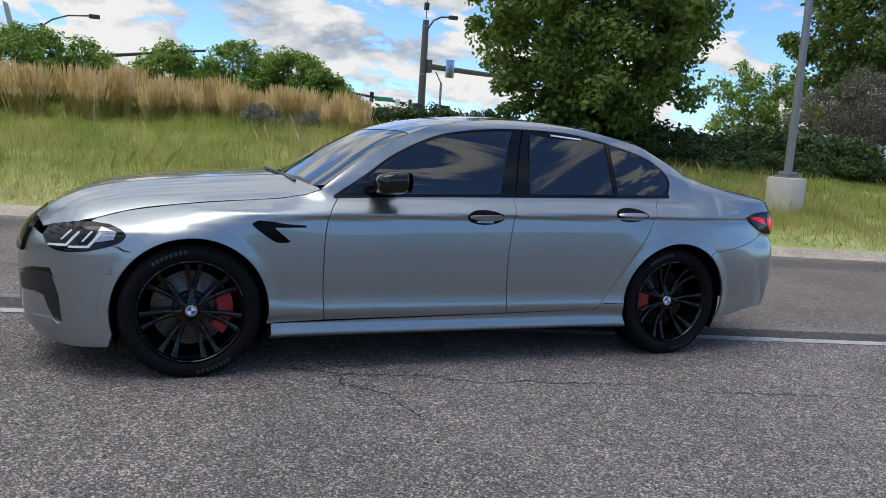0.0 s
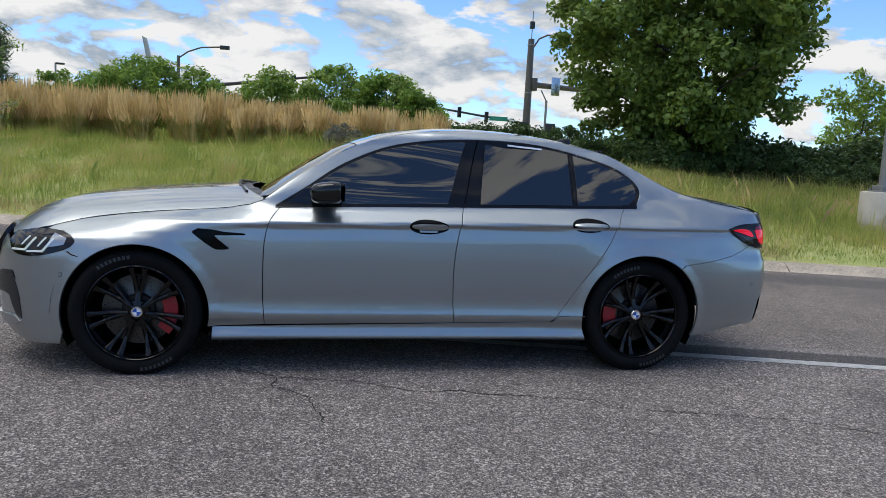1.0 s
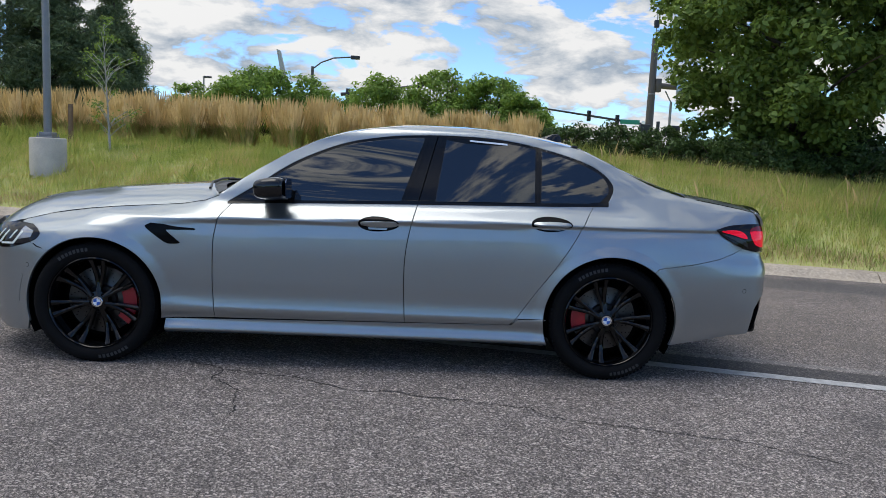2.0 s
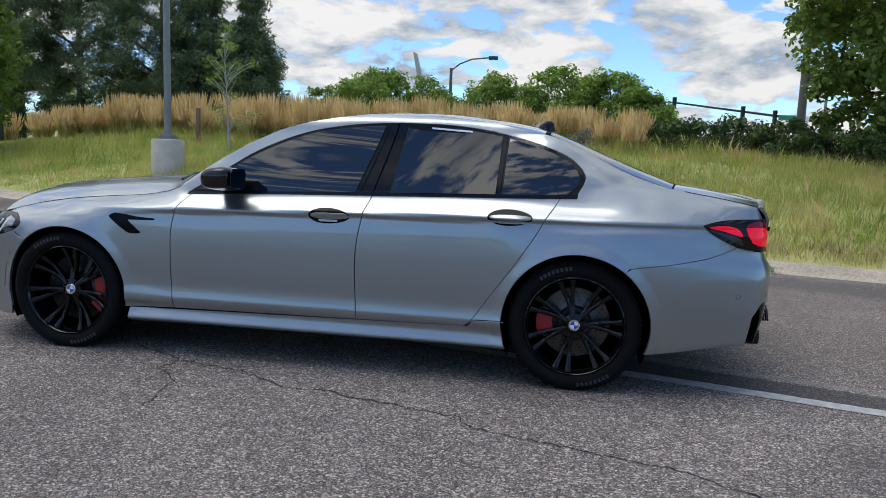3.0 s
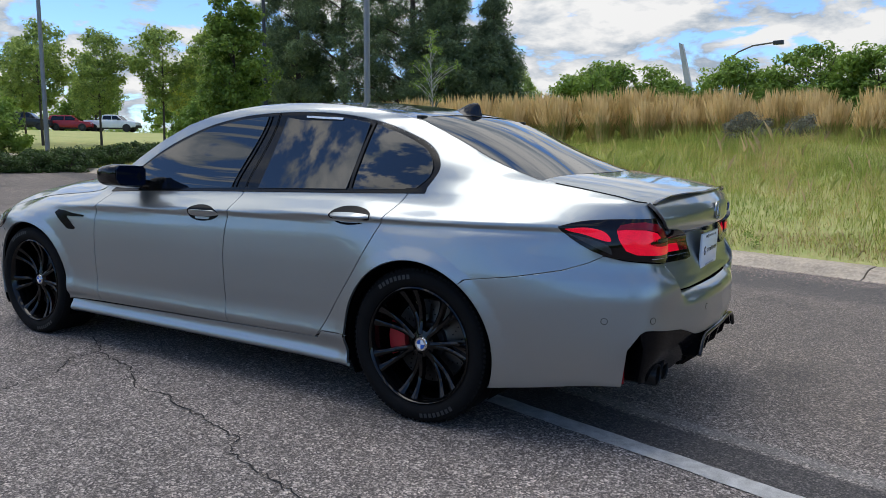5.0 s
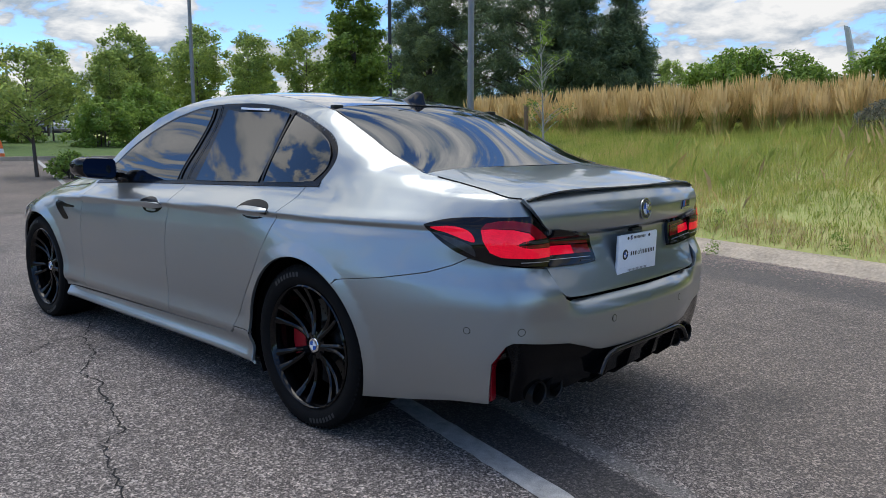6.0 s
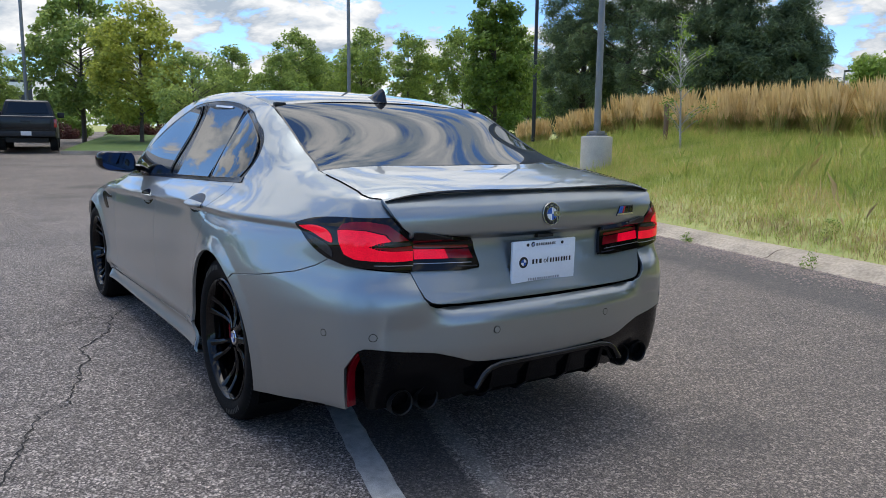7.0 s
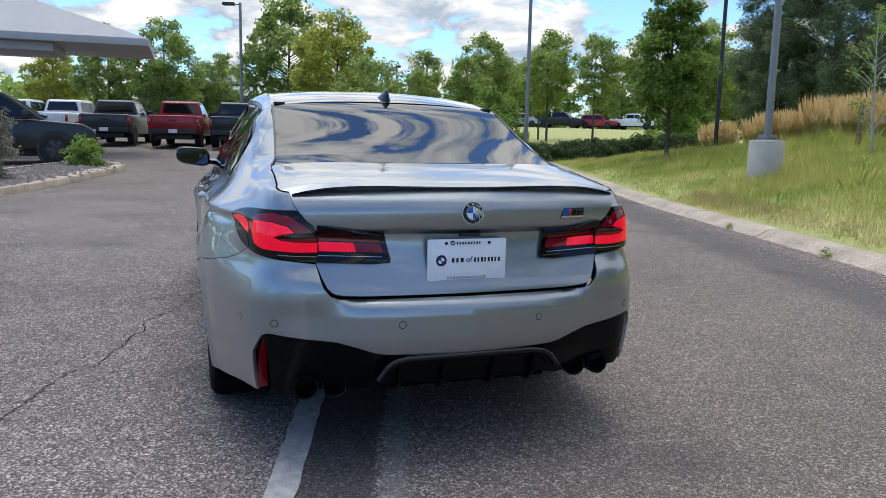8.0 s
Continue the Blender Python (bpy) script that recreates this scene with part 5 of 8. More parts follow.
def lid_disc(name, y0, z0, r0, r1, a0, a1, mat, parent, off, n=24):
    """A ring or sector lying on the lid."""
    pts = [(y0 + r1 * math.cos(radians(a0 + (a1 - a0) * i / n)), z0 + r1 * math.sin(radians(a0 + (a1 - a0) * i / n))) for i in range(n + 1)]
    if r0:
        pts += [(y0 + r0 * math.cos(radians(a1 + (a0 - a1) * i / n)), z0 + r0 * math.sin(radians(a1 + (a0 - a1) * i / n))) for i in range(n + 1)]
    elif a1 - a0 < 359:
        pts.append((y0, z0))
    else:
        pts = pts[:-1]
    return panel(name, pts, emblem_plane, 0.02, mat, parent, "", off, 0.004)


roundel = lid_disc("roundel", 0.0, 0.945, 0.0, 0.041, 0, 360, INK_BLACK, boot, 0.005)
roundel["label"] = "round blue and white emblem"
lid_disc("emblem_ring", 0.0, 0.945, 0.0395, 0.0420, 0, 359.9, SILVER, roundel, 0.0062, 40)
lid_disc("emblem_ring", 0.0, 0.945, 0.0237, 0.0250, 0, 359.9, SILVER, roundel, 0.0062, 40)
for k, mt in enumerate((EMBLEM_WHITE, EMBLEM_BLUE, EMBLEM_WHITE, EMBLEM_BLUE)):
    lid_disc("emblem_quarter", 0.0, 0.945, 0.0, 0.0238, 90 * k, 90 * k + 90, mt, roundel, 0.0060, 10)
for a in (55, 90, 125):
    lid_disc("emblem_mark", 0.0, 0.945, 0.0295, 0.0345, a - 7, a + 7, SILVER, roundel, 0.0062, 4)
badge = panel("model_badge", [(0.372, 0.918), (0.478, 0.918), (0.485, 0.955), (0.392, 0.955)], lid, 0.02, INK_BLACK, boot, "dark badge with three coloured stripes", 0.004, 0.004)
for i, mt in enumerate((EMBLEM_BLUE, EMBLEM_BLUE, BADGE_RED)):
    y = 0.381 + i * 0.0125
    panel("badge_stripe", [(y, 0.928), (y + 0.010, 0.928), (y + 0.020, 0.952), (y + 0.010, 0.952)], lid, 0.02, mt, badge, "", 0.0056, 0.002)
for y0 in (0.423, 0.452):
    panel("badge_bar", [(y0, 0.931), (y0 + 0.020, 0.931), (y0 + 0.024, 0.951), (y0 + 0.004, 0.951)], lid, 0.02, GLOSS_BLACK, badge, "", 0.0056, 0.002)
panel("badge_foot", [(0.374, 0.919), (0.478, 0.919), (0.479, 0.926), (0.376, 0.926)], lid, 0.02, SILVER, badge, "", 0.0056, 0.002)

# number plate holder with a dealer plate
plate = box("plate_frame", -0.006, 0.006, -0.156, 0.156, -0.079, 0.079, PLATE_WHITE, boot, 0.005, "white dealer plate in a pale frame")
plate.matrix_local = pose(2.526, -0.008, 0.768, 0, 1.5, 0)
box("plate_field", 0.0045, 0.0072, -0.143, 0.143, -0.052, 0.049, PLATE_WHITE, plate, 0.002)


def words(name, text, size, y, z, mat, parent, x=0.0078, align="LEFT"):
    """Lettering on the plate, facing the tail."""
    cu = bpy.data.curves.new(name, "FONT")
    cu.body, cu.size, cu.extrude, cu.align_x, cu.align_y = text, size, 0.0004, align, "CENTER"
    tmp = bpy.data.objects.new(name, cu)
    me = bpy.data.meshes.new_from_object(tmp)
    bpy.data.objects.remove(tmp)
    ob = new(name, me)
    me.materials.clear()
    me.materials.append(mat)
    ob.parent = parent
    ob.matrix_local = pose(x, y, z, 90, 0, 90)
    return ob


def bars(name, count, width, height, y, z, mat, parent):
    verts, faces = [], []
    rng = random.Random(7)
    yy = y
    for i in range(count):
        w = width / count * rng.uniform(0.45, 0.8)
        k = len(verts)
        verts += [(0.0080, yy, z - height / 2), (0.0080, yy + w, z - height / 2), (0.0080, yy + w, z + height / 2), (0.0080, yy, z + height / 2)]
        faces.append([k, k + 1, k + 2, k + 3])
        yy += width / count
    return raw(name, verts, faces, mat, parent, smooth=False)


bars("plate_name", 3, 0.052, 0.017, -0.062, 0.000, INK_BLACK, plate)
words("plate_word", "of", 0.030, -0.006, 0.001, INK_BLACK, plate)
bars("plate_name", 8, 0.110, 0.017, 0.026, 0.000, INK_BLACK, plate)
bars("frame_name", 9, 0.100, 0.010, -0.045, 0.064, INK_BLACK, plate)
bars("frame_name", 14, 0.155, 0.009, -0.078, -0.066, INK_GREY, plate)
for yy, zz, rad in ((-0.103, 0.0, 0.021), (-0.060, 0.065, 0.009)):
    mk = lathe("plate_mark", [(0.0, 0.0), (rad, 0.0), (rad, -0.001)], 20, INK_BLACK, plate)
    mk.matrix_local = pose(0.0078, yy, zz, 0, 0, -90) 
    mb = lathe("plate_mark_centre", [(0.0, 0.0), (rad * 0.6, 0.0)], 16, EMBLEM_BLUE, plate)
    mb.matrix_local = pose(0.0084, yy, zz, 0, 0, -90)
    for q in (0, 180):
        verts = [(0, 0, 0)] + [(0, rad * 0.6 * math.cos(radians(q + a)), rad * 0.6 * math.sin(radians(q + a))) for a in range(0, 91, 15)]
        qm = raw("plate_mark_quarter", verts, [[0, i, i + 1] for i in range(1, 7)], EMBLEM_WHITE, plate, smooth=False)
        qm.location = (0.0088, yy, zz)
for yy in (-0.085, 0.085):
    sc = lathe("plate_screw", [(0.0, 0.001), (0.006, 0.001), (0.006, -0.002)], 12, INK_BLACK, plate)
    sc.matrix_local = pose(0.0072, yy, 0.064, 0, 0, -90)
box("lid_button", 2.49, 2.515, -0.03, 0.05, 0.853, 0.866, SATIN_BLACK, boot, 0.004)

# shark-fin aerial
fin_v, fin_f = [], []
for i in range(13):
    t = i / 12
    x = 1.145 + 0.17 * t
    h = 0.062 * (math.sin(min(1, t * 1.15) * math.pi / 2) ** 1.5) * (1 - max(0, (t - 0.86) / 0.14) ** 2 * 0.9)
    w = 0.030 * math.sin(math.pi * min(1, 0.12 + t * 0.86)) ** 0.6
    zb = float(top(np.array(x), np.array(0.0))[2]) - 0.004
    for a in range(9):
        u = math.pi * a / 8
        fin_v.append((x, w * math.cos(u) * (1 - 0.55 * math.sin(u)), zb + 0.004 + h * math.sin(u) ** 1.2))
for i in range(12):
    for a in range(8):
        fin_f.append([i * 9 + a, i * 9 + a + 1, (i + 1) * 9 + a + 1, (i + 1) * 9 + a])
fin_f += [list(range(9))[::-1], [12 * 9 + a for a in range(9)]]
raw("aerial_fin", fin_v, [f[::-1] for f in fin_f], GLOSS_BLACK, car, "gloss black shark-fin aerial")

# white strip at the head of the rear door window
panel("window_sticker", xz([(0.64, 1.376), (0.86, 1.362), (0.86, 1.352), (0.64, 1.366)]), flank, 0.02, PLATE_WHITE, car, "white paper strip at the window head", 0.009, 0.0)

# diffuser with fins and four tail pipes
dif = [(-0.36, 0.345), (-0.315, 0.402), (-0.27, 0.418), (0.27, 0.418), (0.315, 0.402), (0.36, 0.345), (0.33, 0.345), (0.295, 0.385), (0.26, 0.400), (-0.26, 0.400), (-0.295, 0.385), (-0.33, 0.345)]
diffuser = prism("diffuser", dif, lambda u, v, w: (2.515 + w, u, v), 0.060, TAIL_BLACK, car, "gloss black diffuser")
for y in (-0.27, -0.10, 0.10, 0.27):
    prism("diffuser_fin", [(2.34, 0.262), (2.50, 0.276), (2.555, 0.32), (2.578, 0.40), (2.36, 0.39)], lambda u, v, w, y=y: (u, y - 0.008 + w, v), 0.016, TAIL_BLACK, diffuser)
tube("diffuser_edge", [(2.586, -0.36, 0.348), (2.586, -0.325, 0.395), (2.586, -0.295, 0.412), (2.586, -0.25, 0.420), (2.590, 0.0, 0.421), (2.586, 0.25, 0.420), (2.586, 0.295, 0.412), (2.586, 0.325, 0.395), (2.586, 0.36, 0.348)], 0.0105, GLOSS_BLACK, diffuser, 8)
# near-black block paints the shade behind the fins
box("diffuser_back", 2.30, 2.50, -0.34, 0.34, 0.285, 0.41, DARK_VOID, diffuser, 0.01)
for y in (-0.60, -0.495, 0.495, 0.60):
    tp = lathe("tail_pipe", [(0.030, -0.05), (0.034, 0.0), (0.040, 0.155), (0.044, 0.16), (0.0455, 0.15), (0.0455, 0.0)], 28, EXHAUST, car, "black tail pipe")
    tp.matrix_local = pose(2.322, y, 0.306, 0, 0, -90)
    pl = lathe("pipe_throat", [(0.0, 0.02), (0.033, 0.02)], 20, DARK_VOID, tp)
# near-black blocks added to paint the shade round the tail pipes
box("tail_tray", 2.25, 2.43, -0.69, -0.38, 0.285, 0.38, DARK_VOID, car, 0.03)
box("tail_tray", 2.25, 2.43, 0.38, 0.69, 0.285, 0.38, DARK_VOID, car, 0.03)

# underside and wheel wells, added boot and cabin blocks: shade painted in near-black
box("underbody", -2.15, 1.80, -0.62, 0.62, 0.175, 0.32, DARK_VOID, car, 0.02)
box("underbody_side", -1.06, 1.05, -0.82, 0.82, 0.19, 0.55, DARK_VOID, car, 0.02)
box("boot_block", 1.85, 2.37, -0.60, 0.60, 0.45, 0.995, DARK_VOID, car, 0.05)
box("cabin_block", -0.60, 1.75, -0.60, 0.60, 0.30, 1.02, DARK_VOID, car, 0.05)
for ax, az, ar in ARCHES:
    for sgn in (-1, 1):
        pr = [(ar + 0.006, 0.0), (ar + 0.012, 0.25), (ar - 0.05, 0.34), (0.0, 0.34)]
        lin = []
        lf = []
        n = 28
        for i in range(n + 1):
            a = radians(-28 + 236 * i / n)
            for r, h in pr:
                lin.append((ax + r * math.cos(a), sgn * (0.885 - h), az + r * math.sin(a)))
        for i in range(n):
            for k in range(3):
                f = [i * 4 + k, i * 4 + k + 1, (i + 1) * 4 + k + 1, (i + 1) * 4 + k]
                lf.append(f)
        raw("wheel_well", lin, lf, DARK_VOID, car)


def wheel(cx, side, angle, front):
    """Tyre, ten-inch black alloy with seven twin spokes, drilled disc and red caliper; side -1 is the left."""
    R = 0.3505 if front else 0.354
    hold = new("wheel")
    hold.parent = car
    hold.location = (cx, side * 0.86, R - 0.004)
    flip = -1 if side < 0 else 1
    o = lambda h: h * flip                     # outward along the axle
    prof = [(0.262, 0.030), (0.272, 0.040), (0.295, 0.052), (0.318, 0.052), (0.334, 0.044), (0.344, 0.030), (R - 0.001, 0.012), (R, -0.02), (R, -0.09), (R, -0.16), (R - 0.001, -0.20), (0.335, -0.235), (0.30, -0.245), (0.262, -0.225)]
    ty = lathe("tyre", [(r, o(h)) for r, h in (prof if flip > 0 else prof[::-1])], 96, RUBBER, hold, "black low-profile tyre")
    # raised lettering block and tread grooves
    gv, gf = [], []
    for i in range(90):
        a0, a1 = 2 * math.pi * i / 90, 2 * math.pi * (i + 0.55) / 90
        k = len(gv)
        for a in (a0, a1):
            gv += [((R + 0.0035) * math.cos(a), o(0.006), (R + 0.0035) * math.sin(a)), ((R - 0.006) * math.cos(a), o(0.036), (R - 0.006) * math.sin(a)), ((R - 0.016) * math.cos(a), o(0.038), (R - 0.016) * math.sin(a)), ((R + 0.0035) * math.cos(a), o(-0.03), (R + 0.0035) * math.sin(a))]
        gf += [[k, k + 1, k + 5, k + 4], [k + 1, k + 2, k + 6, k + 5], [k + 3, k, k + 4, k + 7]]
    raw("tread_block", gv, gf, RUBBER, ty, smooth=False)
    for a_mid in (112, 292):
        for i in range(8):
            a0 = radians(a_mid + 16 - i * 4.3)
            a1 = radians(a_mid + 16 - i * 4.3 - 2.8)
            bv = []
            for a in (a0, a1):
                bv += [(0.302 * math.cos(a), o(0.0535), 0.302 * math.sin(a)), (0.322 * math.cos(a), o(0.0525), 0.322 * math.sin(a))]
            raw("tyre_mark", bv, [[0, 1, 3, 2]], TYRE_MARK, ty, smooth=False)
    rim_prof = [(0.262, 0.034), (0.266, 0.040), (0.260, 0.044), (0.252, 0.036), (0.246, 0.010), (0.240, -0.03), (0.236, -0.20)]
    rim = lathe("rim", [(r, o(h)) for r, h in (rim_prof if flip > 0 else rim_prof[::-1])], 72, RIM_BLACK, hold, "gloss black alloy wheel rim")
    for k in range(7):
        for d in (-1, 1):
            a_in = radians(angle + k * 360 / 7 + d * 5.5)
            a_out = radians(angle + k * 360 / 7 + d * 8.3)
            v, f = [], []
            for i, t in enumerate(np.linspace(0, 1, 7)):
                r = 0.045 + (0.250 - 0.045) * t
                a = a_in + (a_out - a_in) * t
                a = a_in + (a_out - a_in) * t - d * radians(5.0) * (1 - t) ** 3
                w = 0.0150 - 0.0030 * math.sin(math.pi * t) + 0.004 * max(0, t - 0.85) / 0.15
                h = 0.000 - 0.022 * math.sin(math.pi * min(1, t * 0.95)) + 0.034 * t**2.2
                c, s = math.cos(a), math.sin(a)
                P0 = Vector((r * c, 0, r * s))
                T = Vector((-s, 0, c))
                for q, hh in ((-1, -0.032), (-0.85, -0.005), (-0.25 * 1, 0.0), (0.25, 0.0), (0.85, -0.005), (1, -0.032)):
                    vv = P0 + T * (w * q)
                    v.append((vv.x, o(h + hh), vv.z))
            for i in range(6):
                for q in range(5):
                    ff = [i * 6 + q, i * 6 + q + 1, (i + 1) * 6 + q + 1, (i + 1) * 6 + q]
                    f.append(ff if flip > 0 else ff[::-1])
            sp = raw("spoke", v, f, RIM_BLACK, rim)
            sharp_edges(sp, 30)
    hub = lathe("hub", [(r, o(h)) for r, h in ([(0.0, 0.001), (0.03, 0.001), (0.034, -0.004), (0.060, -0.010), (0.066, -0.05)] if flip > 0 else [(0.066, -0.05), (0.060, -0.010), (0.034, -0.004), (0.03, 0.001), (0.0, 0.001)])], 36, RIM_BLACK, rim)
    for k in range(5):
        a = radians(angle + 36 + 72 * k)
        bo = lathe("wheel_bolt", [(r, o(h)) for r, h in ([(0.0, 0.0), (0.010, 0.0), (0.011, -0.006)] if flip > 0 else [(0.011, -0.006), (0.010, 0.0), (0.0, 0.0)])], 10, DARK_VOID, rim)
        bo.location = (0.049 * math.cos(a), o(-0.0055), 0.049 * math.sin(a))
    cap = lathe("centre_cap", [(r, o(h)) for r, h in ([(0.0, 0.004), (0.030, 0.003), (0.0325, 0.0)] if flip > 0 else [(0.0325, 0.0), (0.030, 0.003), (0.0, 0.004)])], 28, CHROME, hold, "round blue and white wheel cap")
    for q in range(4):
        vs = [(0, o(0.0052), 0)] + [(0.021 * math.cos(radians(90 * q + a)), o(0.0052), 0.021 * math.sin(radians(90 * q + a))) for a in range(0, 91, 15)]
        fs = [[0, i + 1, i] if flip > 0 else [0, i, i + 1] for i in range(1, 7)]
        raw("cap_quarter", vs, fs, EMBLEM_BLUE if q % 2 else EMBLEM_WHITE, cap, smooth=False)
    dr = 0.197 if front else 0.19
    disc = lathe("brake_disc", [(r, o(h)) for r, h in ([(0.09, -0.075), (0.105, -0.082), (dr, -0.082), (dr, -0.11)] if flip > 0 else [(dr, -0.11), (dr, -0.082), (0.105, -0.082), (0.09, -0.075)])], 60, DISC_STEEL, hold, "drilled steel brake disc")
    hv, hf = [], []
    for ring, r in enumerate((0.125, 0.145, 0.165, 0.182)):
        for i in range(18):
            a = 2 * math.pi * (i + 0.22 * ring) / 18
            k = len(hv)
            for j in range(6):
                b = 2 * math.pi * j / 6
                hv.append((r * math.cos(a) + 0.004 * math.cos(b), o(-0.0812), r * math.sin(a) + 0.004 * math.sin(b)))
            hf.append(list(range(k, k + 6)) if flip < 0 else list(range(k, k + 6))[::-1])
    raw("disc_hole", hv, hf, DARK_VOID, disc, smooth=False)["kind"] = "stuff"
    lathe("disc_hat", [(r, o(h)) for r, h in ([(0.0, -0.06), (0.085, -0.06), (0.10, -0.09)] if flip > 0 else [(0.10, -0.09), (0.085, -0.06), (0.0, -0.06)])], 30, SATIN_BLACK, disc)
    ca = [(r * math.cos(radians(a)), r * math.sin(radians(a))) for r, a0, a1 in ((0.212, -40, 24), (0.135, 24, -40)) for a in np.linspace(a0, a1, 10)]
    if not front:
        ca = [(r * math.cos(radians(a)), r * math.sin(radians(a))) for r, a0, a1 in ((0.205, 158, 204), (0.120, 204, 158)) for a in np.linspace(a0, a1, 8)]
    cal = prism("caliper", ca, lambda u, v, w: (u, o(-0.045 - w), v), 0.06, CALIPER_RED, hold, "red brake caliper")
    # near-black disc added to paint the shade behind the spokes
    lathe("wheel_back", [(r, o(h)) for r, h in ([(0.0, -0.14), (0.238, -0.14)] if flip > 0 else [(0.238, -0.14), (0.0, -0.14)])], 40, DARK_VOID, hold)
    return hold


TYRE_MARK = material("tyre sidewall marking", (0.024, 0.024, 0.025), rough=0.55, vary=0.2)
wheel(-1.491, -1, 88, True)
wheel(1.491, -1, 0, False)
wheel(-1.491, 1, 30, True)
wheel(1.491, 1, 12, False)

# wiper on the cowl
tube("wiper", [(-0.93, -0.55, 1.018), (-0.98, -0.30, 1.045), (-1.0, 0.0, 1.055), (-0.985, 0.25, 1.05)], 0.008, SATIN_BLACK, car, 6)
tube("wiper", [(-0.985, 0.1, 1.052), (-0.95, 0.35, 1.04), (-0.90, 0.58, 1.02)], 0.008, SATIN_BLACK, car, 6)

# ---------------------------------------------------------------- plants
def leaf_material(name, dark, light, thru=0.35, rough=0.55, dry=None, patch=1.1):
    """Leaf colour varied leaf by leaf, with light passing through."""
    m = bpy.data.materials.new(name)
    m.use_nodes = True
    nt = m.node_tree
    nt.nodes.clear()
    N, L = nt.nodes.new, nt.links.new
    out = N("ShaderNodeOutputMaterial")
    geo = N("ShaderNodeNewGeometry")
    rp = N("ShaderNodeValToRGB")
    e = rp.color_ramp.elements
    e[0].position, e[0].color = 0.0, (*dark, 1)
    e[1].position, e[1].color = 0.85, (*light, 1)
    if dry:
        e[1].position = 0.66
        x = e.new(0.95)
        x.color = (*dry, 1)
    tc = N("ShaderNodeTexCoord")
    nz = N("ShaderNodeTexNoise"); nz.inputs["Scale"].default_value = 0.9; nz.inputs["Detail"].default_value = 3
    L(tc.outputs["Object"], nz.inputs["Vector"])
    mx = N("ShaderNodeMath"); mx.operation = "MULTIPLY_ADD"; mx.inputs[1].default_value = 0.55
    ad = N("ShaderNodeMath"); ad.operation = "MULTIPLY_ADD"; ad.inputs[1].default_value = patch; ad.inputs[2].default_value = 0.23 - patch * 0.5
    L(nz.outputs["Fac"], ad.inputs[0])
    L(geo.outputs["Random Per Island"], mx.inputs[0]); L(ad.outputs[0], mx.inputs[2])
    L(mx.outputs[0], rp.inputs[0])
    p = N("ShaderNodeBsdfPrincipled")
    p.inputs["Roughness"].default_value = rough
    p.inputs["Specular IOR Level"].default_value = 0.35
    L(rp.outputs[0], p.inputs["Base Color"])
    tl = N("ShaderNodeBsdfTranslucent")
    L(rp.outputs[0], tl.inputs[0])
    ms = N("ShaderNodeMixShader")
    ms.inputs[0].default_value = thru
    L(p.outputs[0], ms.inputs[1]); L(tl.outputs[0], ms.inputs[2]); L(ms.outputs[0], out.inputs[0])
    return m


def mesh_arrays(name, verts, faces, mat, parent=None, label="", smooth=False, normals=None):
    """One mesh from arrays of vertices (n, 3) and equal-sized faces (m, k), with soft normals where given."""
    verts, faces = np.asarray(verts, np.float32), np.asarray(faces, np.int32)
    me = bpy.data.meshes.new(name)
    me.vertices.add(len(verts))
    me.vertices.foreach_set("co", verts.ravel())
    k = faces.shape[1]
    me.loops.add(faces.size)
    me.loops.foreach_set("vertex_index", faces.ravel())
    me.polygons.add(len(faces))
    me.polygons.foreach_set("loop_start", np.arange(0, faces.size, k, dtype=np.int32))
    me.materials.append(mat)
    me.update(calc_edges=True)
    if smooth:
        me.polygons.foreach_set("use_smooth", [True] * len(faces))
    if normals is not None:
        normals = np.asarray(normals, np.float32)
        normals /= np.linalg.norm(normals, axis=1)[:, None] + 1e-9
        me.polygons.foreach_set("use_smooth", [True] * len(faces))
        me.normals_split_custom_set_from_vertices(normals.tolist())
    ob = new(name, me)
    ob.parent = parent
    if label:
        ob["label"] = label
    return ob


def leaf_cloud(rng, centres, radii, per, size, aspect=0.62, droop=0.25, flat=0.75):
    """Rhombic leaves scattered round the cluster centres. Returns vertices and quads."""
    n = len(centres) * per
    c = np.repeat(centres, per, axis=0)
    r = np.repeat(radii, per)[:, None]
    d = rng.normal(size=(n, 3))
    d /= np.linalg.norm(d, axis=1)[:, None]
    pos = c + d * r * (rng.random((n, 1)) ** 0.45) * np.array([1, 1, flat])
    nrm = d * 0.6 + rng.normal(size=(n, 3)) * 0.6 + np.array([0, 0, 0.6])
    nrm /= np.linalg.norm(nrm, axis=1)[:, None]
    t = np.cross(nrm, rng.normal(size=(n, 3)))
    t[:, 2] -= droop
    t -= nrm * np.sum(t * nrm, axis=1)[:, None]
    t /= np.linalg.norm(t, axis=1)[:, None] + 1e-9
    b = np.cross(nrm, t)
    s = size * rng.uniform(0.65, 1.3, (n, 1))
    v = np.stack([pos - t * s * 0.5, pos + b * s * 0.5 * aspect + nrm * s * 0.08, pos + t * s * 0.5, pos - b * s * 0.5 * aspect + nrm * s * 0.08], axis=1).reshape(-1, 3)
    f = np.arange(4 * n).reshape(-1, 4)
    return v, f


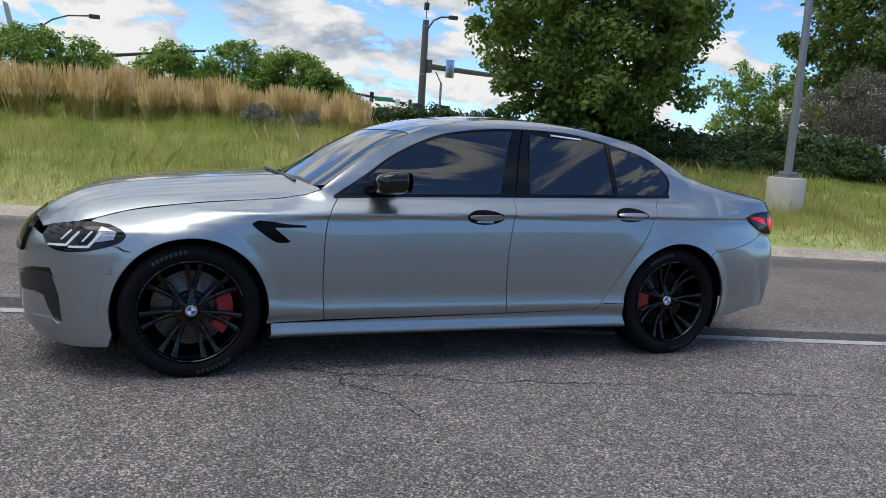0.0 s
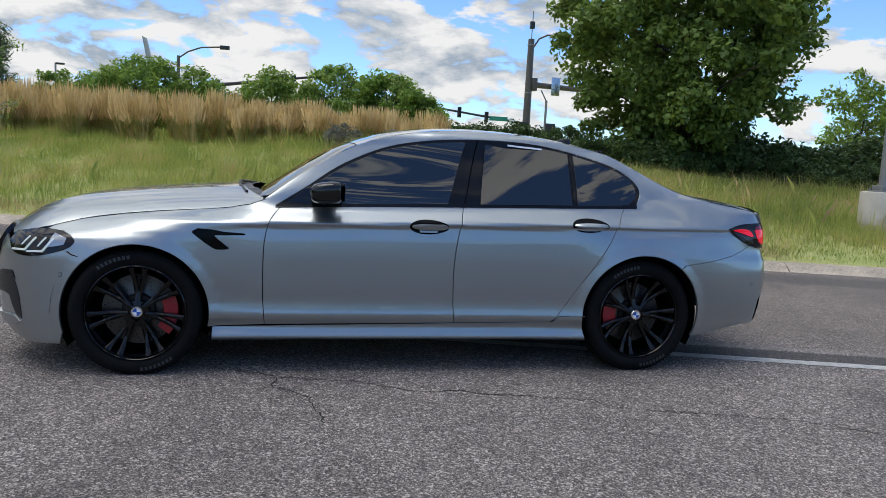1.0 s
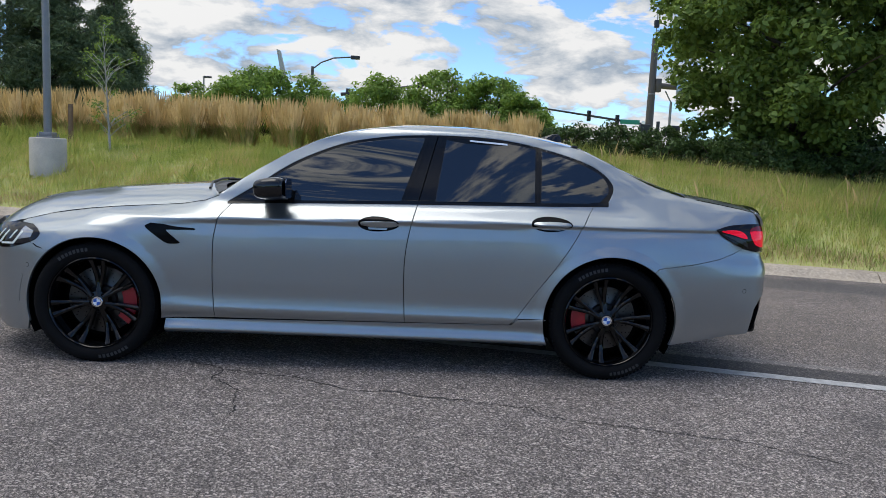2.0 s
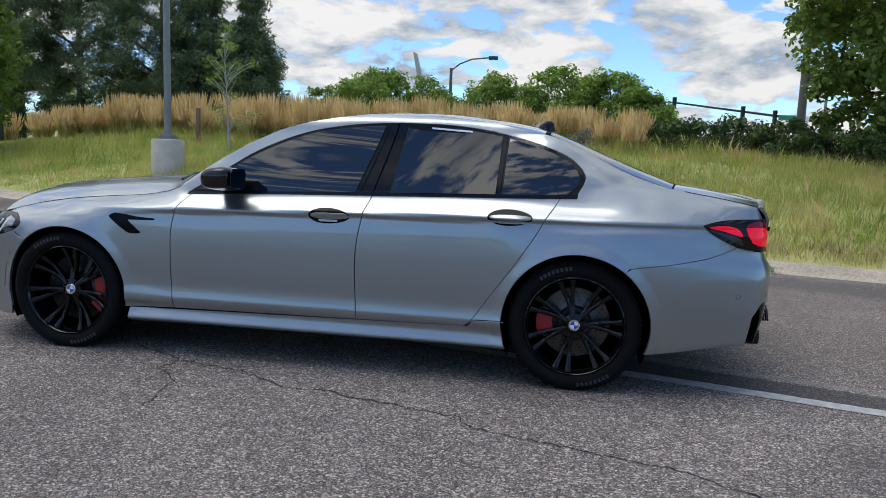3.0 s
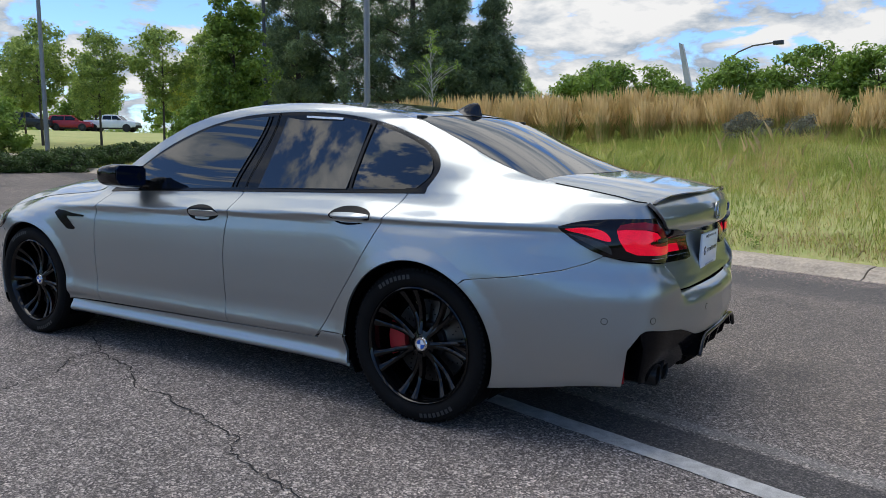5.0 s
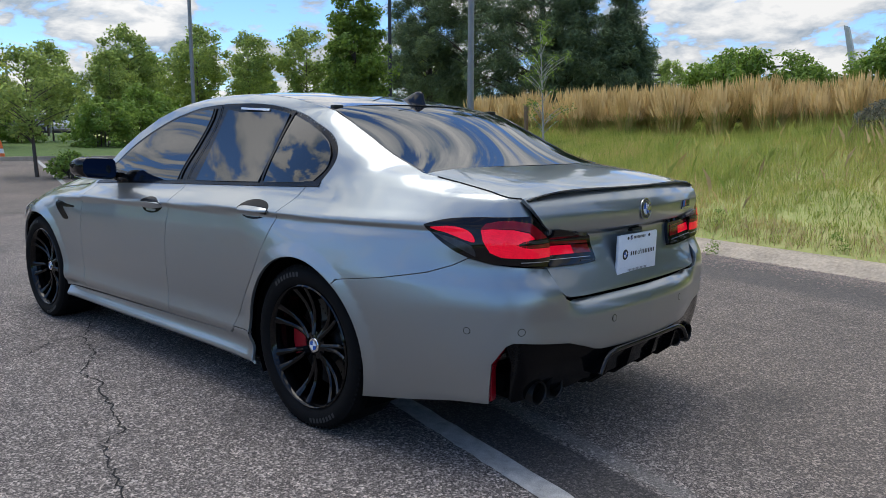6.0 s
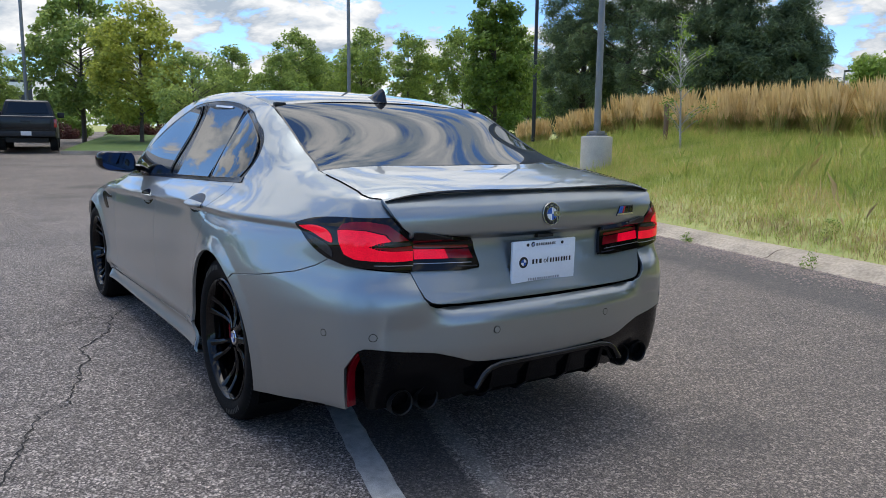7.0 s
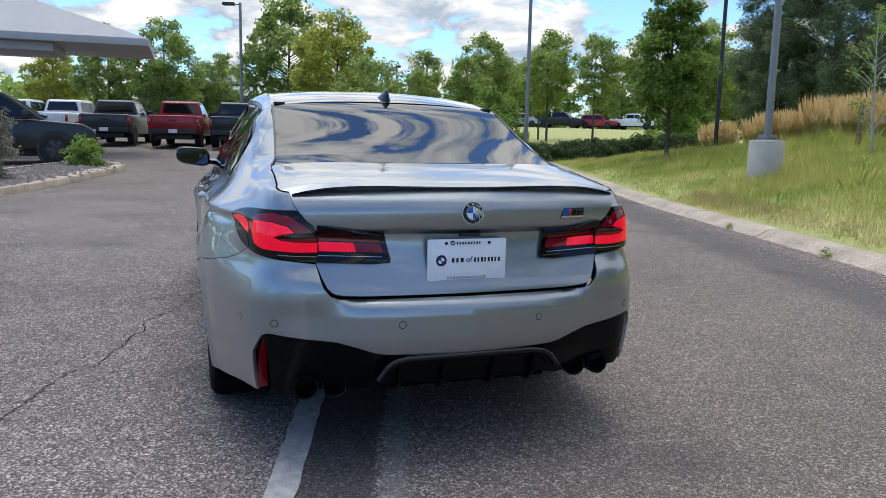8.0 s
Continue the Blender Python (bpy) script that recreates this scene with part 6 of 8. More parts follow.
SHAPES = {
    "round": ([0, 0.12, 0.3, 0.55, 0.8, 0.93, 1.0], [0.45, 0.8, 1.0, 0.97, 0.7, 0.42, 0.08]),
    "oval": ([0, 0.15, 0.4, 0.7, 0.9, 1.0], [0.5, 0.88, 1.0, 0.72, 0.36, 0.06]),
    "cone": ([0, 0.1, 0.3, 0.6, 0.85, 1.0], [0.7, 1.0, 0.86, 0.55, 0.25, 0.03]),
    "shrub": ([0, 0.2, 0.5, 0.8, 1.0], [0.8, 1.0, 0.95, 0.65, 0.15]),
    "open": ([0, 0.2, 0.5, 0.8, 1.0], [0.35, 0.8, 1.0, 0.7, 0.2]),
}


def tree(name, label, category, height, bare, radius, shape, leaf, clusters, per, mat, bark, seed, cluster_r=0.55, trunk_r=0.12, aspect=0.62, lean=0.0, flat=0.75, stems=1, group=""):
    """A tapered trunk with limbs, and a crown of single leaves in loose clusters."""
    rng = np.random.default_rng(seed)
    prof = pchip(*SHAPES[shape])
    root = new(name)
    tagged(root, label, category, group)
    crown_h = height - bare
    h = rng.random(clusters * 3)
    keep = rng.random(clusters * 3) < np.clip(prof(h), 0.1, 1) ** 1.3
    h = h[keep][:clusters]
    ang = rng.random(len(h)) * 2 * math.pi
    lump = 1 + 0.16 * np.sin(ang * 3 + h * 5 + seed) + 0.10 * np.sin(ang * 5 - h * 9)
    rad = prof(h) * radius * np.sqrt(rng.uniform(0.10, 1.0, len(h))) * lump
    cen = np.stack([rad * np.cos(ang), rad * np.sin(ang), bare + h * crown_h], -1)
    cen[:, 0] += lean * cen[:, 2]
    cr = cluster_r * rng.uniform(0.55, 1.25, len(h))
    # wood
    bm = bmesh.new()
    vv, ff = [], []

    def limb(p0, p1, r0, r1, bend, n=5, k=6):
        d = Vector(p1) - Vector(p0)
        side = d.orthogonal().normalized()
        base = len(vv)
        for i in range(n + 1):
            t = i / n
            c = Vector(p0) + d * t + Vector((0, 0, 1)) * bend * math.sin(math.pi * t) * d.length
            dd = d.normalized()
            s1 = dd.orthogonal().normalized()
            s2 = dd.cross(s1)
            r = r0 + (r1 - r0) * t
            for q in range(k):
                a = 2 * math.pi * q / k
                vv.append(c + (s1 * math.cos(a) + s2 * math.sin(a)) * r)
        for i in range(n):
            for q in range(k):
                l = (q + 1) % k
                ff.append([base + i * k + q, base + i * k + l, base + (i + 1) * k + l, base + (i + 1) * k + q])
    tops = []
    for s in range(stems):
        ox, oy = (0, 0) if stems == 1 else (rng.normal(0, 0.12), rng.normal(0, 0.12))
        tx, ty = lean * height * 0.9 + rng.normal(0, 0.1 + 0.25 * (stems > 1) * radius), rng.normal(0, 0.1 + 0.25 * (stems > 1) * radius)
        tops.append((ox, oy, tx, ty))
        limb((ox, oy, -0.15), (ox + (tx - ox) * 0.45, oy + (ty - oy) * 0.45, height * 0.45), trunk_r * 1.15, trunk_r * 0.66, 0.0, 6, 9)
        limb((ox + (tx - ox) * 0.45, oy + (ty - oy) * 0.45, height * 0.45), (tx, ty, height * 0.93), trunk_r * 0.66, trunk_r * 0.10, 0.0, 6, 7)
    for i in rng.choice(len(cen), size=min(len(cen), 46), replace=False):
        ox, oy, tx, ty = tops[int(rng.integers(len(tops)))]
        zt = max(bare * 0.75, cen[i, 2] - 0.35 * np.hypot(*cen[i, :2]) - 0.2)
        t = min(zt / (height * 0.93), 0.95)
        p0 = (ox + (tx - ox) * t, oy + (ty - oy) * t, zt)
        limb(p0, cen[i], trunk_r * (0.34 - 0.22 * t), 0.008, 0.05, 4, 5)
    bm.free()
    wood = raw("trunk", vv, ff, bark, root)
    v, f = leaf_cloud(rng, cen, cr, per, leaf, aspect, flat=flat)
    crown = mesh_arrays("crown", v, f, mat, root)
    return root


def place(ob, x, y, turn=0.0, size=1.0, dz=0.0):
    ob.matrix_basis = Matrix.Translation((x, y, float(gz(x, y)) - 0.03 + dz)) @ Euler((0, 0, radians(turn))).to_matrix().to_4x4() @ Matrix.Diagonal((size, size, size, 1))
    return ob


def replant(ob, x, y, turn=0.0, size=1.0, dz=0.0):
    c = copy_thing(ob, Matrix.Identity(4))
    return place(c, x, y, turn, size, dz)


BARK = material("grey bark", (0.10, 0.08, 0.065), rough=0.9, vary=0.35, scale=12, bump=0.6, bump_scale=40)
BARK_PALE = material("pale birch bark", (0.42, 0.40, 0.37), rough=0.8, vary=0.35, scale=14, bump=0.3, bump_scale=40)
LINDEN = leaf_material("linden leaf", (0.055, 0.11, 0.021), (0.29, 0.39, 0.085), 0.4)
ASH = leaf_material("ash leaf", (0.045, 0.088, 0.02), (0.19, 0.27, 0.06), 0.35)
MAPLE = leaf_material("maple leaf", (0.065, 0.13, 0.022), (0.25, 0.36, 0.06), 0.45)
SUMAC = leaf_material("shrub leaf", (0.10, 0.19, 0.036), (0.33, 0.46, 0.09), 0.48)
PINE = leaf_material("pine needle", (0.065, 0.105, 0.054), (0.24, 0.32, 0.155), 0.4)
YELLOWING = leaf_material("yellowing leaf", (0.20, 0.26, 0.045), (0.60, 0.61, 0.12), 0.58)
FARLEAF = leaf_material("far leaf", (0.13, 0.22, 0.06), (0.46, 0.55, 0.15), 0.58)
HEDGE = leaf_material("hedge leaf", (0.028, 0.055, 0.016), (0.10, 0.16, 0.04), 0.3)
BARBERRY = leaf_material("barberry leaf", (0.06, 0.018, 0.018), (0.16, 0.05, 0.04), 0.25)
SAGE = leaf_material("sage leaf", (0.14, 0.14, 0.10), (0.36, 0.36, 0.27), 0.2, 0.8)
WOODY = leaf_material("grey-brown woody leaf", (0.115, 0.100, 0.080), (0.30, 0.27, 0.215), 0.2, 0.85)
STRAW = leaf_material("reed plume", (0.62, 0.45, 0.20), (0.96, 0.79, 0.42), 0.5, 0.9)
REED_GREEN = leaf_material("reed stem", (0.42, 0.36, 0.13), (0.72, 0.60, 0.27), 0.5, 0.9)
GRASS = leaf_material("meadow grass", (0.24, 0.36, 0.075), (0.55, 0.59, 0.165), 0.56, 0.9, (0.72, 0.58, 0.29), patch=1.9)
WOODY_STRAW = leaf_material("dry grass", (0.40, 0.31, 0.15), (0.66, 0.53, 0.28), 0.4, 0.9)
LAWN = leaf_material("mown lawn", (0.10, 0.19, 0.035), (0.20, 0.32, 0.065), 0.35, 0.7)

# broad linden on the bank
place(tree("linden_tree", "broad linden tree in full leaf on the grassy bank", "tree", 8.8, 0.5, 2.9, "round", 0.16, 390, 190, LINDEN, BARK, 11, 0.52, 0.17), 8.85, 12.1)
# small maple, its neighbours in the west
maple = place(tree("maple_tree", "young maple with dense bright green crown", "tree", 5.0, 0.9, 0.98, "oval", 0.12, 150, 110, MAPLE, BARK, 21, 0.32, 0.065), -13.6, 12.3)
# dark pines
for i, (x, y, hgt, rad, sd) in enumerate(((-13.2, 23.0, 9.2, 1.7, 31), (-15.0, 23.6, 13.0, 3.0, 32), (-18.4, 23.2, 12.5, 3.0, 33), (-21.4, 23.5, 10.5, 2.3, 34), (-11.6, 24.5, 6.4, 1.4, 35))):
    place(tree("pine_tree", "tall dark green pine", "tree", hgt, 0.5, rad, "cone" if i in (0, 4) else "oval", 0.20, 340, 135, PINE, BARK, sd, 0.46, 0.16, 0.20, group="pines beyond the bank"), x, y)
# big shrubs behind the reeds
for x, y, hgt, rad, sd in ((-4.9, 19.2, 2.45, 1.5, 41), (-3.4, 19.8, 2.2, 1.2, 46), (-1.0, 19.6, 2.35, 1.5, 42), (0.9, 19.8, 2.65, 1.4, 43), (2.5, 19.2, 2.5, 1.3, 44), (3.6, 19.0, 1.7, 0.9, 47), (-7.6, 26.0, 2.5, 1.5, 45), (-9.4, 27.0, 2.6, 1.2, 48)):
    place(tree("tall_shrub", "loose bright green shrub rising behind the reeds", "shrub", hgt, 0.1, rad, "shrub", 0.14, 140, 75, SUMAC, BARK, sd, 0.33, 0.035, 0.5, stems=4, group="shrubs behind the reeds"), x, y)
# trees to the east
place(tree("ash_tree", "large dark green tree behind the lamp post", "tree", 9.8, 1.2, 4.2, "round", 0.18, 440, 150, ASH, BARK, 51, 0.62, 0.18), 22.7, 13.8)
place(tree("ash_tree", "large dark green tree in the distance", "tree", 9.0, 1.0, 4.0, "round", 0.18, 220, 100, ASH, BARK, 52, 0.7, 0.18), 28.0, 12.0)
for x, y, sd in ((17.4, 15.9, 53), (18.8, 15.6, 54)):
    place(tree("small_tree", "small airy light green tree", "tree", 3.7, 0.5, 1.5, "open", 0.13, 70, 70, SUMAC, BARK, sd, 0.36, 0.04, stems=3, group="small trees in the east"), x, y)
place(tree("sage_bush", "large grey-green woody bush", "bush", 3.3, 0.1, 1.9, "shrub", 0.08, 210, 120, WOODY, BARK, 55, 0.35, 0.03, 0.4, stems=6), 17.6, 11.6)
place(tree("sage_bush", "large grey-green woody bush", "bush", 2.6, 0.1, 1.6, "shrub", 0.08, 150, 120, WOODY, BARK, 56, 0.35, 0.03, 0.4, stems=6), 20.5, 10.0)
# young birch with its stake
place(tree("birch_sapling", "thin sparse birch sapling with pale trunk", "tree", 3.0, 0.5, 0.62, "open", 0.06, 40, 26, SUMAC, BARK_PALE, 61, 0.20, 0.026, stems=1), -6.85, 12.5)
STAKE = material("weathered wooden stake", (0.20, 0.13, 0.08), rough=0.9, vary=0.3, scale=15)
sx_, sy_ = -8.3, 13.7
stake = box("wooden_stake", -0.045, 0.045, -0.045, 0.045, -0.2, 0.95, STAKE, None, 0.008)
stake.location = (sx_, sy_, float(gz(sx_, sy_)))
tagged(stake, "weathered wooden stake beside the birch sapling", "stake")
# sage tufts before the reeds
for x, y, sd, sz in ((0.65, 12.25, 71, 1.0), (1.65, 12.0, 72, 0.75)):
    place(tree("sage_tuft", "low grey sage bush in the meadow", "bush", 0.62 * sz, 0.0, 0.48 * sz, "shrub", 0.05, 60, 90, SAGE, BARK, sd, 0.13, 0.012, 0.4, stems=5, group="sage tufts"), x, y)

# evergreen hedge along the bank's top in the east, and one in the west
hedge_bits = [tree("hedge_shrub", "clipped dark green evergreen hedge shrub", "hedge", 0.72, 0.0, 0.85, "shrub", 0.095, 72, 66, HEDGE, BARK, 80 + i, 0.22, 0.02, 0.5, stems=4, group="evergreen hedge") for i in range(3)]
spots = [to_xy(u, 12.9 + 0.3 * math.sin(u * 1.3)) for u in np.arange(0.1, 15.0, 1.05)] + [(-19.6 - 0.25 * (y - 9.5) * 0.2 + 0.25 * math.sin(y * 2), y) for y in np.arange(8.6, 18.5, 1.0)] + [(-20.9, y) for y in np.arange(9.2, 18.5, 1.2)]
for i, (x, y) in enumerate(spots):
    if i < 3:
        place(hedge_bits[i], x, y, 70 * i)
    else:
        replant(hedge_bits[i % 3], x, y, 57 * i, 0.80 + 0.05 * ((i * 7) % 5))

for i, u in enumerate(np.arange(4.6, 13.5, 1.15)):
    x, y = to_xy(u, 14.6 + 0.4 * math.sin(u * 2.1))
    replant(hedge_bits[i % 3], x, y, 41 * i, 1.35 + 0.15 * ((i * 3) % 4))

# feather reeds: standing clumps of straw plumes
def reed_clump(seed):
    rng = np.random.default_rng(seed)
    root = new("reed_clump")
    tagged(root, "clump of straw-coloured feather reed grass", "ornamental grass", "feather reeds along the bank")
    n = 300
    a, r = rng.random(n) * 6.283, 0.20 * np.sqrt(rng.random(n))
    base = np.stack([r * np.cos(a), r * np.sin(a), np.zeros(n)], -1)
    fan = r / 0.20 * 0.26 + rng.normal(0, 0.05, n)
    hgt = rng.uniform(0.58, 1.18, n) * (1 - 0.22 * np.clip(fan, 0, 1))
    spread = np.stack([np.cos(a), np.sin(a), 0 * a], -1) * fan[:, None]
    tip = base + spread + np.stack([0 * a, 0 * a, hgt], -1)
    side = np.stack([-np.sin(a * 3), np.cos(a * 3), 0 * a], -1)
    out = np.stack([np.cos(a), np.sin(a), 0 * a + 1.3], -1)
    w = 0.0045
    mid = base + (tip - base) * 0.72
    sv = np.stack([base - side * w, base + side * w, mid + side * w * 0.6, mid - side * w * 0.6], 1).reshape(-1, 3)
    mesh_arrays("stem", sv, np.arange(4 * n).reshape(-1, 4), REED_GREEN, root, normals=np.repeat(out, 4, axis=0))
    # plumes: two crossed slim lozenges each
    vs = []
    for k in range(2):
        sd = side if k == 0 else np.cross(side, tip - base)
        sd = sd / (np.linalg.norm(sd, axis=1)[:, None] + 1e-9)
        q1, q2 = base + (tip - base) * 0.64, base + (tip - base) * 0.80
        pw = rng.uniform(0.010, 0.021, n)[:, None]
        vs.append(np.stack([q1, q2 + sd * pw, tip, q2 - sd * pw], 1).reshape(-1, 3))
    pv = np.concatenate(vs)
    mesh_arrays("plume", pv, np.arange(len(pv)).reshape(-1, 4), STRAW, root, "straw-coloured plumes", normals=np.repeat(np.concatenate([out, out]), 4, axis=0))
    # thin arching green blades at the foot
    m = 150
    a = rng.random(m) * 6.283
    far = rng.uniform(0.3, 0.55, m)
    b0 = np.stack([0.12 * np.cos(a), 0.12 * np.sin(a), 0 * a], -1)
    b1 = np.stack([0.6 * far * np.cos(a), 0.6 * far * np.sin(a), rng.uniform(0.25, 0.55, m)], -1)
    b2 = np.stack([far * np.cos(a), far * np.sin(a), rng.uniform(0.15, 0.5, m)], -1)
    sd = np.stack([-np.sin(a), np.cos(a), 0 * a], -1) * 0.005
    up = np.stack([0.5 * np.cos(a), 0.5 * np.sin(a), 0 * a + 1.0], -1)
    bv = np.concatenate([np.stack([b0 - sd, b0 + sd, b1 + sd, b1 - sd], 1).reshape(-1, 3), np.stack([b1 - sd, b1 + sd, b2 + sd * 0.3, b2 - sd * 0.3], 1).reshape(-1, 3)])
    mesh_arrays("blade", bv, np.arange(len(bv)).reshape(-1, 4), GRASS, root, normals=np.repeat(np.concatenate([up, up]), 4, axis=0))
    return root


reeds = [reed_clump(100 + i) for i in range(5)]
rng = random.Random(4)
row = []
for u in np.arange(-17.5, -0.6, 0.58):
    row.append((u + rng.uniform(-0.12, 0.12), 12.3 + rng.uniform(-0.35, 0.3) - 0.02 * (u + 8)))
    if rng.random() < 0.55:
        row.append((u + rng.uniform(-0.25, 0.25), 13.2 + rng.uniform(-0.4, 0.4)))
for u in np.arange(-22.0, -17.0, 0.6):
    row.append((u, 11.6 + rng.uniform(-0.4, 0.4)))
for i, (u, v) in enumerate(row):
    x, y = to_xy(u, v)
    size = rng.uniform(0.90, 1.26) * (0.8 if u < -17 else 1.0) * min(1.0, max(0.72, 1.0 - 0.055 * (u + 6.5)))
    if i < 5:
        place(reeds[i], x, y, rng.uniform(0, 360), size)
    else:
        replant(reeds[i % 5], x, y, rng.uniform(0, 360), size)


# meadow: single blades over the bank
def blades(name, label, mat, n, area, hlo, hhi, width, seed, clump=0.12, category="grass"):
    """Bent grass blades over a stretch (u0, u1, v0, v1); area may thin them out."""
    rng = np.random.default_rng(seed)
    u0, u1, v0, v1 = area
    k = 7
    c = n // k
    cu, cv = rng.uniform(u0, u1, c), rng.uniform(v0, v1, c)
    u = np.repeat(cu, k) + rng.normal(0, clump, c * k)
    v = np.repeat(cv, k) + rng.normal(0, clump, c * k)
    ok = (v > v0 - 0.12)
    u, v = u[ok], v[ok]
    x, y = to_xy(u, v)
    lumps = np.sin(u * 1.7 + v * 0.9) * np.sin(v * 2.3 - u * 0.6) * 0.025 + np.sin(u * 0.63) * np.sin(v * 0.8 + 1) * 0.05
    z = gz(x, y) + lumps * np.clip((v - 5.6), 0, 1) - 0.02
    m = len(u)
    tall = 1 + 0.35 * np.sin(u * 0.9 + 1.3 * np.sin(v * 0.7)) * np.sin(v * 1.1 + u * 0.3)
    h = rng.uniform(hlo, hhi, m) * tall * np.clip(0.45 + (v - v0) * 0.6, 0.45, 1)
    a = rng.random(m) * 6.283
    lean = rng.uniform(0.05, 0.65, m) * h
    base = np.stack([x, y, z], -1)
    mid = base + np.stack([np.cos(a) * lean * 0.3, np.sin(a) * lean * 0.3, h * 0.6], -1)
    tip = base + np.stack([np.cos(a) * lean, np.sin(a) * lean, h], -1)
    b = a + rng.uniform(-1.4, 1.4, m) + 1.57
    sd = np.stack([np.cos(b), np.sin(b), 0 * b], -1) * (width * rng.uniform(0.6, 1.3, m))[:, None]
    vq = np.stack([base - sd, base + sd, mid + sd * 0.8, tip, mid - sd * 0.8], 1).reshape(-1, 3)
    f = np.arange(5 * m).reshape(-1, 5)
    soft = np.stack([np.cos(a) * 0.45, np.sin(a) * 0.45, 0 * a + 1.0], -1)
    ob = mesh_arrays(name, vq, f, mat, normals=np.repeat(soft, 5, axis=0))
    return tagged(ob, label, category, kind="stuff")


blades("meadow_grass", "soft meadow grass, green with straw patches", GRASS, 255000, (-21, 12, 5.52, 12.6), 0.07, 0.16, 0.0030, 201, 0.06)
blades("meadow_grass", "soft meadow grass further along the bank", GRASS, 30000, (12, 26, 5.52, 14), 0.10, 0.26, 0.007, 202, 0.12)
blades("meadow_grass", "soft meadow grass on the bank's far side", GRASS, 24000, (-21, 14, 12.6, 16), 0.15, 0.34, 0.008, 203, 0.14)
blades("meadow_grass", "soft meadow grass at the western end", GRASS, 16000, (-34, -21, 5.5, 12), 0.10, 0.24, 0.008, 204, 0.12)
blades("tall_grass", "tall soft green grass at the feet of the reeds", GRASS, 16000, (-18, 1, 11.3, 12.7), 0.16, 0.38, 0.0026, 207, 0.12)
blades("tall_grass", "taller green tufts scattered over the meadow", GRASS, 26000, (-16, 10, 6.6, 11.6), 0.22, 0.40, 0.0022, 208, 0.07)
blades("seed_stalk", "thin dry seed stalks above the meadow", WOODY_STRAW, 7000, (-3, 9, 6.3, 11.8), 0.26, 0.44, 0.0010, 209, 0.16)
blades("dry_grass", "dry brown grass along the kerb", WOODY_STRAW, 9000, (-9, 5, 5.55, 6.1), 0.10, 0.22, 0.0022, 210, 0.12)
blades("lawn_grass", "short mown lawn", LAWN, 36000, (-45, -25.7, -5.2, 3.2), 0.05, 0.10, 0.012, 206, 0.2)

# trees of the western car park
west = [tree("parking_tree", "leafy car park tree turning yellow-green", "tree", 8.2, 1.6, 2.5, "oval", 0.22, 170, 80, YELLOWING if i % 2 else FARLEAF, BARK, 300 + i, 0.6, 0.11, group="car park trees") for i in range(3)]
spots = [(-36.8, 4.4, 0.98), (-31.6, 6.0, 0.82), (-50, -2.2, 0.98), (-52, -5.8, 0.9), (-58, -10.0, 0.8), (-54, 1.5, 0.75), (-46, 10.2, 0.62)]
for i, (x, y, s) in enumerate(spots):
    if i < 3:
        place(west[i], x, y, 40 * i, s)
    else:
        replant(west[i % 3], x, y, 77 * i, s)
for k in range(10):
    t = k / 9
    replant(west[k % 3], -100 + 62 * t + 3 * math.sin(k * 2.1), 34 + 50 * t + 3 * math.cos(k * 1.7), 47 * k, 0.95 + 0.25 * abs(math.sin(k * 1.3)))
mids = [tree("slender_tree", "slender airy green tree", "tree", 6.6, 2.3, 1.7, "open", 0.18, 95, 70, FARLEAF, BARK, 320 + i, 0.5, 0.07, group="trees beyond the hedge") for i in range(3)]
spots = [(-34, 13.6, 0.72), (-36, 15.6, 0.95), (-38, 17.5, 0.80), (-36, 19.6, 0.98), (-33, 21.0, 0.9), (-31, 23.4, 0.95), (-40, 21.0, 0.9), (-30, 26.0, 1.0), (-44, 14.2, 0.9), (-27, 24.5, 0.8), (-26, 28, 0.95), (-36, 11.6, 0.62), (-41, 11.0, 0.55)]
for i, (x, y, s) in enumerate(spots):
    if i < 3:
        place(mids[i], x, y, 50 * i, s)
    else:
        replant(mids[i % 3], x, y, 83 * i, s)
low = [tree("round_shrub", "rounded light green shrub", "shrub", 2.6, 0.1, 1.6, "shrub", 0.17, 90, 70, SUMAC, BARK, 340 + i, 0.4, 0.03, stems=4, group="shrubs beyond the hedge") for i in range(2)]
spots = [(-30, 11.5, 0.9), (-31.5, 14.2, 1.1), (-35, 9.6, 0.7), (-26.5, 22.5, 1.0), (-42, 7.5, 0.8), (-45, 4.8, 0.8)]
for i, (x, y, s) in enumerate(spots):
    if i < 2:
        place(low[i], x, y, 50 * i, s)
    else:
        replant(low[i % 2], x, y, 83 * i, s)
for k in range(10):
    t = k / 9
    replant(low[k % 2], -108 + 62 * t, 40 + 50 * t + 2 * math.sin(k * 1.9), 47 * k, 2.0 + 0.5 * abs(math.sin(k * 1.3)))
near_sapling = place(tree("sapling_tree", "young tree with a thin leaning trunk and spreading crown", "tree", 3.3, 1.1, 1.3, "open", 0.10, 80, 70, FARLEAF, BARK, 360, 0.30, 0.05, lean=-0.08), -17.2, 4.4)
barb = tree("barberry_shrub", "low dark red barberry shrub", "shrub", 0.9, 0.0, 0.9, "shrub", 0.10, 60, 70, BARBERRY, BARK, 370, 0.25, 0.02, stems=4, group="red barberry hedge")
for i, (x, y) in enumerate([(-40.5, 7.0), (-40.5, 8.3), (-40.8, 9.5), (-41, 10.8), (-41, 12), (-43, 3.0), (-43, 4.2)]):
    if i == 0:
        place(barb, x, y)
    else:
        replant(barb, x, y, 61 * i, 1.0)

